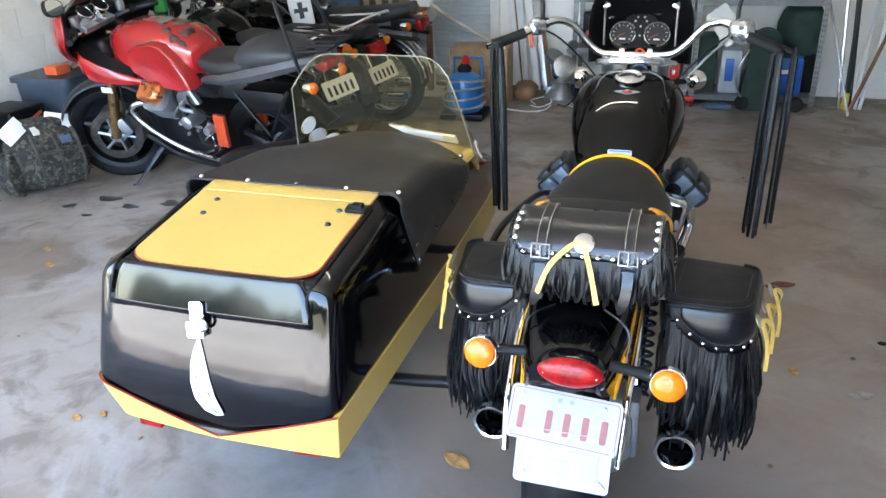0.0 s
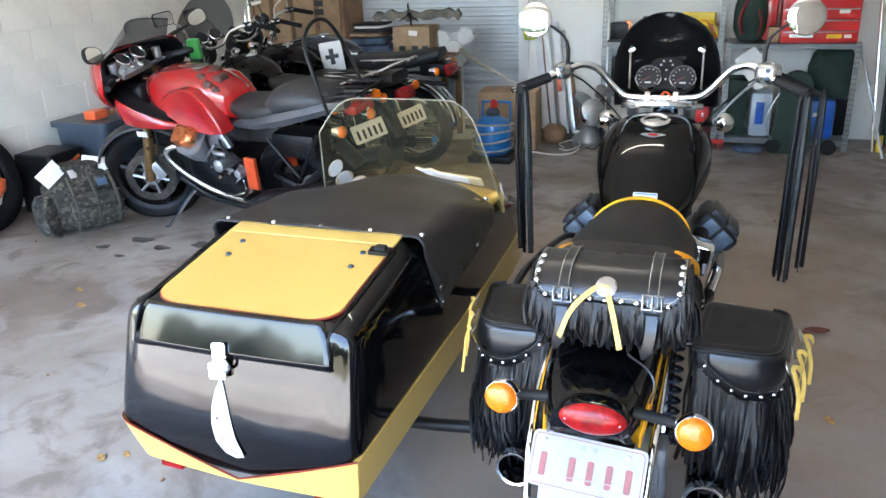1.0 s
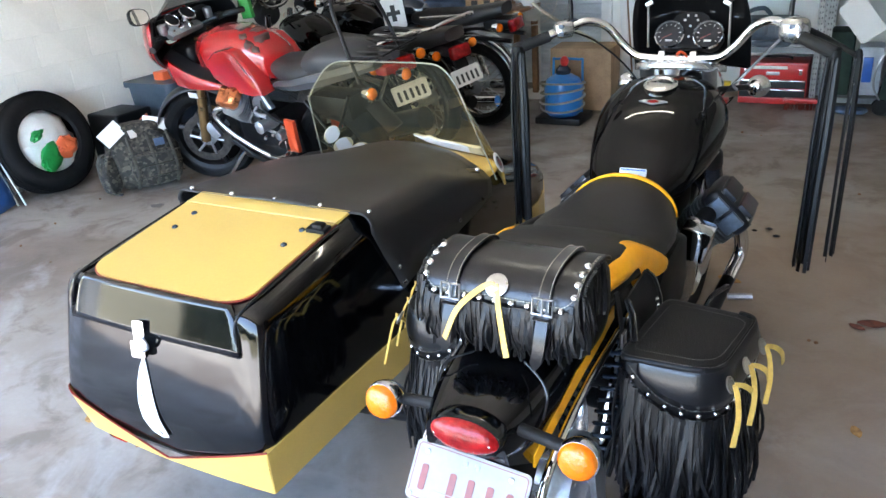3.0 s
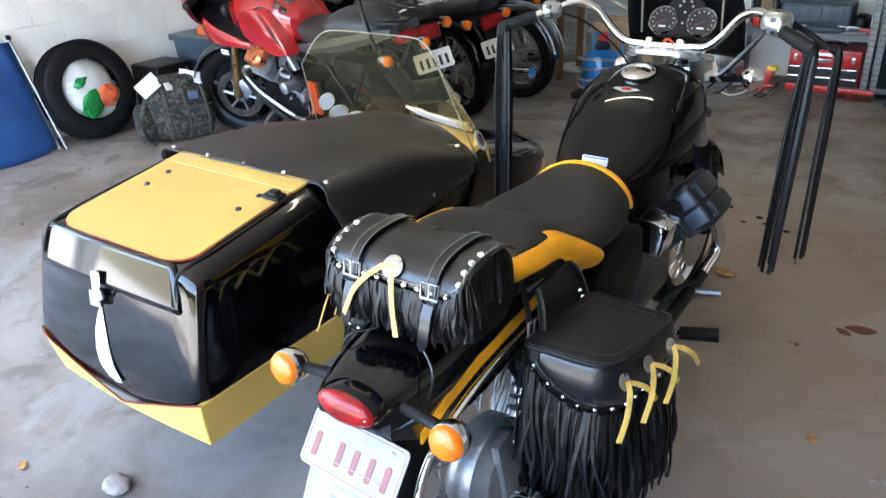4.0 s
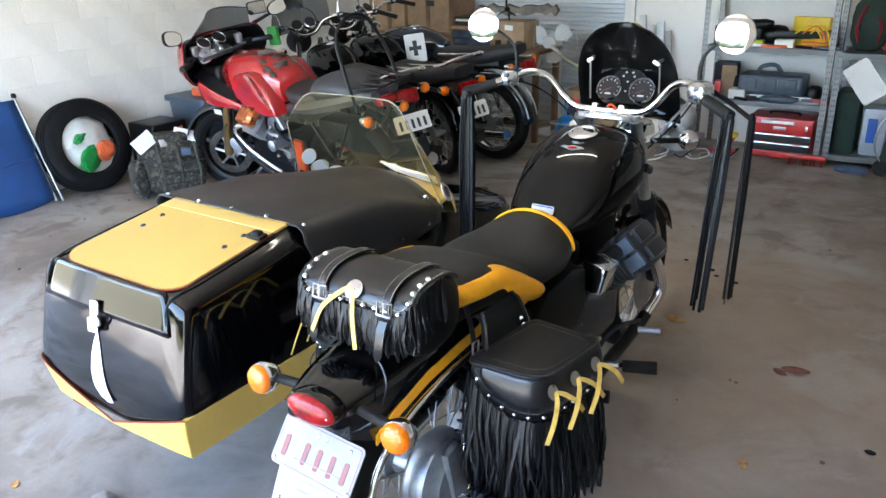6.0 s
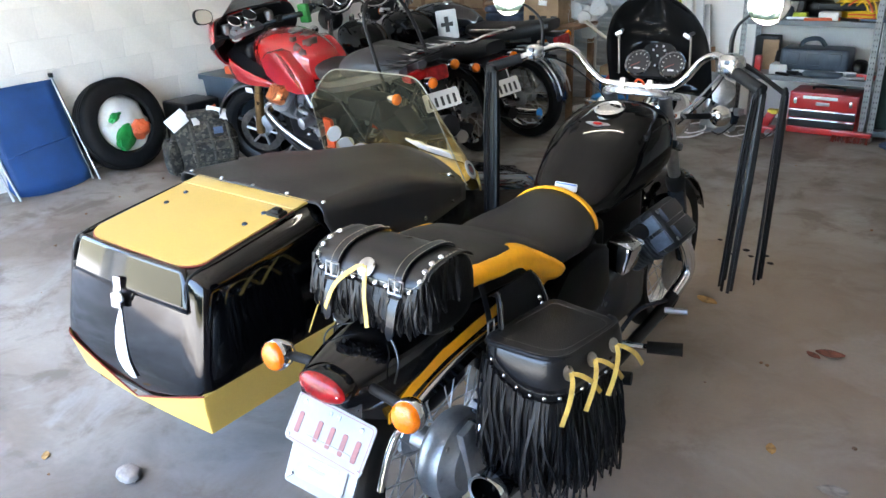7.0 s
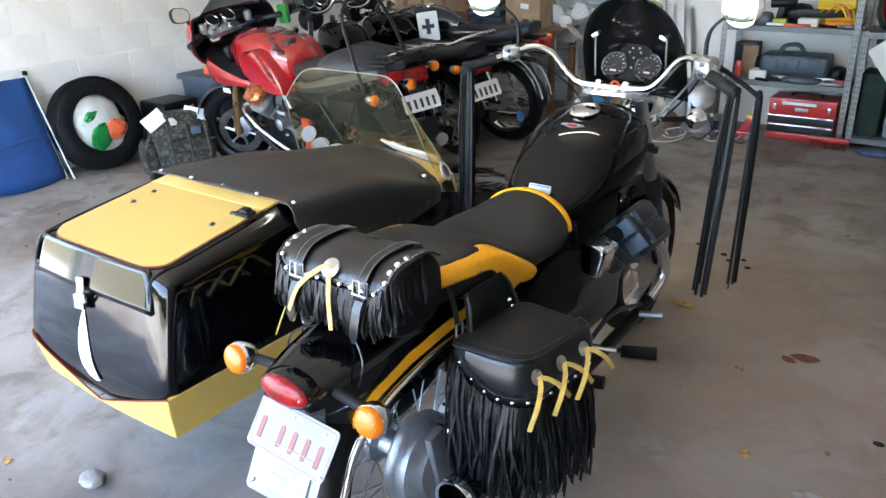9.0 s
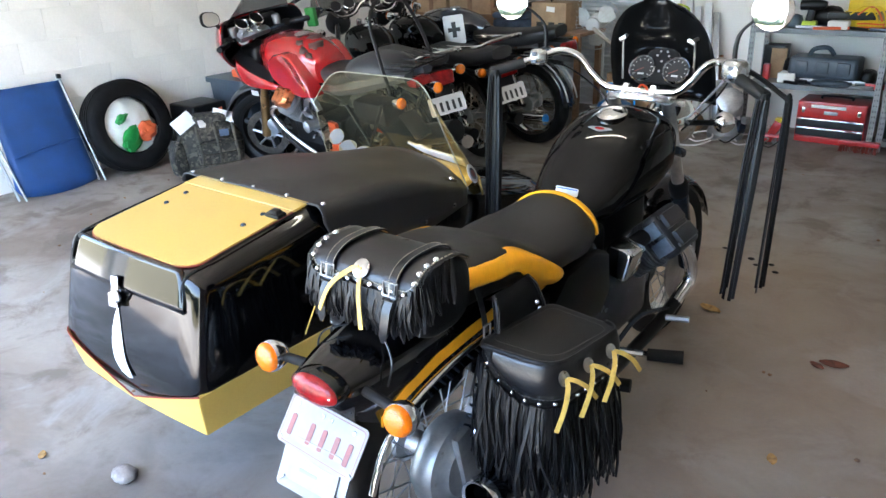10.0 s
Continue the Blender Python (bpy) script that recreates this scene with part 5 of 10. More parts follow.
# small orange tie on the bar clamp
bm = B()
tube(bm, [(0.0, 1.455, 1.024), (0.012, 1.45, 1.034), (0.025, 1.455, 1.026), (0.03, 1.452, 1.018)], 0.004, 6, 4)
bpart("orange_tie", bm, ORANGEPAINT, "orange knotted tie on the bar")
bm = B()
box(bm, 0.06, 0.024, 0.022, pose(0.0, 1.470, 0.998, -20, 0, 0), 0.008)
bpart("clamp_block", bm, ALLOY, "polished clamp block")

# smoked fly screen on two stays
def fly(s, v):
    x = 0.186 * s * math.sqrt(max(0.0, 1 - (max(0.0, v - 0.25) / 0.765) ** 2.7))
    y = 1.70 - 0.10 * v - 0.05 * abs(s) ** 2 + 0.02 * (1 - v)
    return Vector((x, y, 0.945 + 0.342 * v))


bm = B()
rings = [[fly(-1 + 2 * i / 20, v / 16) for i in range(21)] for v in range(17)]
loft(bm, rings, closed=False)
fs = bpart("fly_screen", bm, SMOKE, "dark smoked fly screen")
fs.modifiers.new("thick", "SOLIDIFY").thickness = 0.003
for sx in (-1, 1):
    bm = B()
    tube(bm, [(sx * 0.125, 1.60, 1.020), (sx * 0.125, 1.588, 1.155)], 0.0034, 8, 1)
    stay = bpart("screen_stay", bm, NICKEL, "chrome screen stay")
    bm = B()
    tube(bm, [(sx * 0.118, 1.572, 1.160), (sx * 0.128, 1.635, 1.168)], 0.0055, 10, 1)
    bpart("stay_knob", bm, NICKEL, "chrome thumb knob", parent=stay)
    bm = B()
    box(bm, 0.026, 0.01, 0.014, pose(sx * 0.118, 1.57, 1.160, 0, sx * 30, 0), 0.004)
    bpart("stay_wing", bm, NICKEL, parent=stay)

# ---- leather bags and tassels on the cruiser ----
def strips(bm, tops, length, width, rnd, spread=0.012, thick=0.0016, lean=(0, 0)):
    """Leather strips hanging from a row of (point, outward) pairs."""
    for p, out in tops:
        p, out = Vector(p), Vector(out).normalized()
        side = out.cross(Vector((0, 0, 1))).normalized()
        L = length * rnd.uniform(0.82, 1.08)
        sw, ow = rnd.uniform(-spread, spread), rnd.uniform(-0.2, 1.0) * spread
        tw = rnd.uniform(-0.9, 0.9)
        ring = []
        ph, wv = rnd.uniform(0, 6.3), rnd.uniform(0.15, 0.45) * spread
        for k in range(7):
            t = k / 6
            c = p + Vector((lean[0], lean[1], 0)) * t + side * (sw * t * t + wv * t * math.sin(6.5 * t + ph)) + out * (0.004 + ow * math.sin(2.2 * t) + 0.5 * wv * math.sin(5 * t + ph)) - Vector((0, 0, L * t))
            a = tw * t * 1.6
            s2 = side * math.cos(a) + out * math.sin(a)
            o2 = out * math.cos(a) - side * math.sin(a)
            w = width * (0.5 if k < 6 else 0.35)
            ring.append([c - s2 * w - o2 * thick, c + s2 * w - o2 * thick, c + s2 * w + o2 * thick, c - s2 * w + o2 * thick])
        loft(bm, ring)


def stud(at, out, parent, r=0.0065):
    bm = B()
    q = Matrix.Translation(at) @ Vector(out).to_track_quat("Z", "Y").to_matrix().to_4x4()
    lathe(bm, [(r, 0), (r * 0.92, r * 0.4), (r * 0.6, r * 0.75), (0.0006, r * 0.9)], q, 10)
    return part("stud", bm, CHROME, parent, "nickel dome stud", world=True)


def band(bm, pts, width, axis, thick=0.003):
    """A strap of a given width along a path; axis: the direction of its width."""
    ax = Vector(axis)
    P = [Vector(p) for p in pts]
    rings = []
    for i, p in enumerate(P):
        d = (P[min(i + 1, len(P) - 1)] - P[max(i - 1, 0)]).normalized()
        n = d.cross(ax).normalized()
        w = width(i) if callable(width) else width
        rings.append([p - ax * w / 2 - n * thick / 2, p + ax * w / 2 - n * thick / 2, p + ax * w / 2 + n * thick / 2, p - ax * w / 2 + n * thick / 2])
    loft(bm, rings)


def concho(at, out, parent, laces, r=0.019):
    """Nickel rosette with two yellow laces; laces: end points."""
    q = Matrix.Translation(at) @ Vector(out).to_track_quat("Z", "Y").to_matrix().to_4x4()
    bm = B()
    lathe(bm, [(r, 0), (r * 1.02, 0.002), (r * 0.85, 0.0035), (r * 0.7, 0.003), (r * 0.4, 0.006), (0.001, 0.0065)], q, 18)
    c = part("concho", bm, NICKEL, parent, "nickel rosette", world=True)
    o = Vector(out).normalized()
    for pts in laces:
        bm = B()
        path = smooth_path([Vector(at) + o * 0.008] + [Vector(p) for p in pts], 6)
        ax = (o + Vector((0, -0.9, 0))).cross(path[-1] - path[0]).normalized()
        band(bm, path, 0.0105, ax, 0.002)
        part("lace", bm, THONG, c, "yellow leather lace", world=True)
    return c


def round_poly(corners, radii, n=7):
    """A closed outline with each corner rounded by its own reach."""
    out = []
    for k, p in enumerate(corners):
        p, a, b = Vector(p), Vector(corners[k - 1]), Vector(corners[(k + 1) % len(corners)])
        u, w = p + (a - p).normalized() * radii[k], p + (b - p).normalized() * radii[k]
        for i in range(n):
            t = i / (n - 1)
            out.append((1 - t) ** 2 * u + 2 * t * (1 - t) * p + t * t * w)
    return out


def along(path, s):
    """Point and outward normal at a share s of a plan path that runs with the outside on its right."""
    d = [0.0]
    for a, b in zip(path, path[1:]):
        d.append(d[-1] + (b - a).length)
    x = s * d[-1]
    k = max(i for i in range(len(path) - 1) if d[i] <= x + 1e-9)
    t = (x - d[k]) / max(1e-9, d[k + 1] - d[k])
    e = (path[k + 1] - path[k]).normalized()
    return path[k].lerp(path[k + 1], t), Vector((e.y, -e.x))


def saddlebag(sx, dx, label):
    """Throw-over pannier: flat stitched lid, smooth wrapped panel, studded rim, fringe all round, three rosettes."""
    rnd = random.Random(5 + sx)
    V = lambda w, y, z: Vector((sx * w + dx, y, z))
    bag = thing("saddlebag", pose(sx * 0.28 + dx, 0.40, 0.33), label, "saddlebag", "saddlebags")
    plan = [(0.180, 0.282), (0.362, 0.296), (0.396, 0.536), (0.206, 0.552)]
    mid = Vector((0.286, 0.417))
    lid_z = lambda w, y: 0.6775 - 0.035 * (y - 0.29) - 0.030 * (w - 0.18)
    out = round_poly(plan, (0.025, 0.060, 0.040, 0.025))
    # body, bellied below the lid
    bm = B()
    loft(bm, [[V(mid.x + (p.x - mid.x) * g, mid.y + (p.y - mid.y) * g, z) for p in out] for z, g in ((0.36, 0.80), (0.38, 0.88), (0.46, 0.93), (0.56, 0.965), (0.63, 0.975), (0.665, 0.95))])
    part("body", bm, LEATHER, bag, "black leather bag body", world=True, angle=60)
    # lid: a stiff flat sheet with a rolled rim over the sides
    bm = B()
    rings = []
    for g, dz in ((0.985, -0.008), (1.032, -0.0075), (1.040, -0.003), (1.034, 0.001), (1.005, 0.0042), (0.94, 0.0050), (0.80, 0.0062), (0.55, 0.0080), (0.28, 0.0088), (0.02, 0.009)):
        rings.append([V(mid.x + (p.x - mid.x) * g, mid.y + (p.y - mid.y) * g, lid_z(p.x, p.y) * min(1, g) + lid_z(mid.x, mid.y) * (1 - min(1, g)) + dz + 0.0012 * math.sin(17 * p.y + 11 * g)) for p in out])
    loft(bm, rings)
    lid = part("lid", bm, LEATHER, bag, "grained black leather lid", world=True, angle=60)

    def stitch(bm, pts, r=0.0008, closed=False):
        for a, b in zip(pts, pts[1:] + (pts[:1] if closed else [])):
            d = b - a
            k = max(1, int(d.length / 0.0055))
            for i in range(k):
                tube(bm, [a + d * (i / k), a + d * ((i + 0.6) / k)], r, 4, 1)

    for g, dz in ((0.83, 0.0068), (1.012, 0.0048)):
        bm = B()
        stitch(bm, [V(mid.x + (p.x - mid.x) * g, mid.y + (p.y - mid.y) * g, lid_z(p.x, p.y) * min(1, g) + lid_z(mid.x, mid.y) * (1 - min(1, g)) + dz) for p in out], 0.0007, True)
        part("stitching", bm, DULLSTITCH, lid, "dull thread stitching", world=True)
    # the flap wraps from the inner rear corner round the outer face
    n = len(out) // 4
    path = out[n // 2 : 3 * n]

    def rim(s):
        """Height of the flap's lower edge along the path."""
        k = min(1.0, s / 0.30)
        return 0.655 - 0.098 * math.sin(0.5 * math.pi * k) ** 0.85

    def wrap(s, q, lift=0.0):
        """Point of the wrapped flap: q 0 at the rim, 1 under the lid."""
        p, nrm = along(path, s)
        z0 = rim(s)
        z = z0 + (0.676 - z0) * q
        belly = 0.010 * math.sin(math.pi * min(1.0, max(0.0, (z - 0.55) / 0.125)))
        p = p + nrm * (belly + lift - 0.004)
        return V(p.x, p.y, z), Vector((sx * nrm.x, nrm.y, 0.12))

    S = [k / 60 for k in range(61)]
    bm = B()
    loft(bm, [[wrap(s, q, 0.002)[0] for q in (0, 0.15, 0.3, 0.45, 0.6, 0.8, 1.0)] for s in S], closed=False)
    flap = part("flap", bm, LEATHER, bag, "leather flap with studded rim", world=True, angle=70)
    flap.modifiers.new("thick", "SOLIDIFY").thickness = 0.004
    bm = B()
    band_q = lambda s: min(0.9, 0.031 / max(0.012, 0.676 - rim(s)))
    loft(bm, [[wrap(s, band_q(s) + (1 - band_q(s)) * q, 0.0055 + 0.003 * math.sin(math.pi * q))[0] for q in (0, 0.2, 0.4, 0.6, 0.8, 1.0)] for s in S[4:]], closed=False)
    inset = part("flap_panel", bm, LEATHER_SMOOTH, flap, "smooth polished leather panel", world=True, angle=70)
    inset.modifiers.new("thick", "SOLIDIFY").thickness = 0.003
    for f in (0.16, 0.97):
        bm = B()
        stitch(bm, [wrap(s, band_q(s) * f, 0.0075)[0] for s in S[2:]], 0.0008)
        part("stitching", bm, DULLSTITCH, flap, "dull thread stitching", world=True)
    for k in range(14):
        s = 0.05 + 0.93 * k / 13
        p, o = wrap(s, band_q(s) * 0.55, 0.005)
        stud(p, o, flap, 0.0058)
    # fringe hanging from the rim, three layers deep
    bm = B()
    for row in range(3):
        tops = []
        for k in range(96):
            p, o = wrap(0.01 + 0.98 * (k + 0.3 * row) / 96, 0.0, 0.003 - 0.004 * row)
            tops.append((p + Vector((0, 0, 0.006)), (o.x, o.y, 0)))
        strips(bm, tops, 0.268 - 0.016 * row, 0.0062, rnd, 0.032)
    part("fringe", bm, FRINGE, bag, "long black leather fringe", world=True, smooth=False)
    # rosettes with laces along the outer edge
    tuck = 0.0 if sx > 0 else 0.012
    for w, y, z in ((0.378, 0.307, 0.645), (0.394, 0.384, 0.645), (0.412, 0.452, 0.653)):
        P = lambda a, b, c: V(w + a, y + b, z + c)
        concho(P(0, 0, 0), (sx * 1.0, -0.14, 0.45), bag, [
            [P(0.016, -0.010, -0.016), P(0.024 - tuck, -0.038, -0.046), P(0.022 - tuck, -0.066, -0.086)],
            [P(0.022, 0.016, -0.006), P(0.034 - tuck, 0.046, -0.034), P(0.036 - tuck, 0.086, -0.080)]], 0.0165)
    # stitched yoke that ties it to the seat
    bm = B()
    loft(bm, [[V(w, y0, z), V(w + 0.004, y0, z), V(w + 0.004, y1, z), V(w, y1, z)] for z, y0, y1, w in ((0.62, 0.332, 0.556, 0.182), (0.68, 0.335, 0.540, 0.186), (0.735, 0.342, 0.517, 0.178), (0.758, 0.352, 0.500, 0.166))])
    yoke = part("yoke", bm, LEATHER, bag, "black leather yoke", world=True)
    for y, z in ((0.506, 0.690), (0.520, 0.668)):
        stud(V(0.192, y, z), (sx, 0, 0), yoke)
    for pts in ([V(0.190, 0.336, 0.630), V(0.194, 0.339, 0.68), V(0.186, 0.346, 0.735), V(0.172, 0.357, 0.759)],
                [V(0.190, 0.552, 0.630), V(0.193, 0.536, 0.68), V(0.185, 0.512, 0.735), V(0.172, 0.496, 0.759)]):
        bm = B()
        tube(bm, pts, 0.0042, 6, 4)
        part("yoke_edge", bm, LEATHER_SMOOTH, yoke, "rolled leather edge", world=True)
        bm = B()
        stitch(bm, [p + Vector((sx * 0.005, 0, 0)) for p in pts], 0.0007)
        part("stitching", bm, STITCH, yoke, "pale thread stitching", world=True)
    return bag


saddlebag(1, 0.0, "black leather saddlebag with studs, fringe and yellow laces")
saddlebag(-1, 0.050, "black leather saddlebag with studs, fringe and yellow laces")

# roll bag behind the seat
rollbag = thing("tail_bag", pose(0.012, 0.2, 0.74), "black leather tail bag with buckled straps and fringe", "tail bag")
RC = (0.012, 0.199, 0.816)


def roll_ring(g=0.0, n=36):
    out = []
    for i in range(n):
        a = 2 * math.pi * i / n
        c, s = math.cos(a), math.sin(a)
        e = 2 / 2.9
        out.append((RC[1] + (0.092 + g) * math.copysign(abs(c) ** e, c), RC[2] + (0.080 + g) * math.copysign(abs(s) ** e, s)))
    return out


bm = B()
base = roll_ring()
rings = []
for x, s in ((-0.150, 0.72), (-0.149, 0.88), (-0.143, 0.97), (-0.13, 1.0), (0, 1.015), (0.13, 1.0), (0.143, 0.97), (0.149, 0.88), (0.150, 0.72)):
    rings.append([(RC[0] + x, RC[1] + (y - RC[1]) * s, RC[2] + (z - RC[2]) * s) for y, z in base])
loft(bm, rings)
part("body", bm, LEATHER, rollbag, "black leather body", world=True, angle=50)
# flap over the top, down the rear face, rounded lower corners
prof = [(y, z) for y, z in roll_ring(0.006, 72)]
prof = prof[8:35]


def flap_at(u, v, lift=0.0):
    """u across -1 to 1, v 0 (front) to 1 (rear hem)."""
    y, z = (float(np.interp(v, np.linspace(0, 1, len(prof)), [p[k] for p in prof])) for k in (0, 1))
    dy, dz = y - RC[1], z - RC[2]
    m = math.hypot(dy, dz)
    return Vector((RC[0] + 0.150 * u, y + lift * dy / m, z + lift * dz / m))


def hem(u):
    return 1.0 - 0.24 * max(0.0, (abs(u) - 0.78) / 0.22) ** 2.2


bm = B()
rings = [[flap_at(-1 + i / 12, v / 20 * hem(-1 + i / 12)) for i in range(25)] for v in range(21)]
loft(bm, rings, closed=False)
flap = part("flap", bm, LEATHER_SMOOTH, rollbag, "leather flap with stitched rim", world=True, angle=60)
flap.modifiers.new("thick", "SOLIDIFY").thickness = 0.004
bm = B()
for inset, dv in ((0.012, 0.015), (0.03, 0.085)):
    pts = [flap_at(u, hem(u) - dv, 0.003) for u in np.linspace(-0.985 + inset, 0.985 - inset, 60)]
    pts = [flap_at(-0.985 + inset, v, 0.003) for v in np.linspace(0.3, hem(-0.985 + inset) - dv, 20)] + pts + [flap_at(0.985 - inset, v, 0.003) for v in np.linspace(hem(0.985 - inset) - dv, 0.3, 20)]
    for a, b in zip(pts, pts[1:]):
        tube(bm, [a, a + (b - a) * 0.62], 0.0009, 4, 1)
part("stitching", bm, STITCH, flap, "pale thread stitching", world=True)
for u in np.linspace(-0.80, 0.80, 9):
    p = flap_at(u, hem(u) - 0.05, 0.003)
    stud(p, (0, -1, 0.2), flap, 0.0068)
for sx in (-1, 1):
    for v in (0.80, 0.66, 0.53, 0.42):
        p = flap_at(sx * 0.93, min(v, hem(0.93) - 0.04), 0.003)
        stud(p, (0, p.y - RC[1], p.z - RC[2]), flap, 0.0068)
concho(flap_at(0.0, 0.80, 0.004), (0, -0.75, 0.65), rollbag, [
    [(-0.012, 0.104, 0.874), (-0.050, 0.078, 0.838), (-0.072, 0.062, 0.782)], [(0.016, 0.100, 0.870), (0.032, 0.076, 0.830), (0.048, 0.060, 0.770)]], 0.021)
for ux in (-0.56, 0.60):
    bm = B()
    pts = [flap_at(ux, v, 0.006) for v in np.linspace(0.02, 1.0, 16)]
    e = pts[-1]
    pts += [e + Vector((0.002, -0.018, -0.022)), e + Vector((0.0, -0.024, -0.052)), e + Vector((-0.006, -0.024, -0.080)), e + Vector((-0.010, -0.022, -0.096))]
    band(bm, pts, lambda i: 0.021 if i < 19 else 0.006, (1, 0, 0), 0.004)
    st = part("strap", bm, LEATHER_SMOOTH, rollbag, "leather buckle strap", world=True)
    bm = B()
    for s in (-1, 1):
        qs = [p + Vector((s * 0.0095, 0, 0)) for p in [flap_at(ux, v, 0.009) for v in np.linspace(0.1, 0.97, 40)]]
        for a, b in zip(qs, qs[1:]):
            tube(bm, [a, a + (b - a) * 0.6], 0.0008, 4, 1)
    part("stitching", bm, STITCH, st, "pale thread stitching", world=True)
    c = flap_at(ux, 0.93, 0.011)
    bm = B()
    M = Matrix.Translation(c) @ pose(0, 0, 0, 78, 0, 0)
    o = [(-0.018, -0.014), (0.018, -0.014), (0.018, 0.014), (-0.018, 0.014), (-0.018, -0.014)]
    tube(bm, [M @ Vector((x, y, 0)) for x, y in o], 0.0026, 6, 1)
    tube(bm, [M @ Vector((0, -0.014, 0.002)), M @ Vector((0, 0.016, 0.004))], 0.0018, 6, 1)
    part("buckle", bm, STEEL, st, "nickel buckle", world=True)
    bm = B()
    lp = [M @ Vector((x, y - 0.022, 0.002)) for x, y in ((-0.015, 0), (0.015, 0))]
    tube(bm, lp, 0.004, 6, 1, flat=0.6)
    part("keeper", bm, LEATHER_SMOOTH, st, world=True)
rnd = random.Random(11)
bm = B()
for row in range(3):
    tops = []
    for u in np.linspace(-0.97, 0.97, 46):
        p = flap_at(u, hem(u) - 0.01 - 0.01 * row, 0.0 + 0.002 * row)
        tops.append((p, (0, -1, 0)))
    strips(bm, tops, 0.088, 0.0072, rnd, 0.014)
part("fringe", bm, FRINGE, rollbag, "short black leather fringe", world=True, smooth=False)
for sx in (-1, 1):
    bm = B()
    for row in range(2):
        tops = []
        for v in np.linspace(0.36, 0.80, 16):
            p = flap_at(sx * 1.0, v, 0.0)
            tops.append((p, (sx, -0.15, 0)))
        strips(bm, tops, 0.10, 0.0072, rnd, 0.014)
    part("fringe", bm, FRINGE, rollbag, "short black leather fringe", world=True, smooth=False)
# thin cords trailing from the bag to the fender
for sx in (-1, 1):
    bm = B()
    tube(bm, [(0.01 + sx * 0.05, 0.11, 0.735), (0.01 + sx * 0.09, 0.085, 0.722), (0.012 + sx * 0.105, 0.07, 0.70), (0.012 + sx * 0.10, 0.06, 0.66)], 0.0022, 5, 6)
    part("cord", bm, LEATHER_SMOOTH, rollbag, "thin black leather cord", world=True)
# loose strap and buckle beside the bag
bm = B()
band(bm, smooth_path([(0.165, 0.30, 0.80), (0.172, 0.315, 0.73), (0.170, 0.325, 0.675), (0.158, 0.335, 0.655)], 5), 0.014, (0.2, 0.98, 0), 0.003)
st = part("side_strap", bm, LEATHER_SMOOTH, rollbag, "narrow tie-down strap", world=True)
bm = B()
M = pose(0.176, 0.322, 0.69, 0, 90, 0)
tube(bm, [M @ Vector(p) for p in ((-0.014, -0.012, 0), (0.014, -0.012, 0), (0.014, 0.012, 0), (-0.014, 0.012, 0), (-0.014, -0.012, 0))], 0.0025, 6, 1)
part("buckle", bm, STEEL, st, "nickel buckle", world=True)

# handlebar tassels
def tassel(top, bottom, count, width, spread, label):
    t = thing("handlebar_tassel", pose(*bottom), label, "tassel", "handlebar tassels")
    rnd = random.Random(int(abs(top[0]) * 1000) + count)
    top, bottom = Vector(top), Vector(bottom)
    for k in range(count):
        a = 2 * math.pi * k / count
        o = Vector((math.cos(a), math.sin(a), 0)) * spread
        bm = B()
        e = bottom + o * 1.15 + Vector((rnd.uniform(-0.004, 0.004), rnd.uniform(-0.004, 0.004), rnd.uniform(-0.01, 0.018)))
        s = top + o * 0.8
        band(bm, smooth_path([s, s.lerp(e, 0.33) + o * 0.25, s.lerp(e, 0.66) + o * 0.1, e], 4), width, (math.cos(a + 0.9), math.sin(a + 0.9), 0), 0.0024)
        part("strip", bm, FRINGE, t, world=True, smooth=False)
    bm = B()
    lathe(bm, [(spread * 0.75, -0.06), (spread * 0.95, 0.0), (spread * 0.9, 0.018), (spread * 0.3, 0.024)], Matrix.Translation(top), 14)
    part("cap", bm, RUBBER, t, "black rubber cap", world=True)


tassel((-0.450, 1.288, 1.056), (-0.420, 1.225, 0.502), 13, 0.011, 0.022, "long black leather strip tassel on the grip")
tassel((0.436, 1.290, 1.056), (0.422, 1.222, 0.482), 12, 0.010, 0.018, "long black leather strip tassel on the grip")
tassel((0.492, 1.337, 1.045), (0.489, 1.315, 0.478), 5, 0.009, 0.009, "thin black leather strip tassel on the lever")

# ---- the row of parked motorcycles ----
NAVY = mat("navy_paint", (0.012, 0.018, 0.035), 0.15, var=0.15, scale=5, coat=1.0)
DARKSEAT = mat("worn_seat_vinyl", (0.015, 0.0145, 0.0145), 0.5, var=0.2, scale=6, bump=0.2, bump_scale=250)
GREYSEAT = mat("grey_seat_vinyl", (0.026, 0.026, 0.028), 0.5, var=0.15, scale=6, bump=0.2, bump_scale=250)


def tank_mesh(bm, y0, y1, w, ztop, zlow):
    n = 9
    rings = []
    for k in range(n):
        t = k / (n - 1)
        s = math.sin(math.pi * (0.04 + 0.92 * t)) ** 0.45
        c = zlow + (ztop - zlow) * (0.42 + 0.10 * t)
        h = (ztop - zlow) * 0.55 * s
        rings.append(oval(0, c, w * s * (0.75 + 0.3 * t), h, y0 + (y1 - y0) * t, 24, 2.4))
    loft(bm, rings)


def plain_plate(b, at, n=5, ink=None):
    bm = B()
    prism(bm, rounded(0.225, 0.105, 0.01), 0.003, at)
    p = part("number_plate", bm, WHITE, b, "white number plate with dark bars")
    for k in range(n):
        bm = B()
        prism(bm, rounded(0.017, 0.055, 0.003), 0.0012, at @ pose(-0.078 + 0.156 * k / (n - 1), -0.008, 0.003))
        part("character_bar", bm, ink or INK, p, "dark bar")
    return p


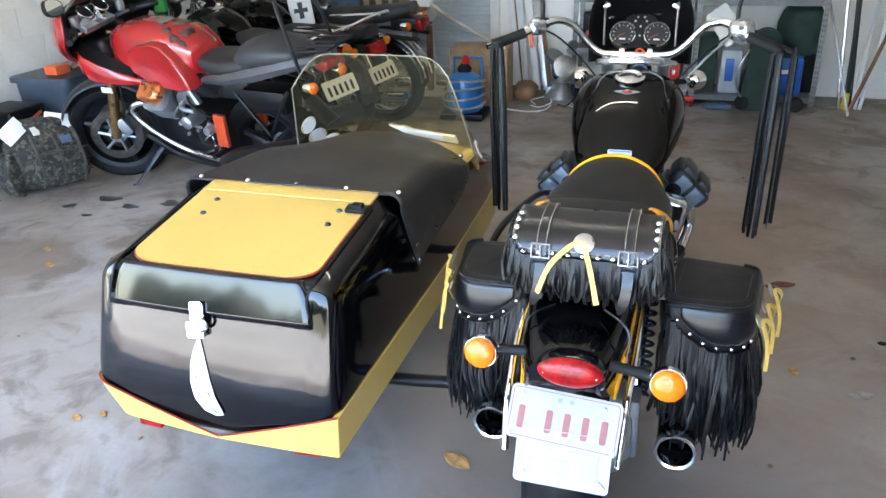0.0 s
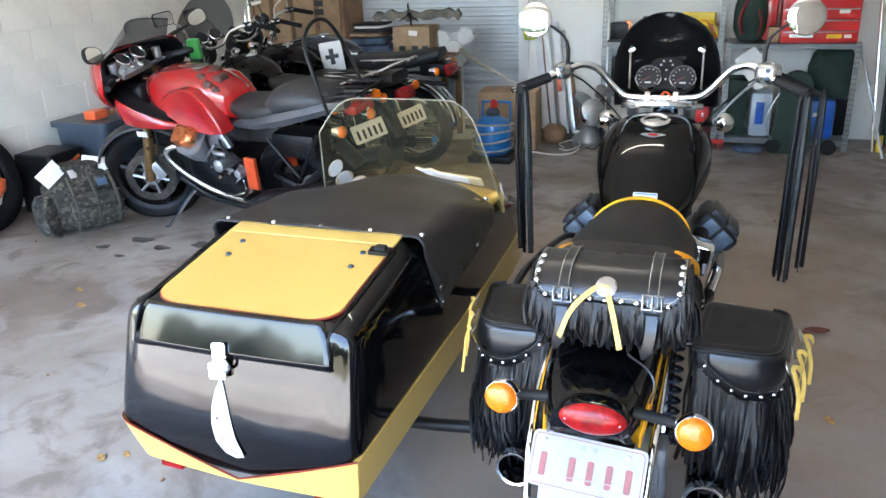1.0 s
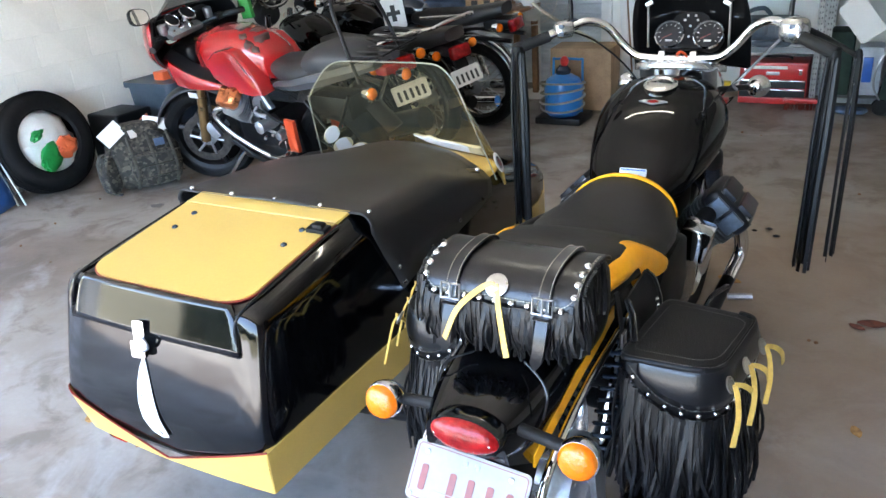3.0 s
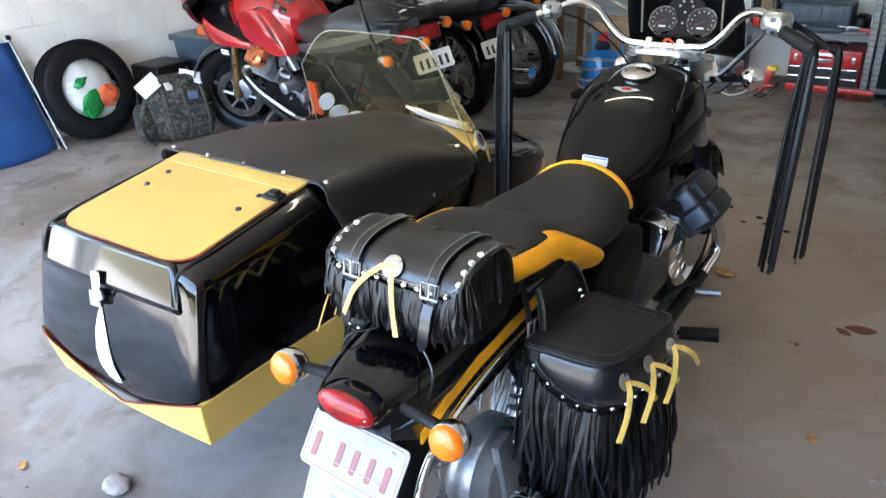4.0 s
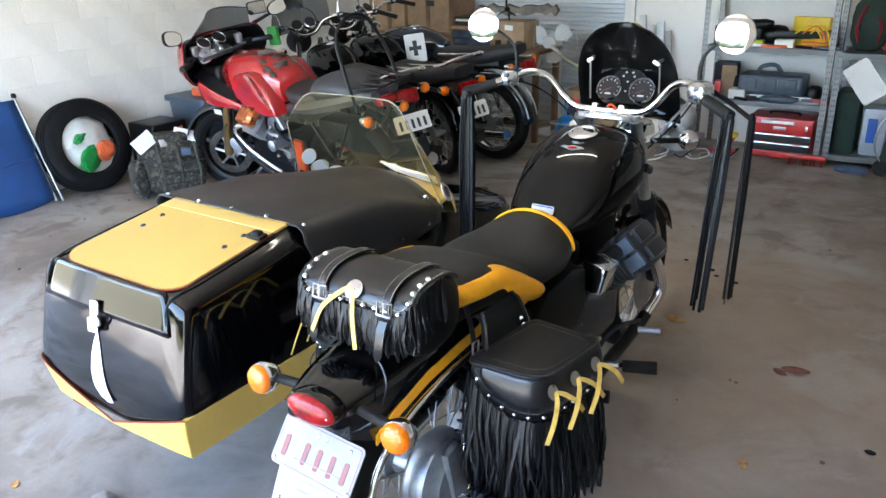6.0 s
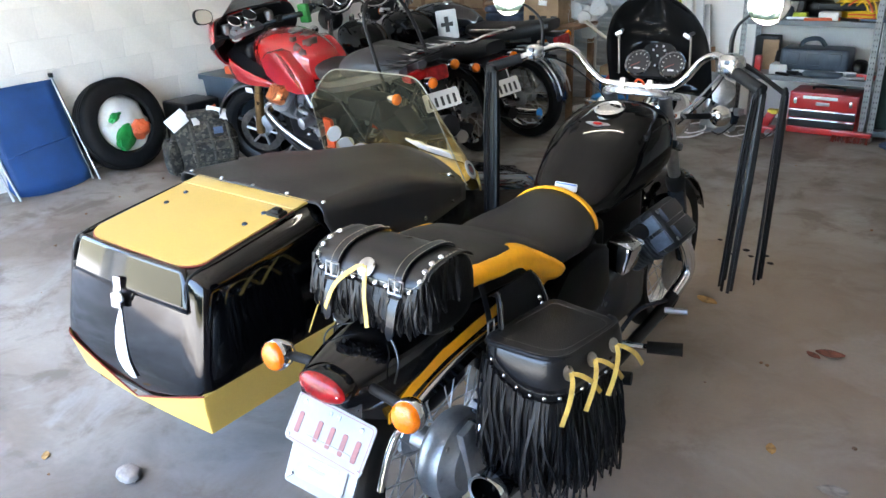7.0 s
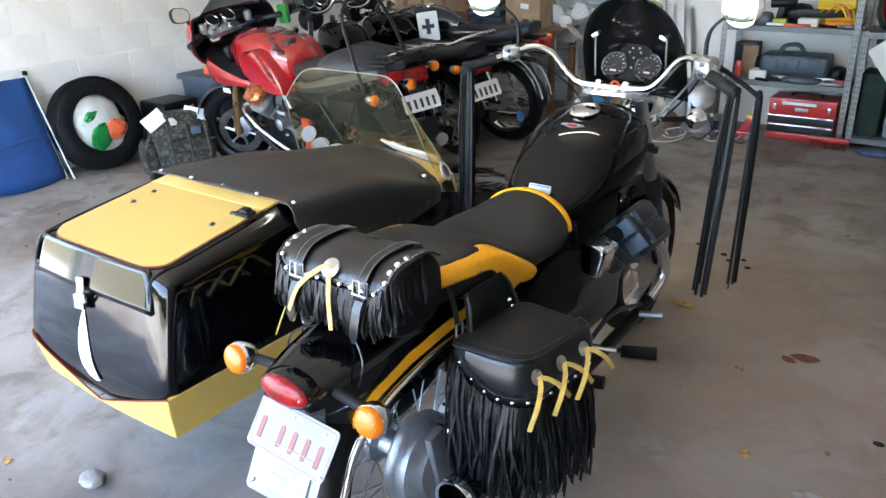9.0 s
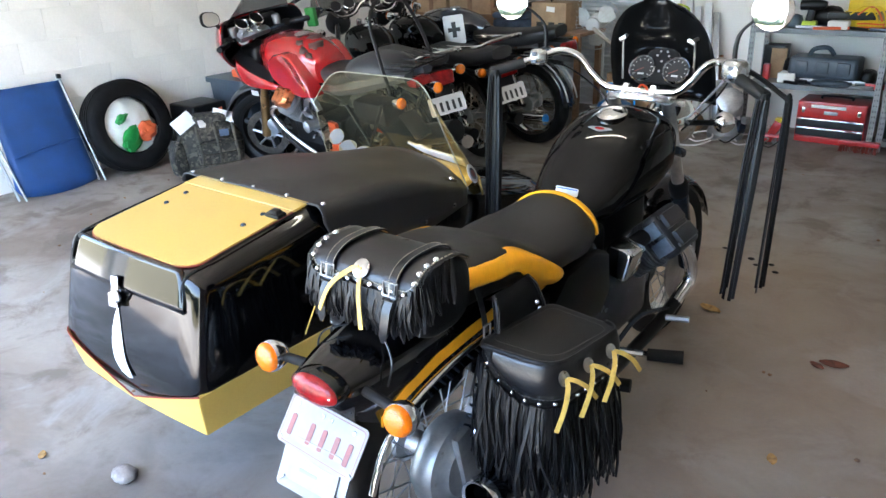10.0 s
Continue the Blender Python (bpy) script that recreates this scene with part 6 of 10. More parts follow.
def round_indicator(b, at, facing, mat_lens=AMBER, r=0.031):
    q = Matrix.Translation(at) @ Vector(facing).to_track_quat("Z", "Y").to_matrix().to_4x4()
    bm = B()
    lathe(bm, [(r, 0), (r * 1.04, -0.01), (r * 0.8, -0.045), (0.004, -0.05)], q, 16)
    i = part("indicator", bm, CHROME if mat_lens is AMBER else BLACKPLASTIC, b, "round indicator")
    bm = B()
    lathe(bm, [(r * 0.95, 0), (r * 0.93, 0.01), (r * 0.6, 0.022), (0.002, 0.025)], q, 16)
    part("lens", bm, mat_lens, i, "amber lens")


def roadster(at, lean, label, tank_mat, seat_mat, wheelbase=1.45, tail=-0.50, seat_z=0.80, tank_z=0.95, bars_z=1.06, bars_w=0.36, screen=None, rack=False,
             fender_mat=None, engine="flat", plate=True, mirrors=True, headlight=True, steer=0.0, seat_y=(-0.42, 0.42), boxer_mat=None):
    """A classic road bike, local y forward, rear axle over the origin, standing with a lean."""
    M = at @ pose(0, 0, 0, 0, lean, 0)
    b = thing("motorcycle", M, label, "motorcycle", "parked motorcycles")
    R = 0.315
    W = Matrix.Identity(4)
    wheel(b, 0, R, R, 0.12, CHROME, spokes=28, world=False)
    front = pose(0, wheelbase - 0.22, 0.9) @ pose(0, 0, 0, 0, 0, steer) @ pose(0, -(wheelbase - 0.22), -0.9)
    wheel(b, wheelbase, R, R, 0.10, STEEL, spokes=20, world=False, M=front)
    P = lambda name, bm, m, label="", parent=None: part(name, bm, m, parent or b, label)
    # frame
    for sx in (-1, 1):
        for pts in ([(sx * 0.10, -0.35, 0.66), (sx * 0.11, 0.0, 0.68), (sx * 0.11, 0.45, 0.66), (sx * 0.05, wheelbase - 0.35, 0.82)],
                    [(sx * 0.05, wheelbase - 0.33, 0.80), (sx * 0.12, wheelbase - 0.42, 0.35), (sx * 0.13, 0.55, 0.22), (sx * 0.11, 0.25, 0.40), (sx * 0.11, 0.15, 0.66)],
                    [(sx * 0.09, 0.0, R), (sx * 0.10, 0.40, 0.36)]):
            bm = B()
            tube(bm, pts, 0.016, 8, 4)
            P("frame_tube", bm, BLACKPLASTIC, "black frame tube")
        bm = B()
        tube(bm, [(sx * 0.13, 0.0, R + 0.02), (sx * 0.13, 0.10, 0.62)], 0.024, 10, 1)
        P("shock_absorber", bm, CHROME, "chrome shock absorber")
        f0, f1 = Vector((sx * 0.09, wheelbase - 0.28, bars_z - 0.12)), Vector((sx * 0.085, wheelbase, R))
        bm = B()
        tube(bm, [front @ f0, front @ f0.lerp(f1, 0.5)], 0.019, 10, 1)
        P("fork_stanchion", bm, CHROME, "chrome fork stanchion")
        bm = B()
        tube(bm, [front @ f0.lerp(f1, 0.45), front @ f1], 0.027, 10, 1)
        P("fork_slider", bm, ALLOY, "alloy fork slider")
        bm = B()
        tube(bm, [(sx * 0.16, 0.75, 0.48), (sx * 0.20, 0.80, 0.35), (sx * 0.18, 0.55, 0.22), (sx * 0.18, 0.2, 0.24), (sx * 0.19, -0.25, 0.27)], [0.02, 0.02, 0.022, 0.04, 0.042], 12, 5)
        P("exhaust", bm, CHROME if engine == "flat" else BLACKPLASTIC, "exhaust pipe and silencer")
        bm = B()
        tube(bm, [(sx * 0.12, 0.42, 0.30), (sx * 0.27, 0.42, 0.30)], 0.014, 8, 1)
        P("footpeg", bm, RUBBER, "rubber footpeg")
    # engine
    bm = B()
    box(bm, 0.26, 0.42, 0.28, pose(0, 0.66, 0.36), 0.05, 2)
    P("crankcase", bm, ALLOY, "alloy crankcase")
    for sx in (-1, 1):
        C = pose(sx * 0.10, 0.72, 0.42, 0, sx * (82 if engine == "flat" else 46), 0)
        bm = B()
        lathe(bm, [(0.055, 0), (0.055, 0.16)], C, 16)
        c = P("cylinder", bm, ALLOY, "finned alloy cylinder")
        for k in range(8):
            bm = B()
            prism(bm, rounded(0.135, 0.145, 0.04, 3), 0.004, C @ pose(0, 0, 0.03 + 0.015 * k))
            P("fin", bm, ALLOY, "", c)
        bm = B()
        box(bm, 0.11, 0.14, 0.06, C @ pose(0, 0, 0.185), 0.02, 2)
        P("rocker_cover", bm, boxer_mat or ALLOY, "rocker cover", c)
    # tank, seat, side panels
    bm = B()
    tank_mesh(bm, 0.38, wheelbase - 0.42, 0.16, tank_z, tank_z - 0.26)
    t = P("tank", bm, tank_mat, "glossy fuel tank")
    bm = B()
    lathe(bm, [(0.04, 0), (0.042, 0.01), (0.03, 0.018), (0.001, 0.02)], pose(0, 0.68, tank_z - 0.004), 18)
    P("filler_cap", bm, CHROME, "chrome filler cap", t)
    bm = B()
    y0, y1 = seat_y
    rings = []
    for k in range(11):
        u = k / 10
        y = y0 + (y1 - y0) * u
        s = math.sin(math.pi * (0.05 + 0.9 * u)) ** 0.3
        top = seat_z + 0.05 * (1 - u) ** 2 - 0.03 * math.sin(math.pi * u)
        rings.append(oval(0, top - 0.05, 0.135 * s * (1 - 0.15 * u), 0.05 * s + 0.01, y, 20, 3.0))
    loft(bm, rings)
    P("seat", bm, seat_mat, "long dual seat")
    for sx in (-1, 1):
        bm = B()
        box(bm, 0.04, 0.30, 0.18, pose(sx * 0.13, 0.20, 0.58, 10, 0, 0), 0.02, 2)
        P("side_panel", bm, tank_mat, "side panel")
    # guards
    for cy, MM, a0, a1, nm in ((0, Matrix.Identity(4), 40, 178, "rear_fender"), (wheelbase, front, 20, 150, "front_fender")):
        bm = B()
        rings = []
        for k in range(13):
            a = radians(a0 + (a1 - a0) * k / 12)
            rr = R + 0.045
            rings.append([MM @ Vector((x, cy + (rr - 0.03 * (abs(x) / 0.075) ** 2) * math.cos(a), R + (rr - 0.03 * (abs(x) / 0.075) ** 2) * math.sin(a))) for x in (-0.075, -0.05, 0, 0.05, 0.075)])
        loft(bm, rings, closed=False)
        g = P(nm, bm, fender_mat or tank_mat, "painted mudguard")
        g.modifiers.new("thick", "SOLIDIFY").thickness = 0.005
    if fender_mat is not None:
        for s in (-1, 1):
            bm = B()
            pts = [(s * 0.06, (R + 0.05) * math.cos(radians(a)), R + (R + 0.05) * math.sin(radians(a))) for a in range(75, 180, 12)]
            tube(bm, pts, 0.006, 6, 2)
            P("fender_trim", bm, WHITE, "pale pinstripe on the mudguard")
    # tail
    bm = B()
    box(bm, 0.14, 0.20, 0.07, pose(0, tail + 0.14, seat_z - 0.10), 0.02, 2)
    P("tail_unit", bm, BLACKPLASTIC, "black tail unit")
    bm = B()
    box(bm, 0.15, 0.06, 0.085, pose(0, tail + 0.02, seat_z - 0.11, -10, 0, 0), 0.025, 3)
    P("tail_light", bm, REDLENS, "red tail light")
    for sx in (-1, 1):
        round_indicator(b, (sx * 0.15, tail + 0.07, seat_z - 0.10), (0, -1, 0))
        bm = B()
        tube(bm, [(0, tail + 0.10, seat_z - 0.10), (sx * 0.15, tail + 0.10, seat_z - 0.10)], 0.008, 8, 1)
        P("indicator_stalk", bm, CHROME, "chrome indicator stalk")
    if plate:
        plain_plate(b, pose(0, tail - 0.01, seat_z - 0.26, 68, 0, 0))
        bm = B()
        box(bm, 0.10, 0.02, 0.16, pose(0, tail + 0.02, seat_z - 0.21, -20, 0, 0), 0.006)
        P("plate_bracket", bm, BLACKPLASTIC, "black plate bracket")
    # front end
    F = lambda v: front @ Vector(v)
    hy = wheelbase - 0.30
    pts = [(-bars_w, hy - 0.20, bars_z - 0.03), (-bars_w * 0.72, hy - 0.09, bars_z + 0.02), (-0.14, hy, bars_z), (-0.06, hy + 0.02, bars_z - 0.07), (0.06, hy + 0.02, bars_z - 0.07), (0.14, hy, bars_z), (bars_w * 0.72, hy - 0.09, bars_z + 0.02), (bars_w, hy - 0.20, bars_z - 0.03)]
    bm = B()
    tube(bm, [F(p) for p in pts], 0.0125, 8, 4)
    hb = P("handlebar", bm, CHROME, "chrome handlebar")
    for sx in (-1, 1):
        bm = B()
        tube(bm, [F((sx * bars_w * 1.02, hy - 0.21, bars_z - 0.032)), F((sx * bars_w * 0.72, hy - 0.09, bars_z + 0.02))], 0.017, 8, 1)
        P("grip", bm, RUBBER, "black grip", hb)
        bm = B()
        tube(bm, [F((sx * bars_w * 0.70, hy - 0.05, bars_z + 0.02)), F((sx * bars_w * 1.05, hy - 0.11, bars_z - 0.01))], 0.006, 6, 1)
        P("lever", bm, STEEL, "control lever", hb)
        bm = B()
        box(bm, 0.05, 0.045, 0.045, Matrix.Translation(F((sx * bars_w * 0.68, hy - 0.06, bars_z + 0.02))), 0.01)
        P("switch_block", bm, DARKALLOY, "dark switch block", hb)
        if mirrors:
            bm = B()
            tube(bm, [F((sx * bars_w * 0.66, hy - 0.06, bars_z + 0.03)), F((sx * bars_w * 0.72, hy - 0.05, bars_z + 0.12)), F((sx * bars_w * 0.98, hy - 0.06, bars_z + 0.18))], 0.005, 6, 4)
            P("mirror_stem", bm, CHROME, "mirror stem", hb)
            bm = B()
            prism(bm, rounded(0.13, 0.085, 0.02), 0.015, Matrix.Translation(F((sx * bars_w * 1.08, hy - 0.07, bars_z + 0.20))) @ pose(0, 0, 0, 82, 0, 0))
            mb = P("mirror", bm, BLACKPLASTIC, "rectangular mirror", hb)
            bm = B()
            prism(bm, rounded(0.118, 0.074, 0.016), 0.001, Matrix.Translation(F((sx * bars_w * 1.08, hy - 0.085, bars_z + 0.201))) @ pose(0, 0, 0, 82, 0, 0))
            P("mirror_glass", bm, MIRROR, "mirror glass", hb)
        bm = B()
        M2 = Matrix.Translation(F((sx * 0.055, hy + 0.07, bars_z))) @ pose(0, 0, 0, 50, 0, 0)
        lathe(bm, [(0.03, -0.05), (0.045, -0.02), (0.046, 0.006), (0.041, 0.01), (0.041, 0.006), (0.001, 0.006)], M2, 18)
        P("gauge", bm, CHROME, "chrome instrument", hb)
        bm = B()
        lathe(bm, [(0.04, 0.008), (0.04, 0.009)], M2, 18)
        P("dial", bm, DIAL, "black dial", hb)
        round_indicator(b, F((sx * 0.20, hy + 0.10, bars_z - 0.16)), (0, 1, 0))
    if headlight:
        bm = B()
        lathe(bm, [(0.02, -0.10), (0.07, -0.08), (0.092, -0.02), (0.095, 0.02), (0.085, 0.03), (0.001, 0.045)], Matrix.Translation(F((0, hy + 0.20, bars_z - 0.13))) @ pose(0, 0, 0, -90, 0, 0), 22)
        P("headlight", bm, BLACKPLASTIC, "round headlight")
    if screen is not None:
        bm = B()
        rings = []
        for v in range(11):
            t = v / 10
            w = 0.24 * math.sqrt(max(0.0, 1 - max(0.0, t - 0.25) ** 2 / 0.57)) + 0.002
            rings.append([F((w * (-1 + i / 8), hy + 0.22 - 0.12 * t - 0.10 * (-1 + i / 8) ** 2 + 0.0, bars_z - 0.06 + 0.34 * t)) for i in range(17)])
        loft(bm, rings, closed=False)
        sc = P("windscreen", bm, screen, "smoked windscreen")
        sc.visible_shadow = False
    if rack:
        for k in range(4):
            x = -0.09 + 0.06 * k
            bm = B()
            tube(bm, [(x, tail + 0.30, seat_z + 0.03), (x, tail + 0.02, seat_z + 0.035)], 0.005, 6, 1)
            P("rack_bar", bm, BLACKPLASTIC, "black luggage rack bar")
        bm = B()
        tube(bm, [(-0.12, tail + 0.31, seat_z + 0.025), (-0.12, tail + 0.02, seat_z + 0.03), (0.12, tail + 0.02, seat_z + 0.03), (0.12, tail + 0.31, seat_z + 0.025)], 0.007, 8, 1)
        P("rack_frame", bm, BLACKPLASTIC, "black luggage rack frame")
    bm = B()
    tube(bm, [(-0.12, 0.50, 0.26), (-0.20, 0.56, 0.13), (-0.27 + 0.02 * lean / 10, 0.60, 0.02 - 0.27 * math.sin(radians(-lean)))], 0.012, 8, 3)
    P("side_stand", bm, STEEL, "steel side stand")
    return b, M


# low bike with smoked screen, dark bike, and navy boxer with long seat
bikeB, MB = roadster(pose(-2.03, 2.88, 0, 0, 0, 62), -8, "black touring motorcycle with smoked screen and luggage rack", TANKBLACK, DARKSEAT, screen=SMOKEGREY, rack=True, tail=-0.46, seat_z=0.86, bars_z=1.05, steer=8)
bikeC, MC = roadster(pose(-2.09, 3.55, 0, 0, 0, 68), -8, "black motorcycle with red tail light and chrome rails", TANKBLACK, DARKSEAT, tail=-0.46, seat_z=0.80, bars_z=1.04, engine="vee", steer=-10)
bikeD, MD = roadster(pose(-1.97, 4.08, 0, 0, 0, 86), -6, "navy motorcycle with long black seat and striped mudguard", NAVY, DARKSEAT, tail=-0.36, seat_z=0.86, tank_z=0.98, bars_z=1.10, fender_mat=NAVY, seat_y=(-0.28, 0.52), steer=12, plate=False)
for b in (bikeD,):
    bm = B()
    lathe(bm, [(0.028, 0), (0.028, 0.003), (0.001, 0.004)], pose(-0.165, 0.60, 0.86, 0, -90, 0), 20)
    part("roundel", bm, CHROME, b, "chrome tank roundel")
# white card with a black cross, wedged beside the tank
card = thing("cross_card", pose(-2.44, 3.72, 0.856, 0, 0, 100), "white card with a bold black cross", "sign")
CM = Matrix.Identity(4)
for nm, o, m, d, z in (("card", rounded(0.165, 0.205, 0.012), WHITE, 0.004, 0.0),
                       ("cross", [(-0.05, -0.016), (-0.05, 0.016), (-0.016, 0.013), (-0.018, 0.055), (0.018, 0.055), (0.016, 0.013), (0.05, 0.016), (0.05, -0.016), (0.016, -0.013), (0.018, -0.055), (-0.018, -0.055), (-0.016, -0.013)], INK, 0.002, 0.004)):
    bm = B()
    prism(bm, o, d, pose(-z, 0, 0, 90, 0, -90) @ pose(0, 0, 0, 0, 0, 8))
    part(nm, bm, m, card, "black cross" if nm == "cross" else "white card", smooth=False)
# chrome tail hoops of the two middle bikes
for b, yy in ((bikeB, -0.40), (bikeC, -0.40)):
    bm = B()
    tube(bm, [(-0.15, 0.1, 0.82), (-0.16, yy + 0.05, 0.86), (-0.10, yy - 0.08, 0.90), (0.10, yy - 0.08, 0.90), (0.16, yy + 0.05, 0.86), (0.15, 0.1, 0.82)], 0.011, 8, 5)
    part("grab_rail", bm, CHROME, b, "chrome grab rail")

# the red sports tourer
AP = pose(-1.95, 2.40, 0, 0, 0, 80) @ pose(0, 0, 0, 0, -10, 0)
red = thing("motorcycle", AP, "red half-faired sports motorcycle with grey tail on its stand", "motorcycle", "parked motorcycles")
RP = lambda name, bm, m, label="", parent=None: part(name, bm, m, parent or red, label)
FW, FX = 1.17, -0.05
wheel(red, 0.0, 0.31, 0.31, 0.16, BLACKPLASTIC, spokes=0, world=False)
wheel(red, FW, 0.305, 0.305, 0.115, BLACKPLASTIC, spokes=0, world=False, x=FX)
for k in range(3):
    for WY, wx in ((0.0, 0.0), (FW, FX)):
        bm = B()
        a = radians(120 * k + 20)
        tube(bm, [(wx, WY + 0.04 * math.cos(a), 0.31 + 0.04 * math.sin(a)), (wx, WY + 0.225 * math.cos(a), 0.31 + 0.225 * math.sin(a))], [0.03, 0.02], 8, 1)
        RP("wheel_spoke", bm, BLACKPLASTIC, "black cast wheel spoke")
for sx in (-1, 1):
    bm = B()
    wheel_lathe(bm, [(0.105, 0), (0.155, 0), (0.155, 0.005), (0.105, 0.005)], pose(FX + sx * 0.075, FW, 0.305, 0, 90, 0), 36)
    RP("brake_disc", bm, mat("brown_disc_steel", (0.07, 0.062, 0.055), 0.45, 0.7, var=0.3, scale=30), "dull steel brake disc")
    for k in range(6):
        a = radians(60 * k)
        bm = B()
        tube(bm, [(FX + sx * 0.077, FW + 0.03 * math.cos(a), 0.305 + 0.03 * math.sin(a)), (FX + sx * 0.077, FW + 0.11 * math.cos(a + 0.3), 0.305 + 0.11 * math.sin(a + 0.3))], 0.009, 6, 1)
        RP("disc_carrier", bm, STEEL, "steel disc carrier arm")
    bm = B()
    tube(bm, [(FX * 0.6 + sx * 0.10, 1.00, 0.93), (FX + sx * 0.10, 1.11, 0.56)], 0.024, 12, 1)
    RP("fork_tube", bm, mat("gold_fork", (0.26, 0.16, 0.07), 0.3, 0.8, var=0.1, scale=20), "gold fork tube")
    bm = B()
    tube(bm, [(FX + sx * 0.10, 1.10, 0.58), (FX + sx * 0.10, FW, 0.30)], 0.03, 12, 1)
    RP("fork_slider", bm, MATS["gold_fork"], "gold fork slider")
    bm = B()
    box(bm, 0.045, 0.06, 0.11, pose(FX + sx * 0.10, 1.10, 0.36, -25, 0, 0), 0.014)
    RP("brake_caliper", bm, ALLOY, "alloy brake caliper")
    bm = B()
    tube(bm, [(FX + sx * 0.11, 1.09, 0.40), (FX + sx * 0.13, 1.05, 0.52), (FX + sx * 0.12, 1.03, 0.70)], 0.005, 6, 5)
    RP("brake_hose", bm, RUBBER, "black brake hose")
# front mudguard
bm = B()
loft(bm, [[(FX + x, FW + (0.345 - 0.03 * (abs(x) / 0.075) ** 2) * math.cos(radians(25 + 10 * k)), 0.305 + (0.345 - 0.03 * (abs(x) / 0.075) ** 2) * math.sin(radians(25 + 10 * k))) for x in (-0.075, -0.05, 0, 0.05, 0.075)] for k in range(13)], closed=False)
g = RP("front_mudguard", bm, mat("charcoal_plastic", (0.022, 0.022, 0.025), 0.45, var=0.2, scale=10), "charcoal front mudguard")
g.modifiers.new("thick", "SOLIDIFY").thickness = 0.005
# tank: broad, tall in front, with a raised flank
TX = -0.012
bm = B()
loft(bm, [oval(TX, c, w, h, y, 32, 2.6) for y, w, c, h in ((0.30, 0.07, 0.82, 0.05), (0.32, 0.11, 0.82, 0.09), (0.40, 0.135, 0.83, 0.13), (0.50, 0.150, 0.84, 0.152), (0.62, 0.162, 0.85, 0.155), (0.74, 0.168, 0.855, 0.148), (0.84, 0.155, 0.855, 0.130), (0.91, 0.115, 0.85, 0.10), (0.94, 0.05, 0.85, 0.05))])
rt = RP("tank", bm, REDPAINT, "glossy red fuel tank")
bm = B()
lathe(bm, [(0.045, 0), (0.047, 0.008), (0.03, 0.012), (0.001, 0.013)], pose(TX, 0.55, 0.994), 20)
RP("filler_cap", bm, STEEL, "steel filler cap", rt)
TROWS = np.array([(0.30, 0.07, 0.82, 0.05), (0.32, 0.11, 0.82, 0.09), (0.40, 0.135, 0.83, 0.13), (0.50, 0.150, 0.84, 0.152), (0.62, 0.162, 0.85, 0.155), (0.74, 0.168, 0.855, 0.148), (0.84, 0.155, 0.855, 0.130), (0.91, 0.115, 0.85, 0.10)])


def red_skin(y, a, lift=0.0025):
    """Point of the red tank's skin: a is the angle up from the near side in degrees."""
    w, c, h = (float(np.interp(y, TROWS[:, 0], TROWS[:, k])) for k in (1, 2, 3))
    ca, sa = math.cos(radians(a)), math.sin(radians(a))
    e = 2 / 2.6
    return (TX - (w + lift) * math.copysign(abs(ca) ** e, ca), y, c + (h + lift) * math.copysign(abs(sa) ** e, sa))


rnd = random.Random(31)
WORN = mat("worn_black_print", (0.075, 0.026, 0.022), 0.6, var=0.35, scale=30)
for y0, a0, ry, ra in ((0.385, 82, 0.030, 22), (0.415, 48, 0.034, 13), (0.47, 62, 0.026, 11), (0.455, 98, 0.030, 16), (0.52, 80, 0.020, 9), (0.365, 42, 0.024, 12), (0.845, 20, 0.020, 16), (0.872, 38, 0.016, 10)):
    bm = B()
    ring = [bm.verts.new(red_skin(y0 + ry * k * math.cos(t), a0 + ra * k * math.sin(t))) for t in [2 * math.pi * i / 16 for i in range(16)] for k in (rnd.uniform(0.65, 1.15),)]
    ctr = bm.verts.new(red_skin(y0, a0, 0.004))
    for i in range(16):
        bm.faces.new((ctr, ring[i], ring[(i + 1) % 16]))
    tp = RP("tank_print", bm, WORN, "worn black leaf print", rt)
    tp.modifiers.new("thick", "SOLIDIFY").thickness = 0.001
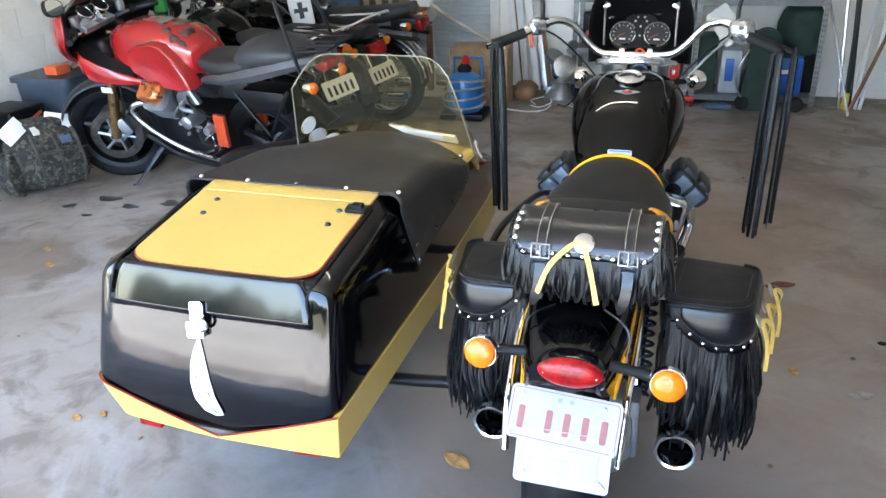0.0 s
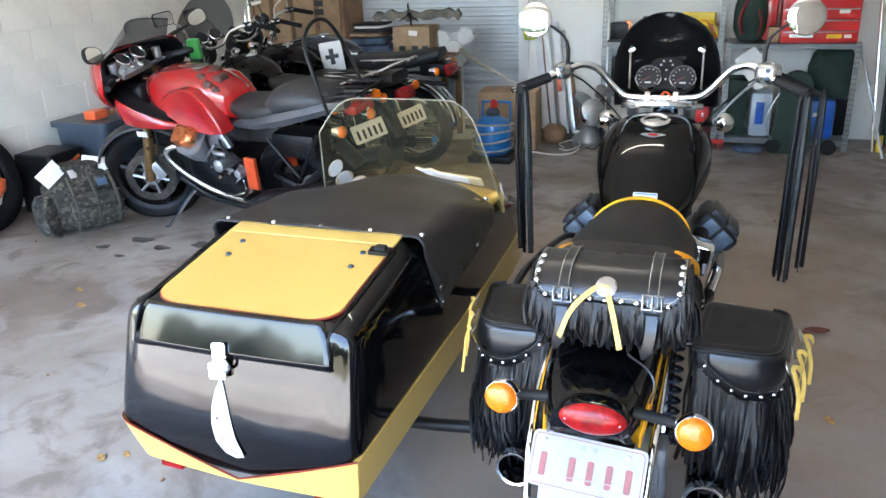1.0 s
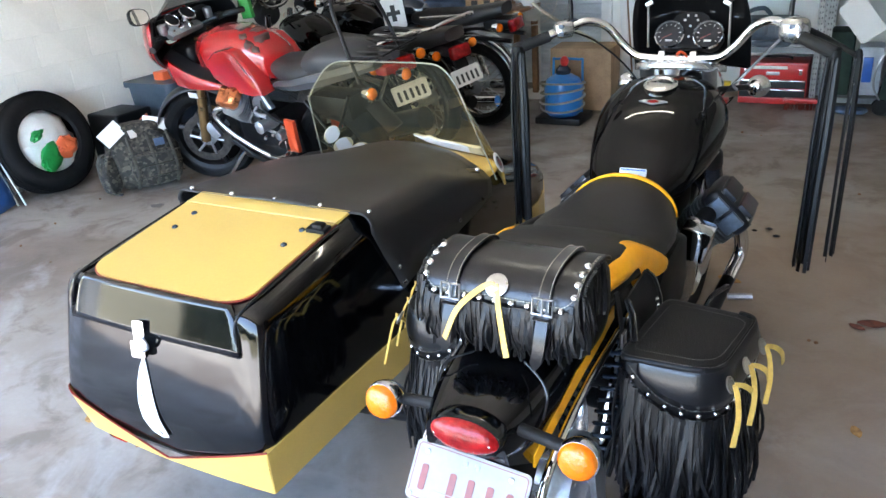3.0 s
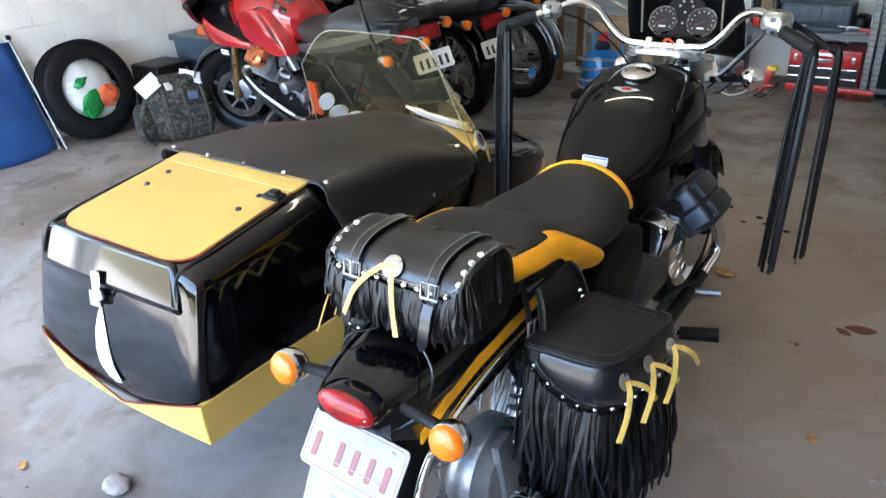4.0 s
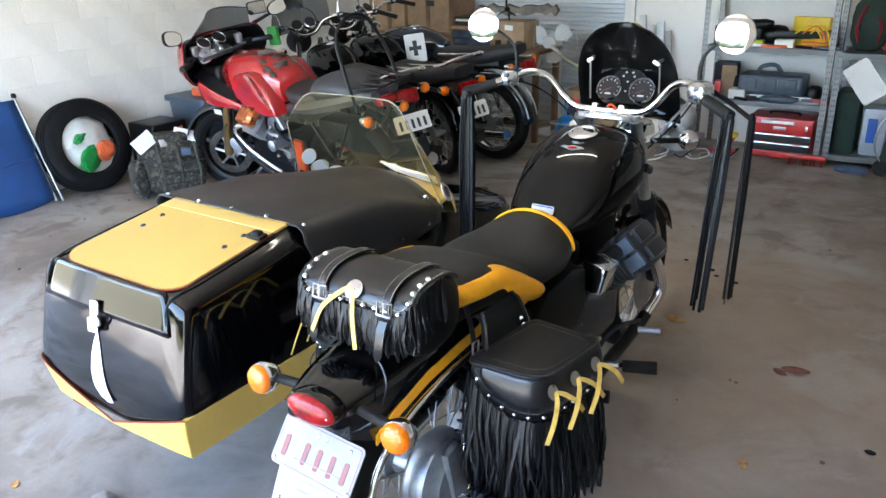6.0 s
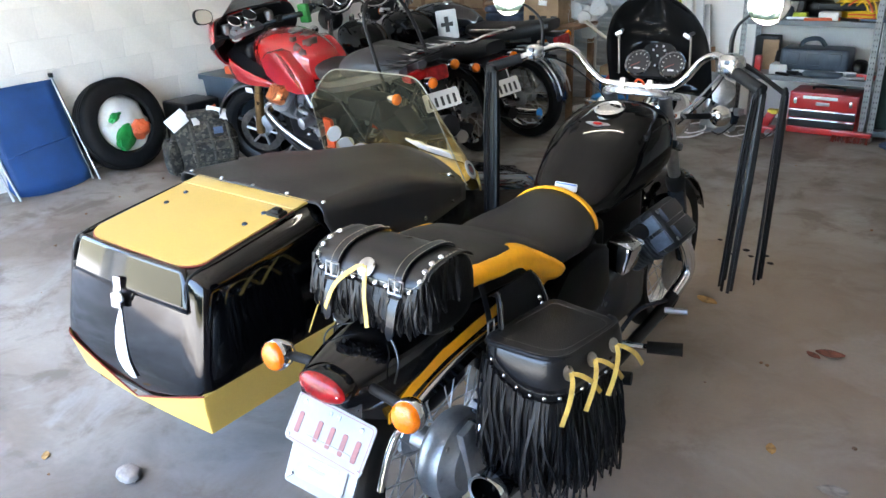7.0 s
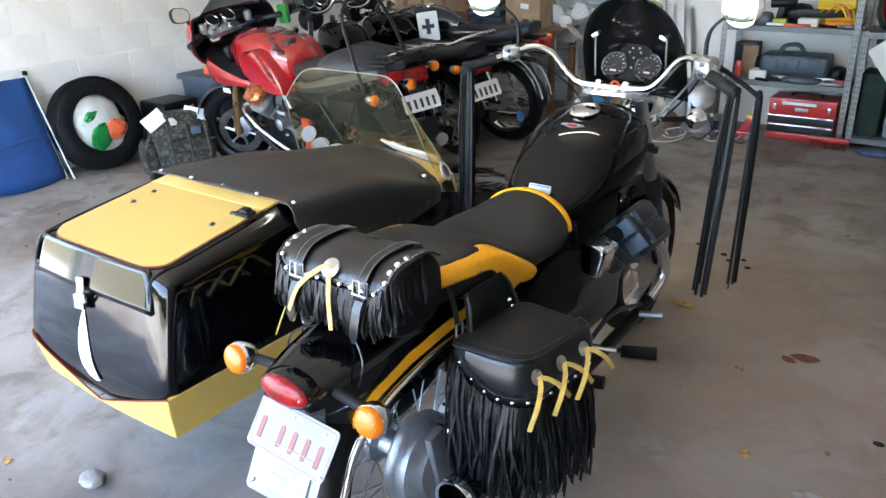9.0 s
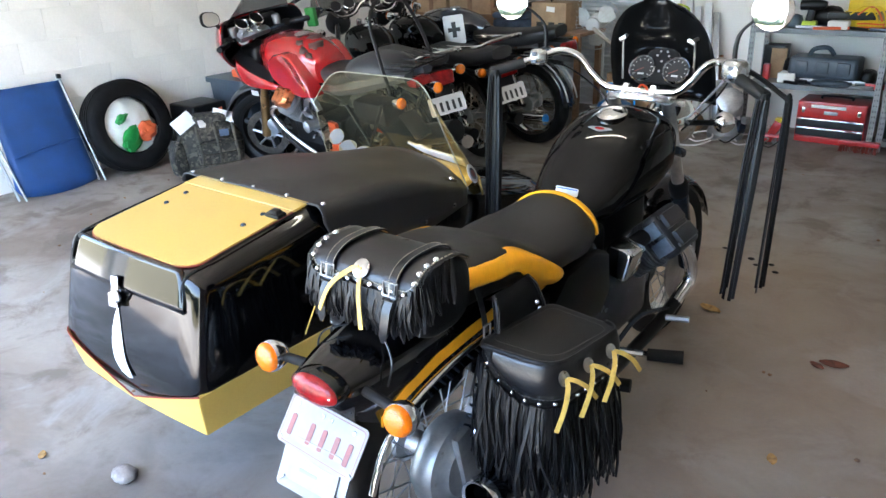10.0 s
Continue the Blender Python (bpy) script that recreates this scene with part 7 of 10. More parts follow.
for sx in (-1, 1):
    bm = B()
    rings = []
    for x, g in ((0.10, 1.0), (0.176, 1.0), (0.189, 0.975), (0.194, 0.93), (0.190, 0.80), (0.182, 0.5), (0.178, 0.15)):
        rings.append([(TX + sx * x, 0.525 + g * ry * 0.82, 0.812 + g * rz) for ry, rz in ((-0.265, -0.125), (-0.17, -0.138), (-0.02, -0.125), (0.12, -0.088), (0.215, -0.045), (0.235, 0.01), (0.215, 0.06), (0.12, 0.105), (0.0, 0.12), (-0.09, 0.105), (-0.165, 0.05), (-0.225, -0.03), (-0.262, -0.10))])
    loft(bm, rings)
    kp = RP("knee_panel", bm, REDPAINT, "red raised tank flank", rt)
    # side fairing running back under the tank
    bm = B()
    rings = []
    for y, z0, z1, x in ((1.11, 0.775, 0.86, 0.205), (1.05, 0.720, 0.87, 0.255), (0.99, 0.690, 0.845, 0.268), (0.90, 0.680, 0.802, 0.258), (0.80, 0.680, 0.765, 0.240), (0.70, 0.684, 0.735, 0.215), (0.62, 0.690, 0.712, 0.190)):
        zm = z0 + (z1 - z0) * 0.55
        rings.append([(sx * (x - 0.045), y, z0), (sx * (x - 0.008), y, z0 + (z1 - z0) * 0.2), (sx * x, y, zm), (sx * (x - 0.004), y, z0 + (z1 - z0) * 0.85), (sx * (x - 0.014), y, z1), (sx * (x - 0.028), y, z1 - 0.004), (sx * (x - 0.03), y, zm), (sx * (x - 0.055), y, z0 + 0.005)])
    loft(bm, rings)
    RP("fairing_side", bm, REDPAINT, "red fairing side panel")
    bm = B()
    rings = [[(sx * (x - 0.02), y, z1 - 0.012), (sx * (x - 0.09), y - 0.01, z1 + 0.03), (sx * (x - 0.10), y - 0.01, z1 - 0.03)] for y, z1, x in ((1.08, 0.88, 0.262), (0.90, 0.802, 0.258), (0.72, 0.742, 0.22))]
    loft(bm, rings)
    RP("inner_panel", bm, BLACKPLASTIC, "black inner fairing panel")
    bm = B()
    box(bm, 0.004, 0.085, 0.032, pose(sx * 0.225, 0.93, 0.652, 0, 0, 0), 0.001)
    st = RP("side_sticker", bm, WHITE, "small white sticker")
# nose fairing: a shell open to the rider, its rim swept back to the mirrors
RIM = [(0.0, 1.15, 1.085), (0.13, 1.12, 1.09), (0.22, 1.04, 1.10), (0.270, 0.98, 1.09), (0.300, 0.965, 1.03), (0.308, 0.975, 0.965), (0.300, 1.005, 0.92), (0.262, 1.045, 0.86), (0.20, 1.08, 0.80), (0.10, 1.12, 0.775), (0.0, 1.14, 0.77)]
half = smooth_path(RIM, 3)
loop = half + [Vector((-p.x, p.y, p.z)) for p in half[-2:0:-1]]
TIP = Vector((0.0, 1.27, 0.90))


def nose_ring(t, g=1.0, dy=0.0):
    k = math.sqrt(max(0.0, 1 - max(0.0, t) ** 2)) * g
    return [(p.x * k + FX * 0.6, p.y + (TIP.y - p.y) * t + dy, TIP.z + (p.z - TIP.z) * k) for p in loop]


bm = B()
loft(bm, [nose_ring(t) for t in (0.0, 0.04, 0.15, 0.32, 0.5, 0.68, 0.83, 0.94, 0.99)], caps=False)
nf = RP("nose_fairing", bm, REDPAINT, "red nose fairing")
nf.modifiers.new("thick", "SOLIDIFY").thickness = 0.006
bm = B()
loft(bm, [nose_ring(t, 0.970, -0.012) for t in (-0.02, 0.15, 0.32, 0.5, 0.68, 0.83, 0.94, 0.98)], caps=False)
RP("fairing_lining", bm, BLACKPLASTIC, "black fairing lining")
# screen
SCR = lambda t, s: (FX * 0.6 + (0.235 - 0.085 * t) * s, 1.165 - 0.20 * t - 0.165 * s * s * (1 - 0.25 * t), 1.085 + 0.165 * t - 0.03 * s * s * t)
bm = B()
loft(bm, [[SCR(t, s) for s in [-1 + i / 8 for i in range(17)]] for t in [v / 8 for v in range(9)]], closed=False)
sc = RP("windscreen", bm, SMOKEGREY, "grey tinted windscreen")
sc.visible_shadow = False
for t, r in ((1.0, 0.004), (0.0, 0.009)):
    bm = B()
    tube(bm, [SCR(t, s) for s in [-1 + i / 8 for i in range(17)]], r, 6, 1)
    RP("screen_edge", bm, BLACKPLASTIC, "black screen edge", sc)
# dash, clip-on bars, mirrors; the steering is turned
for x, y, z, r in ((-0.175, 0.955, 1.072, 0.046), (-0.068, 0.950, 1.082, 0.048)):
    M2 = pose(x, y, z, 42, 0, 12)
    bm = B()
    lathe(bm, [(0.03, -0.06), (r * 0.95, -0.02), (r, 0.006), (r * 0.9, 0.010), (r * 0.86, 0.006), (0.001, 0.006)], M2, 24)
    gg = RP("gauge", bm, CHROME, "chrome instrument")
    bm = B()
    lathe(bm, [(r * 0.84, 0.007), (r * 0.84, 0.008)], M2, 20)
    RP("dial", bm, DIAL, "dark dial", gg)
for x, z, r in ((-0.125, 1.02, 0.02), (-0.18, 1.01, 0.016), (-0.06, 1.01, 0.018), (-0.10, 0.99, 0.015)):
    bm = B()
    lathe(bm, [(r, -0.03), (r, 0.006), (r * 0.7, 0.012), (0.001, 0.013)], pose(x, 0.965, z, 35, 0, 10), 14)
    RP("yoke_nut", bm, CHROME, "chrome yoke fitting")
bm = B()
box(bm, 0.25, 0.10, 0.035, pose(-0.11, 0.985, 1.005, 25, 0, 10), 0.012)
RP("top_yoke", bm, ALLOY, "alloy top yoke")
bm = B()
box(bm, 0.36, 0.10, 0.10, pose(-0.04, 1.05, 1.02, 15, 0, 0), 0.03, 3)
RP("dash", bm, BLACKPLASTIC, "black dash panel")
bm = B()
box(bm, 0.26, 0.20, 0.16, pose(-0.03, 1.02, 0.84, 0, 0, 0), 0.04, 3)
RP("headstock", bm, BLACKPLASTIC, "black headstock and wiring")
for sx in (-1, 1):
    bx = -0.08
    bm = B()
    tube(bm, [(bx + sx * 0.11, 0.99, 0.985), (bx + sx * 0.20, 0.95, 1.00), (bx + sx * 0.34, 0.85 + 0.04 * sx, 1.0)], 0.0125, 8, 3)
    hb = RP("handlebar", bm, DARKALLOY, "dark clip-on handlebar")
    bm = B()
    tube(bm, [(bx + sx * 0.25, 0.915 + 0.03 * sx, 1.0), (bx + sx * 0.355, 0.845 + 0.04 * sx, 1.0)], 0.018, 10, 1)
    RP("grip", bm, RUBBER, "black grip", hb)
    bm = B()
    lathe(bm, [(0.022, -0.02), (0.025, 0.0), (0.025, 0.035), (0.02, 0.04), (0.001, 0.041)], pose(bx + sx * 0.16, 0.97, 1.03), 14)
    RP("reservoir", bm, ALLOY, "fluid reservoir", hb)
    bm = B()
    box(bm, 0.05, 0.045, 0.04, pose(bx + sx * 0.215, 0.95, 1.005), 0.01)
    RP("switch_block", bm, BLACKPLASTIC, "black switch block", hb)
    bm = B()
    tube(bm, [(-0.03 + sx * 0.27, 1.01, 1.09), (-0.03 + sx * 0.32, 0.93, 1.125), (-0.03 + sx * 0.355, 0.885, 1.145)], [0.013, 0.010, 0.009], 8, 3)
    ms = RP("mirror_arm", bm, BLACKPLASTIC, "black mirror arm")
    MM = pose(-0.03 + sx * 0.375, 0.86, 1.17, 82, 0, sx * -14) @ pose(0, 0, 0, 0, 0, sx * 12)
    mo = [(0.066 * math.copysign(abs(math.cos(a)) ** 0.75, math.cos(a)), 0.043 * math.copysign(abs(math.sin(a)) ** 0.75, math.sin(a)) * (1 + 0.15 * sx * math.cos(a))) for a in [2 * math.pi * i / 28 for i in range(28)]]
    bm = B()
    loft(bm, [[tuple(MM @ Vector((x * g, y * g, z))) for x, y in mo] for g, z in ((1.0, 0.0), (1.03, -0.006), (0.97, -0.02), (0.7, -0.038), (0.2, -0.045))])
    RP("mirror", bm, BLACKPLASTIC, "black oval mirror", ms)
    bm = B()
    prism(bm, [(x * 0.9, y * 0.9) for x, y in mo], 0.001, MM @ pose(0, 0, 0.0005))
    RP("mirror_glass", bm, MIRROR, "mirror glass", ms)
# belly pan and lower pipe, hoses round the throttle bodies, green guard on the far grip
bm = B()
box(bm, 0.20, 0.52, 0.13, pose(0, 0.56, 0.27), 0.03, 2)
RP("sump", bm, BLACKPLASTIC, "black sump")
bm = B()
tube(bm, [(-0.15, 0.80, 0.36), (-0.13, 0.62, 0.25), (-0.13, 0.35, 0.215), (-0.15, 0.10, 0.22)], 0.020, 10, 4)
RP("lower_pipe", bm, BLACKPLASTIC, "black lower exhaust pipe")
for k, (m, pts) in enumerate(((RUBBER, [(-0.15, 0.50, 0.66), (-0.20, 0.44, 0.60), (-0.19, 0.38, 0.54), (-0.14, 0.34, 0.50)]), (ALLOY, [(-0.16, 0.46, 0.60), (-0.21, 0.40, 0.585), (-0.20, 0.33, 0.57)]),
                              (STEEL, [(-0.14, 0.48, 0.52), (-0.20, 0.42, 0.50), (-0.17, 0.34, 0.46)]), (RUBBER, [(-0.13, 0.40, 0.68), (-0.19, 0.36, 0.62), (-0.18, 0.30, 0.55), (-0.15, 0.24, 0.52)]), (STEEL, [(-0.17, 0.52, 0.50), (-0.21, 0.47, 0.55), (-0.19, 0.40, 0.62)]))):
    bm = B()
    tube(bm, pts, 0.013 if m is ALLOY else 0.008, 8, 5)
    RP("hose", bm, m, "hose beside the engine")
bm = B()
box(bm, 0.035, 0.075, 0.12, pose(0.285, 0.88, 1.0, 0, 0, 15), 0.010, 2)
RP("grip_guard", bm, mat("green_guard_plastic", (0.03, 0.22, 0.04), 0.45, var=0.1, scale=20), "green guard at the grip end")
for pts, r in (([(-0.16, 0.46, 0.300), (-0.18, 0.36, 0.315), (-0.19, 0.27, 0.345)], 0.008), ([(-0.19, 0.24, 0.33), (-0.20, 0.20, 0.385)], 0.011), ([(-0.15, 0.30, 0.40), (-0.20, 0.24, 0.37)], 0.009), ([(-0.14, 0.38, 0.36), (-0.17, 0.33, 0.40), (-0.15, 0.28, 0.44)], 0.006)):
    bm = B()
    tube(bm, pts, r, 8, 3)
    RP("gear_lever", bm, CHROME, "bright gear linkage")
for y, z, r in ((0.30, 0.475, 0.022), (0.245, 0.47, 0.020), (0.40, 0.43, 0.016), (0.48, 0.40, 0.014), (0.52, 0.46, 0.016)):
    bm = B()
    lathe(bm, [(r, 0), (r * 1.05, 0.018), (r * 0.7, 0.03), (0.002, 0.032)], pose(-0.125, y, z, 0, -90, 0), 14)
    RP("engine_cap", bm, CHROME, "bright engine cap")
# the steering stands turned to the near side
TURN = pose(FX, FW, 0) @ pose(0, 0, 0, 0, 0, 32) @ pose(-FX, -FW, 0)
for o in red.children:
    if o.name.split(".")[0] in ("tyre", "rim", "hub", "wheel_spoke", "brake_disc", "disc_carrier", "fork_tube", "fork_slider", "brake_caliper", "brake_hose", "front_mudguard"):
        if sum(v.co.y for v in o.data.vertices) / len(o.data.vertices) > 0.8:
            o.data.transform(TURN)
# seat and grey tail
bm = B()
loft(bm, [oval(0, c, w, h, y, 22, 2.8) for y, w, c, h in ((0.33, 0.09, 0.80, 0.04), (0.25, 0.125, 0.79, 0.055), (0.12, 0.15, 0.785, 0.06), (0.02, 0.15, 0.80, 0.06), (-0.05, 0.13, 0.82, 0.05))])
RP("rider_seat", bm, DARKSEAT, "dark vinyl rider seat")
bm = B()
loft(bm, [oval(0, c, w, h, y, 22, 2.4) for y, w, c, h in ((0.05, 0.11, 0.82, 0.05), (0.0, 0.14, 0.84, 0.075), (-0.10, 0.15, 0.86, 0.08), (-0.22, 0.14, 0.865, 0.075), (-0.32, 0.11, 0.86, 0.06), (-0.36, 0.05, 0.86, 0.03))])
RP("seat_cowl", bm, GREYSEAT, "dark grey seat hump")
for sx in (-1, 1):
    bm = B()
    rings = []
    for y, z0, z1, x in ((0.28, 0.71, 0.74, 0.13), (0.10, 0.715, 0.775, 0.155), (-0.10, 0.75, 0.82, 0.155), (-0.30, 0.80, 0.86, 0.13), (-0.46, 0.84, 0.88, 0.09)):
        rings.append([(sx * x, y, z0), (sx * (x + 0.012), y, (z0 + z1) / 2), (sx * (x - 0.005), y, z1), (sx * (x - 0.05), y, z1), (sx * (x - 0.05), y, z0)])
    loft(bm, rings)
    RP("tail_panel", bm, mat("slate_tail_paint", (0.06, 0.063, 0.072), 0.3, 0.3, var=0.15, scale=8, coat=0.4), "slate grey tail panel")
bm = B()
box(bm, 0.12, 0.08, 0.05, pose(0, -0.46, 0.82), 0.02, 2)
RP("tail_light", bm, REDLENS, "red tail light")
for sx in (-1, 1):
    round_indicator(red, (sx * 0.13, -0.44, 0.735), (0, -1, 0))
# sissy bar hoop and rack behind the seat
bm = B()
tube(bm, [(-0.17, -0.42, 0.80), (-0.17, -0.38, 1.0), (-0.14, -0.33, 1.17), (-0.03, -0.31, 1.245), (0.08, -0.32, 1.22), (0.15, -0.35, 1.06), (0.17, -0.40, 0.86)], 0.0095, 8, 6)
RP("sissy_bar", bm, BLACKPLASTIC, "tall black sissy bar hoop")
for k in range(3):
    bm = B()
    tube(bm, [(-0.08 + 0.08 * k, -0.36, 0.92), (-0.08 + 0.08 * k, -0.56, 0.93)], 0.0045, 6, 1)
    RP("rack_bar", bm, BLACKPLASTIC, "black rack bar")
bm = B()
tube(bm, [(-0.14, -0.36, 0.915), (-0.12, -0.56, 0.925), (0.12, -0.56, 0.925), (0.14, -0.36, 0.915)], 0.006, 8, 1)
RP("rack_frame", bm, BLACKPLASTIC, "black rack frame")
# engine
bm = B()
box(bm, 0.20, 0.36, 0.24, pose(0, 0.60, 0.41), 0.05, 2)
RP("crankcase", bm, BLACKPLASTIC, "dark crankcase")
bm = B()
box(bm, 0.22, 0.26, 0.22, pose(0, 0.34, 0.42), 0.04, 2)
RP("gearbox", bm, BLACKPLASTIC, "dark gearbox")
for sx in (-1, 1):
    C = pose(sx * 0.088, 0.58, 0.53, 0, sx * 45, 0)
    bm = B()
    lathe(bm, [(0.06, 0), (0.06, 0.17)], C, 16)
    c = RP("cylinder", bm, ALLOY, "alloy finned cylinder")
    for k in range(9):
        bm = B()
        prism(bm, rounded(0.165, 0.185, 0.04, 3), 0.005, C @ pose(0.0, 0, 0.03 + 0.014 * k))
        RP("fin", bm, ALLOY, "", c)
    bm = B()
    box(bm, 0.12, 0.15, 0.075, C @ pose(0, 0, 0.197), 0.020, 1)
    RP("rocker_cover", bm, COPPER, "copper-coloured rocker cover", c)
    bm = B()
    tube(bm, [(sx * 0.185, 0.68, 0.59), (sx * 0.215, 0.755, 0.575), (sx * 0.218, 0.785, 0.525), (sx * 0.19, 0.72, 0.42), (sx * 0.14, 0.60, 0.31), (sx * 0.13, 0.45, 0.265), (sx * 0.17, 0.25, 0.275)], 0.0165, 12, 6)
    RP("exhaust_pipe", bm, CHROME, "chrome exhaust pipe")
    bm = B()
    tube(bm, [(sx * 0.19, 0.22, 0.28), (sx * 0.215, 0.05, 0.33), (sx * 0.23, -0.42, 0.45)], [0.035, 0.066, 0.064], 18, 4)
    RP("silencer", bm, BLACKPLASTIC, "black silencer")
    bm = B()
    box(bm, 0.026, 0.075, 0.19, pose(sx * 0.165, 0.205, 0.455, 5, 0, 0), 0.01)
    fp = RP("footrest_plate", bm, ORANGEPAINT, "orange-red footrest plate")
    for dz in (-0.07, -0.02, 0.05):
        bm = B()
        lathe(bm, [(0.011, 0), (0.011, 0.006), (0.004, 0.010)], pose(sx * 0.163, 0.20 - 0.14 * dz, 0.455 + dz, 0, sx * 90, 0), 12)
        RP("bolt", bm, STEEL, "steel bolt", fp)
    bm = B()
    lathe(bm, [(0.028, 0), (0.030, 0.02), (0.024, 0.05), (0.010, 0.055)], pose(sx * 0.15, 0.285, 0.455, 0, sx * 90, 0), 16)
    RP("starter_motor", bm, ALLOY, "bright alloy starter end")
    bm = B()
    tube(bm, [(sx * 0.20, 0.19, 0.36), (sx * 0.29, 0.18, 0.36)], 0.013, 8, 1)
    RP("footpeg", bm, RUBBER, "footpeg")
    bm = B()
    tube(bm, [(sx * 0.14, 0.05, 0.66), (sx * 0.15, -0.12, 0.46), (sx * 0.15, -0.30, 0.72)], 0.010, 8, 1)
    RP("pillion_hanger", bm, BLACKPLASTIC, "black pillion peg hanger")
    bm = B()
    loft(bm, [[(sx * (x0), 0.40 + (y - 0.40) * g, 0.63 + (z - 0.63) * g) for y, z in ((0.31, 0.60), (0.36, 0.585), (0.47, 0.60), (0.48, 0.62), (0.40, 0.70), (0.37, 0.705))] for x0, g in ((0.14, 1.0), (0.168, 1.0), (0.176, 0.85))])
    RP("side_panel", bm, GREYPAINT, "silver triangular side panel")
    bm = B()
    lathe(bm, [(0.035, 0), (0.04, 0.03), (0.03, 0.09), (0.036, 0.12), (0.02, 0.13)], pose(sx * 0.13, 0.36, 0.52, 0, sx * 90, 0), 16)
    RP("throttle_body", bm, ALLOY, "alloy throttle body")
bm = B()
tube(bm, [(-0.11, 0.70, 0.30), (-0.13, 0.78, 0.25), (-0.22, 0.96, 0.046), (-0.235, 0.975, 0.045)], 0.011, 8, 3)
RP("side_stand", bm, CHROME, "steel side stand")
bm = B()
box(bm, 0.16, 0.30, 0.14, pose(0, -0.05, 0.60), 0.04, 2)
RP("under_seat", bm, BLACKPLASTIC, "black under-seat tray")
bm = B()
tube(bm, [(0.0, -0.30, 0.62), (0.0, -0.42, 0.50)], 0.06, 10, 1, flat=0.25)
RP("rear_hugger", bm, BLACKPLASTIC, "black rear mudguard")

# ---- along the side wall: folded chair, tyre, pack, boxes ----
NYLON = mat("blue_nylon", (0.011, 0.060, 0.21), 0.62, var=0.15, scale=6, fine=300, bump=0.25, bump_scale=500)
ALU = mat("aluminium_tube", (0.40, 0.41, 0.42), 0.36, 1.0, var=0.08, scale=20)
PLASTICBAG = mat("white_plastic_bag", (0.72, 0.74, 0.72), 0.35, var=0.06, scale=8, bump=0.3, bump_scale=30)
GREENP = mat("green_print", (0.02, 0.28, 0.06), 0.4, var=0.15, scale=12)
ORANGEP = mat("orange_print", (0.75, 0.14, 0.05), 0.4, var=0.1, scale=12)
PAPER = mat("white_paper", (0.82, 0.81, 0.79), 0.7, var=0.03)
TUB = mat("slate_plastic", (0.055, 0.075, 0.10), 0.42, var=0.15, scale=8)
GALV = mat("galvanised_angle", (0.25, 0.25, 0.245), 0.45, 0.7, var=0.15, scale=14, rough_var=0.12)
SHELFTOP = mat("grey_shelf_board", (0.19, 0.20, 0.21), 0.5, 0.3, var=0.1, scale=6)
TOOLRED = mat("tool_chest_red", (0.55, 0.02, 0.02), 0.32, var=0.08, scale=5, coat=0.4)
GREENCLOTH = mat("dark_green_canvas", (0.015, 0.035, 0.025), 0.8, var=0.25, scale=10, bump=0.3, bump_scale=150)
YELPL = mat("yellow_plastic", (0.80, 0.55, 0.02), 0.45, var=0.1, scale=10)
LIME = mat("lime_webbing", (0.45, 0.55, 0.03), 0.6, var=0.1, scale=20)
BLUEDRUM = mat("blue_drum_paint", (0.01, 0.19, 0.55), 0.3, var=0.1, scale=6, coat=0.5)
HOSE = mat("grey_hose", (0.32, 0.30, 0.27), 0.45, var=0.1, scale=20)
DENIM = mat("blue_cloth", (0.08, 0.12, 0.20), 0.85, var=0.25, scale=12, bump=0.4, bump_scale=60)


def camo_mat():
    m = mat("camouflage_cloth", (0.16, 0.15, 0.11), 0.9, var=0.2, scale=8, bump=0.4, bump_scale=200)
    N, L = m.node_tree.nodes, m.node_tree.links
    b = N["Principled BSDF"]
    v, co, r = N.new("ShaderNodeTexVoronoi"), N.new("ShaderNodeTexCoord"), N.new("ShaderNodeValToRGB")
    v.inputs["Scale"].default_value = 58
    v.feature = "F1"
    L.new(co.outputs["Object"], v.inputs["Vector"])
    sep = N.new("ShaderNodeSeparateColor")
    L.new(v.outputs["Color"], sep.inputs[0])
    L.new(sep.outputs[0], r.inputs[0])
    r.color_ramp.interpolation = "CONSTANT"
    e = r.color_ramp.elements
    e[0].position, e[0].color = 0.0, (0.026, 0.024, 0.021, 1)
    e[1].position, e[1].color = 0.35, (0.055, 0.049, 0.038, 1)
    for p, c in ((0.6, (0.030, 0.030, 0.025, 1)), (0.8, (0.095, 0.086, 0.066, 1))):
        k = e.new(p)
        k.color = c
    L.new(r.outputs[0], b.inputs["Base Color"])
    return m


CAMO = camo_mat()
WEBBING = mat("olive_webbing", (0.065, 0.060, 0.047), 0.85, var=0.25, scale=30, bump=0.3, bump_scale=300)

chair = thing("folding_chair", pose(-4.08, 1.40, 0), "folded blue fabric camping chair leaning on the block wall", "folding chair")
lean = lambda z: -3.99 - 0.20 * z / 0.66
bm = B()
rings = []
for k in range(13):
    t = k / 12
    z = 0.025 + 0.655 * t
    y0, y1 = 1.09 + 0.03 * math.sin(3 * t), 1.655 - 0.05 * t
    if k == 0:
        y0, y1 = 1.13, 1.63
    row = []
    for i in range(9):
        s = i / 8
        sag = 0.03 * math.sin(math.pi * s) * (1 if z < 0.25 else 0.35) + 0.006 * math.sin(9 * s + 5 * t)
        row.append((lean(z) + 0.02 + sag, y0 + (y1 - y0) * s, z - (0.025 * math.sin(math.pi * s) if k == 0 else 0)))
    rings.append(row)
loft(bm, rings, closed=False)
f = part("fabric", bm, NYLON, chair, "blue nylon fabric", world=True)
f.modifiers.new("thick", "SOLIDIFY").thickness = 0.006
bm = B()
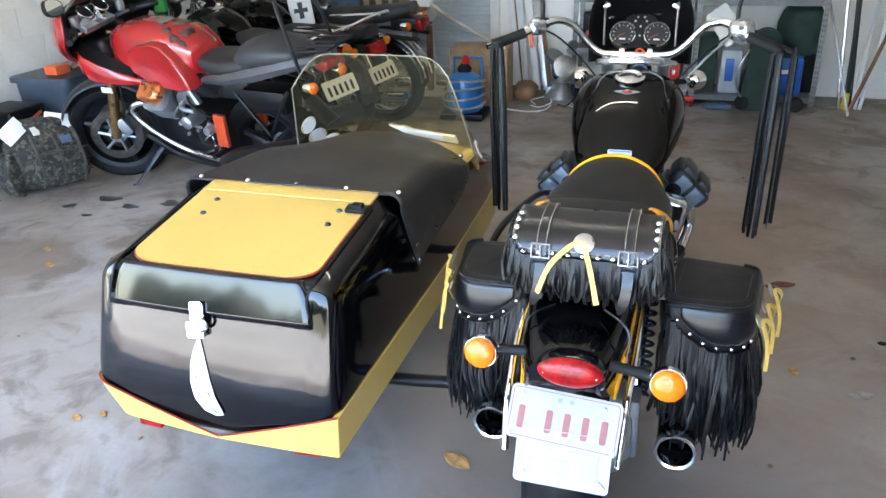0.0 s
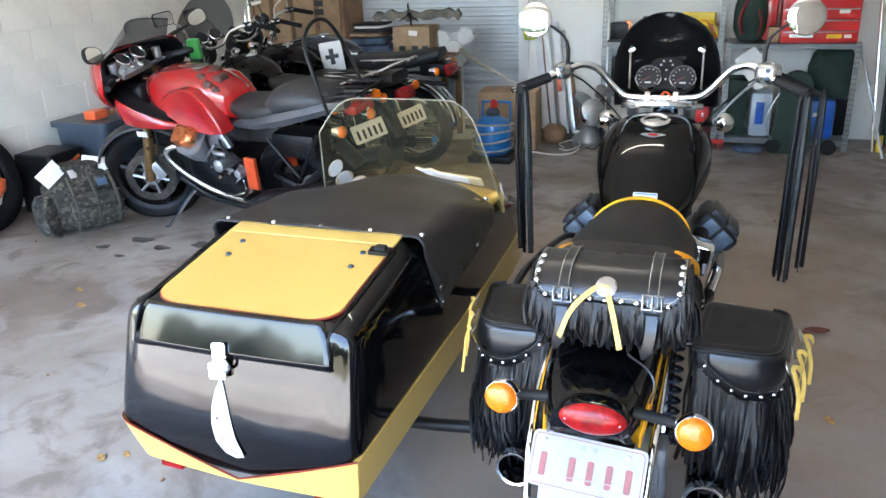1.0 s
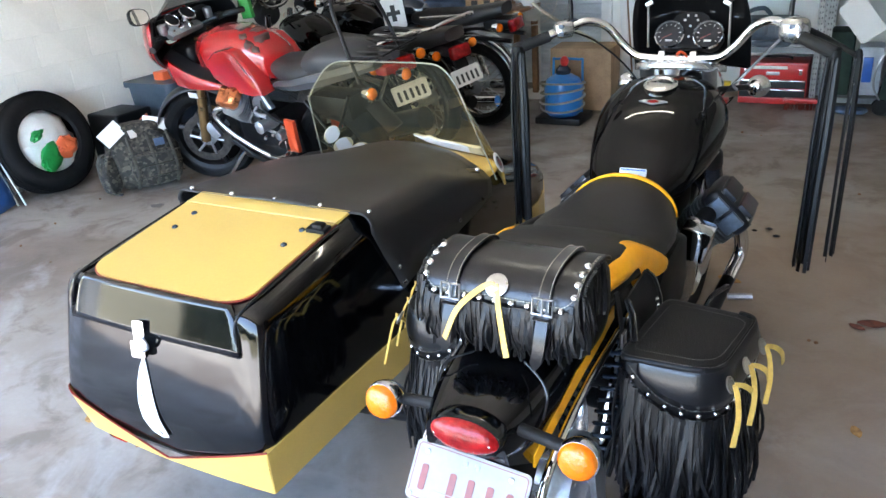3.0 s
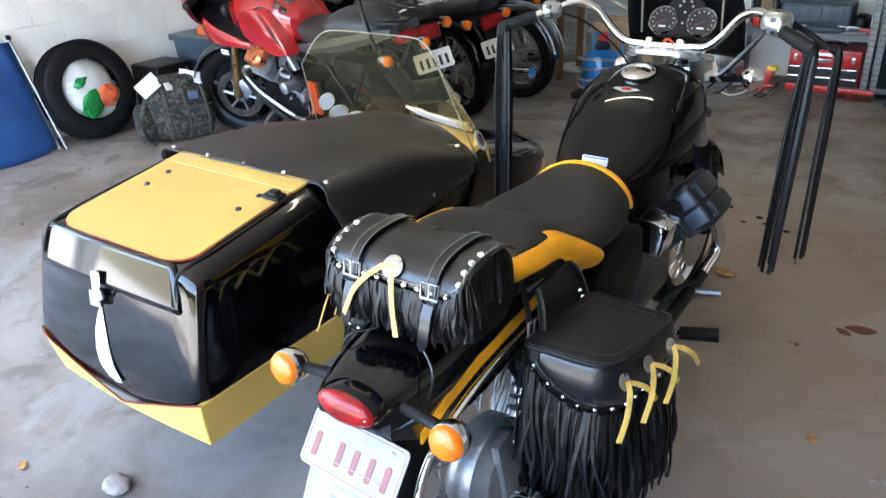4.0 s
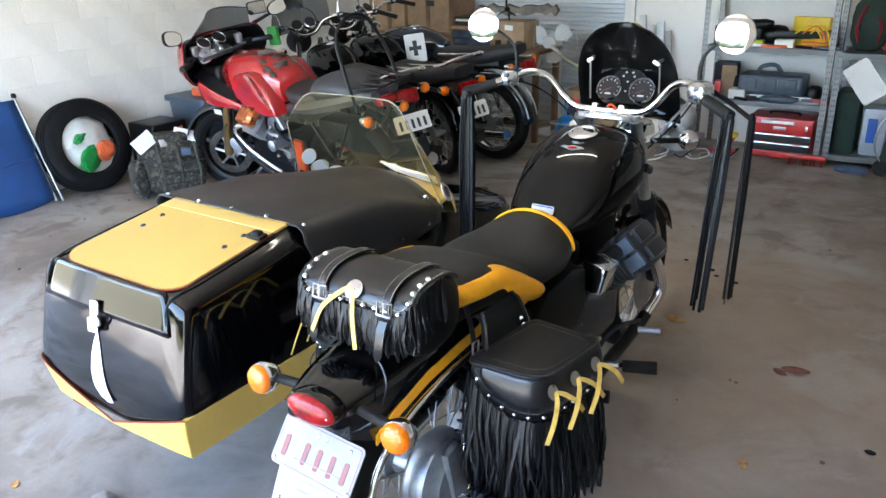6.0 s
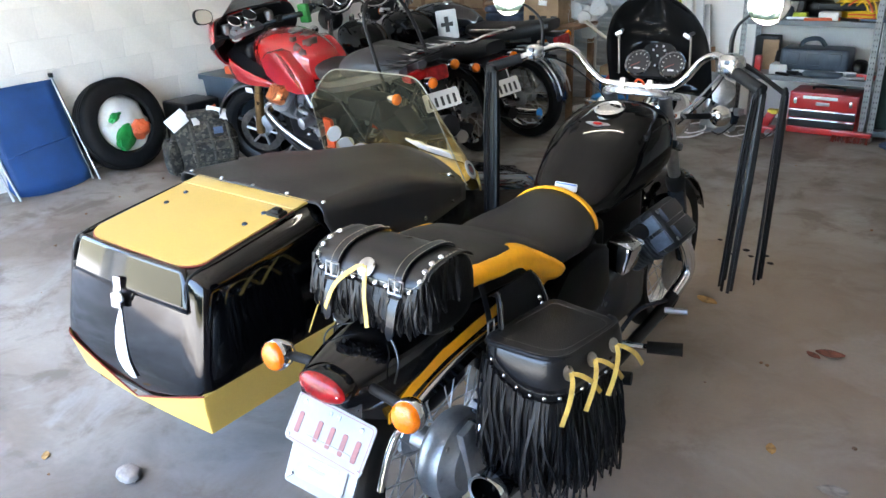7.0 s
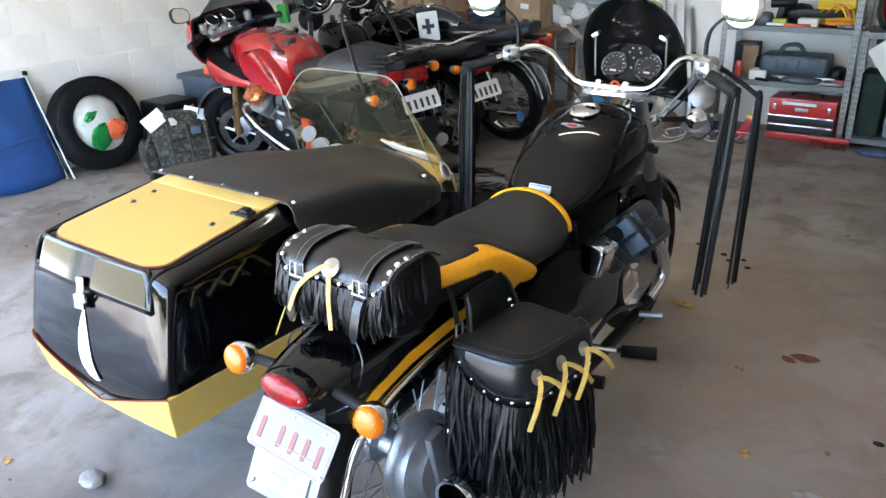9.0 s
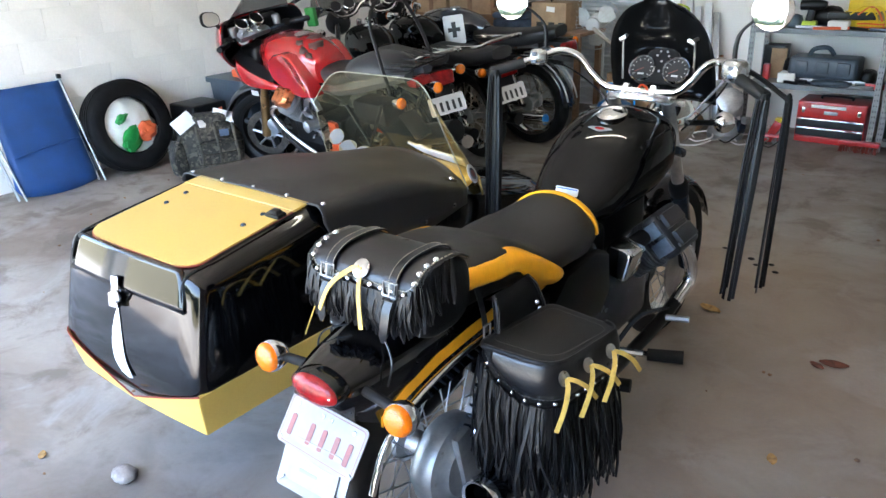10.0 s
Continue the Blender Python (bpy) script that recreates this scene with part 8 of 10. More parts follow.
tube(bm, [(lean(0.26) + 0.045 + 0.0, 1.15, 0.265), (lean(0.28) + 0.055, 1.38, 0.30), (lean(0.30) + 0.045, 1.60, 0.315)], 0.004, 6, 4)
part("seam", bm, NYLON, chair, "rolled fabric seam", world=True)
for y0, y1 in ((1.672, 1.618), (1.13, 1.05)):
    bm = B()
    tube(bm, [(lean(0) + 0.05, y0, 0.006), (lean(0.35) + 0.035, (y0 + y1) / 2, 0.35), (lean(0.70) + 0.02, y1, 0.70)], 0.008, 10, 3)
    part("frame_tube", bm, ALU, chair, "bright aluminium tube", world=True)
    bm = B()
    tube(bm, [(lean(0) + 0.02, y0 - 0.03, 0.01), (lean(0.66), y1 - 0.02, 0.67)], 0.009, 8, 1)
    part("frame_tube", bm, ALU, chair, "bright aluminium tube", world=True)
    bm = B()
    box(bm, 0.03, 0.025, 0.03, pose(lean(0.69) + 0.02, y1, 0.705), 0.006)
    part("joint", bm, BLACKPLASTIC, chair, "dark plastic joint", world=True)

# loose tyre with shopping bags stuffed inside
TM = pose(-4.045, 1.965, 0.315, 0, 90 - 14, 0) @ pose(0, 0, 0, 0, 0, 0)
tyre = thing("loose_tyre", pose(-4.0, 1.965, 0), "worn black car tyre leaning on the block wall", "tyre")
bm = B()
wheel_lathe(bm, [(0.195, -0.06), (0.21, -0.078), (0.25, -0.085), (0.29, -0.075), (0.312, -0.05), (0.318, 0.0), (0.312, 0.05), (0.29, 0.075), (0.25, 0.085), (0.21, 0.078), (0.195, 0.06), (0.205, 0.05), (0.275, 0.04), (0.29, 0.0), (0.275, -0.04), (0.205, -0.05)], TM, 48)
part("casing", bm, TYRE, tyre, "black rubber casing", world=True)
for zz in (-0.045, -0.015, 0.015, 0.045):
    bm = B()
    wheel_lathe(bm, [(0.3165, zz - 0.010), (0.3215, zz - 0.008), (0.3215, zz + 0.008), (0.3165, zz + 0.010)], TM, 44)
    part("tread_rib", bm, TYRE, tyre, "worn tread rib", world=True)
bags = thing("shopping_bag", pose(-3.98, 1.965, 0.12), "white plastic shopping bag with green and orange print", "shopping bag")
rnd = random.Random(3)


def crumple(bm, r, m, amp=0.25, seed=0):
    vs = ball(bm, r, Matrix.Identity(4), 20, 14)
    for v in vs:
        n = noise.noise(v.co * (2.2 / r) + Vector((seed, seed * 2, 0))) + 0.5 * noise.noise(v.co * (5.5 / r) + Vector((seed, 0, 3)))
        v.co *= 1 + amp * n
    bmesh.ops.transform(bm, matrix=m, verts=vs)


bm = B()
crumple(bm, 1.0, TM @ pose(0, 0, 0.0) @ Matrix.Diagonal((0.205, 0.205, 0.085, 1)), 0.24, 1)
part("bag", bm, PLASTICBAG, bags, "crumpled white plastic", world=True)
for cx, cy, rx, ry, m, lb, sd in ((0.095, -0.03, 0.085, 0.105, GREENP, "green printed patch", 4), (0.065, 0.075, 0.075, 0.085, ORANGEP, "orange printed patch", 7), (-0.055, -0.065, 0.030, 0.060, GREENP, "green printed patch", 9)):
    bm = B()
    crumple(bm, 1.0, TM @ pose(cx, cy, 0.070, 20 * cy / 0.07, 22 * cx / 0.09, 30) @ Matrix.Diagonal((rx, ry, 0.034, 1)), 0.3, sd)
    part("print", bm, m, bags, lb, world=True)

# camouflage pack with papers on top
pack = thing("backpack", pose(-3.45, 2.22, 0, 0, 0, 62), "camouflage backpack slumped on the floor", "backpack")
def lump(sx, sy, sz, c, p=3.2, amp=0.03, seed=0, rot=0):
    bm = B()
    vs = ball(bm, 1.0, Matrix.Identity(4), 26, 18)
    for v in vs:
        q = Vector([math.copysign(abs(x) ** (2 / p), x) for x in v.co])
        v.co = q * (1 + amp * noise.noise(q * 3 + Vector((seed, 1, 2))) + amp * 0.5 * noise.noise(q * 8 + Vector((2, seed, 5))))
    bmesh.ops.transform(bm, matrix=pose(*c, 0, rot, 0) @ Matrix.Diagonal((sx / 2, sy / 2, sz / 2, 1)), verts=vs)
    return bm


part("body", lump(0.44, 0.22, 0.36, (0, 0, 0.19), amp=0.07), CAMO, pack, "camouflage cloth body")
part("pocket", lump(0.30, 0.10, 0.22, (0.04, -0.13, 0.15), amp=0.07, seed=3), CAMO, pack, "camouflage front pocket")
part("side_pouch", lump(0.12, 0.16, 0.24, (-0.23, -0.02, 0.14), amp=0.08, seed=6), CAMO, pack, "camouflage side pouch")
part("flap", lump(0.30, 0.16, 0.10, (-0.02, 0.02, 0.37), amp=0.1, seed=8), CAMO, pack, "camouflage top flap")
for x in (-0.10, 0.02, 0.14):
    bm = B()
    tube(bm, [(x, -0.10, 0.36), (x, -0.175, 0.27), (x + 0.01, -0.192, 0.15), (x, -0.16, 0.04)], 0.010, 6, 4, flat=0.4)
    part("webbing", bm, WEBBING, pack, "sewn webbing strap")
for z in (0.11, 0.18, 0.25):
    bm = B()
    tube(bm, [(-0.12, -0.186, z), (0.03, -0.197, z), (0.19, -0.180, z)], 0.008, 6, 3, flat=0.4)
    part("webbing", bm, WEBBING, pack, "sewn webbing strap")
bm = B()
box(bm, 0.06, 0.006, 0.045, pose(0.07, -0.185, 0.315, -20, 0, 0), 0.002)
part("tag", bm, DENIM, pack, "blue cloth tag")
bm = B()
tube(bm, [(-0.20, -0.05, 0.30), (-0.27, -0.13, 0.18), (-0.26, -0.14, 0.06), (-0.20, -0.12, 0.02)], 0.016, 8, 5, flat=0.35)
part("shoulder_strap", bm, CAMO, pack, "camouflage shoulder strap")
for k, (x, y, rz, ry) in enumerate(((-0.17, -0.06, 20, -28), (0.10, -0.02, -15, 16), (-0.05, -0.07, 30, 5))):
    bm = B()
    box(bm, 0.15 if k < 2 else 0.06, 0.004, 0.10 if k < 2 else 0.05, pose(x, y, 0.385 if k < 2 else 0.365, -25, ry, rz), 0.001)
    p = solid("paper_sheet", bm, PAPER, "white printed sheet lying on the backpack", "paper", "papers", at=pose(-3.45, 2.22, 0, 0, 0, 62))

tub = thing("storage_tub", pose(-3.90, 3.02, 0), "slate plastic storage tub with its lid on", "storage tub")
bm = B()
loft(bm, [[(-3.90 + x * s, 3.02 + y * s * 1.15, z) for x, y in rounded(0.44, 0.50, 0.05)] for z, s in ((0.0, 0.85), (0.02, 0.88), (0.50, 1.0))])
part("tub_body", bm, TUB, tub, "slate plastic body", world=True)
bm = B()
prism(bm, rounded(0.48, 0.62, 0.05), 0.035, pose(-3.90, 3.02, 0.50))
part("lid", bm, TUB, tub, "slate lid", world=True)
for y in (2.86, 3.14):
    bm = B()
    box(bm, 0.02, 0.07, 0.09, pose(-3.665, y, 0.47), 0.008)
    part("clip", bm, TUB, tub, "plastic clip", world=True)
bm = B()
tube(bm, [(-3.90, 3.05, 0.54), (-3.86, 3.12, 0.58), (-3.80, 3.2, 0.575), (-3.78, 3.26, 0.545)], 0.02, 8, 4)
solid("leather_strap", bm, TIMBER, "coiled brown strap on the storage tub", "strap")
bm = B()
box(bm, 0.10, 0.13, 0.06, pose(-3.86, 2.88, 0.566), 0.01)
solid("small_box", bm, ORANGEP, "small orange box on the storage tub", "box")
box2 = thing("black_case", pose(-3.95, 2.50, 0), "black case with red stripe on the floor", "case")
bm = B()
box(bm, 0.30, 0.30, 0.40, pose(-3.95, 2.50, 0.20), 0.02, 3)
part("shell", bm, BLACKPLASTIC, box2, "black plastic shell", world=True)
bm = B()
box(bm, 0.004, 0.13, 0.022, pose(-3.797, 2.54, 0.33, 20, 0, 0), 0.001)
part("stripe", bm, ORANGEP, box2, "red stripe", world=True)
bm = B()
box(bm, 0.50, 0.55, 0.24, pose(-3.55, 2.98, 0.12), 0.02, 2)
solid("dark_crate", bm, BLACKPLASTIC, "black plastic crate behind the backpack", "crate")

# ---- against the roller door ----
cab = thing("timber_cabinet", pose(-3.45, 5.22, 0), "brown timber cabinet with carton stacked inside", "cabinet")
for sx, sy, sz, x, z in ((0.03, 0.40, 1.55, -3.92, 0.775), (0.03, 0.40, 1.55, -3.0, 0.775), (0.89, 0.40, 0.03, -3.46, 1.565), (0.89, 0.40, 0.03, -3.46, 0.80), (0.89, 0.02, 1.55, -3.46, 0.775)):
    bm = B()
    box(bm, sx, sy, sz, pose(x, 5.24 + (0.19 if sy < 0.1 else 0), z), 0.003)
    part("board", bm, TIMBER, cab, "brown timber board", world=True)
for x, w in ((-3.72, 0.36), (-3.27, 0.46)):
    bm = B()
    box(bm, w, 0.32, 0.50, pose(x, 5.23, 1.067), 0.004)
    c = solid("carton", bm, CARD, "plain brown carton in the cabinet", "carton", "cartons")
    bm = B()
    box(bm, 0.05, 0.322, 0.505, pose(x, 5.23, 1.067), 0.001)
    o = part("tape", bm, TIMBER, c, "brown packing tape")
for k in range(3):
    bm = B()
    box(bm, 0.09, 0.003, 0.05, pose(-3.24 + 0.0 * k, 5.068, 1.22 - 0.075 * k), 0.001)
    part("print_bar", bm, INK, c, "dark printed bar")
bench = thing("low_bench", pose(-2.40, 4.85, 0), "low timber bench holding clothes and a carton", "bench")
bm = B()
box(bm, 1.0, 0.45, 0.03, pose(-2.40, 4.86, 0.735), 0.004)
part("top", bm, TIMBER, bench, "timber top", world=True)
for x in (-2.86, -1.94):
    for y in (4.68, 5.04):
        bm = B()
        box(bm, 0.045, 0.045, 0.72, pose(x, y, 0.36), 0.004)
        part("leg", bm, TIMBER, bench, "timber leg", world=True)
rnd = random.Random(8)
for k, (m, w, lb) in enumerate(((DENIM, 0.34, "crumpled blue cloth on the bench"), (DENIM, 0.32, "crumpled dark blue cloth on the pile"), (CARD, 0.30, "folded tan cloth on the pile"), (GREYSEAT, 0.33, "folded grey cloth on the pile"), (PAPER, 0.26, "flat pale packet on the pile"), (RUBBER, 0.28, "black folder on top of the pile"))):
    h = (0.075, 0.06, 0.035, 0.035, 0.022, 0.018)[k]
    z = (0.75, 0.825, 0.885, 0.92, 0.955, 0.977)[k]
    ob_bm = lump(w, 0.30, h, (0, 0, h / 2), p=5, amp=0.08 if k < 4 else 0.01, seed=k)
    solid("folded_cloth", ob_bm, m, lb, "cloth", "clothes pile", at=pose(-2.62 + rnd.uniform(-0.02, 0.02), 4.84, z, 0, 0, rnd.uniform(-20, 20)))
carton = thing("carton", pose(-2.22, 4.82, 0.75), "cardboard carton with white label and dark bands", "carton")
bm = B()
box(bm, 0.32, 0.26, 0.22, pose(-2.22, 4.82, 0.86), 0.005)
part("box", bm, CARD, carton, "brown cardboard", world=True)
for x in (-2.30, -2.19, -2.10):
    bm = B()
    box(bm, 0.055, 0.004, 0.04, pose(x, 4.689, 0.80), 0.001)
    part("band", bm, INK, carton, "dark printed band", world=True)
bm = B()
box(bm, 0.075, 0.004, 0.04, pose(-2.20, 4.688, 0.92, 0, 5, 0), 0.001)
part("label", bm, PAPER, carton, "white label", world=True)
bm = B()
pts = smooth_path([(-2.62, 4.86, 1.035), (-2.45, 4.86, 1.05), (-2.2, 4.86, 1.045), (-1.98, 4.86, 1.06), (-1.84, 4.86, 1.05)], 5)
rings = []
for i, p in enumerate(pts):
    h = 0.035 + 0.012 * math.sin(i * 1.7) + 0.006 * math.sin(i * 4.1)
    if i in (0, len(pts) - 1):
        h = 0.008
    rings.append([p + Vector((0, -0.02, -h)), p + Vector((0, 0.02, -h * 0.9)), p + Vector((0, 0.02, h)), p + Vector((0, -0.02, h * 0.8))])
loft(bm, rings)
DRIFT = mat("grey_driftwood", (0.22, 0.19, 0.16), 0.85, var=0.25, scale=10, bump=0.5, bump_scale=40)
solid("driftwood_board", bm, DRIFT, "weathered driftwood board lying over the carton", "board")
fan3 = thing("small_propeller", pose(-2.25, 4.78, 0.97), "small dark model propeller on the carton", "propeller")
for k in range(3):
    bm = B()
    a = radians(90 + 120 * k)
    tube(bm, [(-2.25, 4.74, 1.06), (-2.25 + 0.06 * math.cos(a), 4.735, 1.06 + 0.06 * math.sin(a)), (-2.25 + 0.10 * math.cos(a), 4.74, 1.06 + 0.10 * math.sin(a))], [0.008, 0.018, 0.006], 8, 3, flat=0.3)
    part("blade", bm, BLACKPLASTIC, fan3, "dark blade", world=True)
bm = B()
lathe(bm, [(0.02, 0), (0.02, 0.03), (0.008, 0.045), (0.001, 0.046)], pose(-2.25, 4.76, 1.06, 90, 0, 0), 14)
part("boss", bm, BLACKPLASTIC, fan3, "dark boss", world=True)
bm = B()
tube(bm, [(-2.25, 4.77, 1.06), (-2.25, 4.79, 0.97)], 0.008, 8, 1)
part("stand", bm, BLACKPLASTIC, fan3, "dark stand", world=True)

fan = thing("pedestal_fan", pose(-1.93, 5.02, 0), "white pedestal fan with wire guard", "fan")
FM = pose(-1.93, 4.94, 0.80, 90, 0, 0) @ pose(0, 0, 0, 6, 10, 0) @ Matrix.Scale(1.24, 4)
bm = B()
for sgn in (-1, 1):
    for k in range(30):
        a = 2 * math.pi * k / 30
        tube(bm, [FM @ Vector((r * math.cos(a), r * math.sin(a), sgn * h)) for r, h in ((0.045, 0.06), (0.11, 0.055), (0.17, 0.008))], 0.0013, 4, 2)
part("guard_wires", bm, WHITE, fan, "white guard wires", world=True)
for r, h in ((0.172, 0.0), (0.11, 0.056), (0.11, -0.056)):
    bm = B()
    tube(bm, [FM @ Vector((r * math.cos(2 * math.pi * k / 36), r * math.sin(2 * math.pi * k / 36), h)) for k in range(37)], 0.004 if r > 0.15 else 0.0016, 6, 1)
    part("guard_ring", bm, WHITE, fan, "white guard ring", world=True)
FANW = mat("fan_blade_plastic", (0.70, 0.72, 0.72), 0.4, var=0.03)
for k in range(3):
    a0 = 2 * math.pi * k / 3 + 0.4
    bm = B()
    out = [(0.02 * math.cos(a0), 0.02 * math.sin(a0))] + [(r * math.cos(a0 + d), r * math.sin(a0 + d)) for r, d in ((0.10, -0.35), (0.145, -0.1), (0.15, 0.35), (0.13, 0.75), (0.08, 0.85))]
    prism(bm, out, 0.004, FM @ pose(0, 0, 0, 0, 0, 0))
    part("blade", bm, FANW, fan, "white blade", world=True)
bm = B()
lathe(bm, [(0.046, 0.055), (0.044, 0.063), (0.001, 0.066)], FM, 24)
part("badge_cap", bm, WHITE, fan, "white centre cap", world=True)
bm = B()
lathe(bm, [(0.03, -0.05), (0.055, -0.06), (0.055, -0.15), (0.03, -0.17)], FM, 20)
part("motor", bm, WHITE, fan, "white motor housing", world=True)
bm = B()
tube(bm, [(-1.93, 5.10, 0.78), (-1.93, 5.10, 0.03)], 0.014, 10, 1)
part("pole", bm, WHITE, fan, "white pole", world=True)
bm = B()
lathe(bm, [(0.19, 0), (0.19, 0.015), (0.06, 0.035), (0.02, 0.06)], pose(-1.93, 5.10, 0), 28)
part("foot", bm, WHITE, fan, "round white foot", world=True)

bm = B()
tube(bm, [(-1.78, 4.62, 0.80), (-1.62, 4.60, 0.70), (-1.28, 4.62, 0.52)], 0.022, 8, 3, flat=0.5)
solid("timber_batten", bm, mat("pale_batten", (0.50, 0.46, 0.38), 0.7, var=0.15, scale=12), "pale batten resting across the carton", "batten")
bm = B()
box(bm, 0.46, 0.30, 0.46, pose(-1.40, 4.72, 0.25, 0, 0, 4), 0.006)
solid("carton", bm, CARD, "brown carton behind the blue compressor", "carton", "cartons")
# blue drum compressor with hose
comp = thing("air_compressor", pose(-1.43, 4.32, 0), "blue portable compressor drum wrapped in hose", "compressor")
bm = B()
lathe(bm, [(0.02, 0.03), (0.10, 0.04), (0.135, 0.08), (0.138, 0.25), (0.12, 0.31), (0.06, 0.345), (0.02, 0.35)], pose(-1.43, 4.32, 0.0), 30)
part("drum", bm, BLUEDRUM, comp, "glossy blue drum", world=True)
for k in range(4):
    bm = B()
    r = 0.155 + 0.006 * (k % 2)
    tube(bm, [(-1.43 + r * math.cos(a), 4.30 + r * math.sin(a), 0.12 + 0.055 * k + 0.02 * math.sin(a + k)) for a in [2 * math.pi * i / 24 for i in range(25)]], 0.008, 6, 1)
    part("hose_coil", bm, HOSE, comp, "grey hose coil", world=True)
bm = B()
tube(bm, [(-1.54, 4.40, 0.03), (-1.54, 4.42, 0.40), (-1.52, 4.42, 0.43), (-1.34, 4.42, 0.43), (-1.32, 4.42, 0.40), (-1.32, 4.40, 0.03)], 0.009, 8, 3)
part("handle_frame", bm, BLUEDRUM, comp, "blue tube handle", world=True)
bm = B()
lathe(bm, [(0.018, 0), (0.03, 0.02), (0.03, 0.05), (0.012, 0.07)], pose(-1.42, 4.32, 0.40), 14)
part("valve", bm, TOOLRED, comp, "red valve knob", world=True)
bm = B()
lathe(bm, [(0.05, 0), (0.055, 0.03), (0.03, 0.06)], pose(-1.43, 4.32, 0.345), 16)
part("regulator", bm, DARKALLOY, comp, "dark regulator", world=True)
bm = B()
box(bm, 0.34, 0.30, 0.05, pose(-1.43, 4.33, 0.027), 0.01)
part("base", bm, BLACKPLASTIC, comp, "black base", world=True)

# boards standing against the wall beside the door
BOARDW = mat("white_strip_board", (0.74, 0.75, 0.76), 0.45, var=0.05, scale=6)
for x0, x1, w, m, h, lb in ((-1.36, -1.19, 0.055, BOARDW, 1.0, "white aluminium strip leaning on the wall"), (-1.28, -1.12, 0.05, BOARDW, 0.92, "white aluminium strip leaning on the wall"), (-1.20, -1.03, 0.06, BOARDW, 0.95, "white aluminium strip leaning on the wall"),
                            (-1.31, -1.15, 0.02, TIMBER, 0.85, "thin dark timber strip leaning on the wall"), (-1.13, -0.96, 0.045, ALU, 0.88, "bright metal strip leaning on the wall"), (-1.05, -0.93, 0.05, TIMBER, 0.55, "short timber offcut leaning on the wall")):
    bm = B()
    a = math.degrees(math.atan((x1 - x0) / h))
    box(bm, w, 0.022, h, pose((x0 + x1) / 2, 5.32, h / 2 + 0.006, 0, -a, 0) @ pose(0, 0, 0, -16, 0, 0), 0.003)
    solid("strip_board", bm, m, lb, "strip", "leaning strips")
bm = B()
box(bm, 0.03, 0.02, 0.11, pose(-1.10, 5.22, 0.44, -16, -10, 0), 0.002)
solid("orange_sticker_block", bm, ORANGEP, "small orange block on a strip", "block")
bm = B()
tube(bm, [(-1.42, 5.30, 0.86), (-1.37, 5.26, 0.93), (-1.28, 5.25, 0.90), (-1.30, 5.26, 0.83), (-1.40, 5.28, 0.81), (-1.42, 5.30, 0.86)], 0.016, 8, 5, flat=0.5)
solid("lime_strap", bm, LIME, "lime and black webbing strap loop on the strips", "strap")
rnd = random.Random(21)
for k in range(6):
    bm = B()
    x, y = -1.0 + 0.10 * k, 4.78 + rnd.uniform(-0.06, 0.1)
    tube(bm, [(x, y, 0.006), (x + 0.08, y - 0.05, 0.008), (x + 0.16, y + 0.03, 0.03 + 0.03 * (k % 3)), (x + 0.1, y + 0.13, 0.05), (x - 0.02, y + 0.12, 0.02), (x + 0.03, y + 0.02, 0.012)], 0.005, 6, 6)
    solid("power_cord", bm, (PAPER, HOSE, RUBBER)[k % 3], "loose coiled power cord on the floor", "cord", "cords")
bm = B()
tube(bm, [(-1.20, 4.60, 0.007), (-1.0, 4.54, 0.007), (-0.88, 4.60, 0.007), (-0.84, 4.75, 0.01)], 0.006, 6, 5)
solid("power_cord", bm, PAPER, "white power cord across the floor", "cord", "cords")
bm = lump(0.20, 0.18, 0.16, (0, 0, 0.08), p=2.6, amp=0.06)
solid("brown_pot", bm, TIMBER, "brown rounded pot among the cords", "pot", at=pose(-1.08, 4.95, 0))
# spare engine casing
eng = thing("engine_parts", pose(-0.80, 4.95, 0), "stacked alloy engine castings on the floor", "engine parts")
for nm, prof, at, m in (("bell_housing", [(0.04, 0), (0.13, 0.0), (0.14, 0.04), (0.10, 0.12), (0.06, 0.16)], pose(-0.80, 4.95, 0.0), ALLOY), ("gear_case", [(0.05, 0), (0.09, 0.02), (0.09, 0.14), (0.05, 0.16)], pose(-0.78, 4.94, 0.16, 0, 0, 0), STEEL),
                        ("ring_gear", [(0.05, 0), (0.085, 0), (0.09, 0.02), (0.05, 0.03)], pose(-0.76, 4.86, 0.30, 70, 0, 20), STEEL), ("clutch_drum", [(0.03, 0), (0.075, 0.005), (0.08, 0.05), (0.03, 0.07)], pose(-0.86, 4.93, 0.34, 20, 30, 0), ALLOY),
                        ("carburettor", [(0.02, 0), (0.04, 0.02), (0.03, 0.08), (0.045, 0.1), (0.02, 0.11)], pose(-0.72, 4.93, 0.40, 40, 20, 0), STEEL)):
    bm = B()
    lathe(bm, prof, at, 22)
    part(nm, bm, m, eng, "alloy casting", world=True)
for k in range(7):
    bm = B()
    box(bm, 0.05 + 0.02 * (k % 3), 0.05, 0.06, pose(-0.88 + 0.04 * k, 4.90 + 0.02 * (k % 2), 0.10 + 0.055 * (k % 5), 20 * k, 15 * k, 30 * k), 0.008)
    part("bracket", bm, (STEEL, ALLOY, DARKALLOY)[k % 3], eng, "metal bracket", world=True)
jack = thing("trolley_jack", pose(-0.47, 4.95, 0), "red trolley jack with yellow handle socket", "jack")
bm = B()
box(bm, 0.18, 0.10, 0.05, pose(-0.47, 4.93, 0.045), 0.01)
part("chassis", bm, TOOLRED, jack, "red chassis", world=True)
bm = B()
box(bm, 0.06, 0.07, 0.12, pose(-0.44, 4.95, 0.11, 0, 25, 0), 0.01)
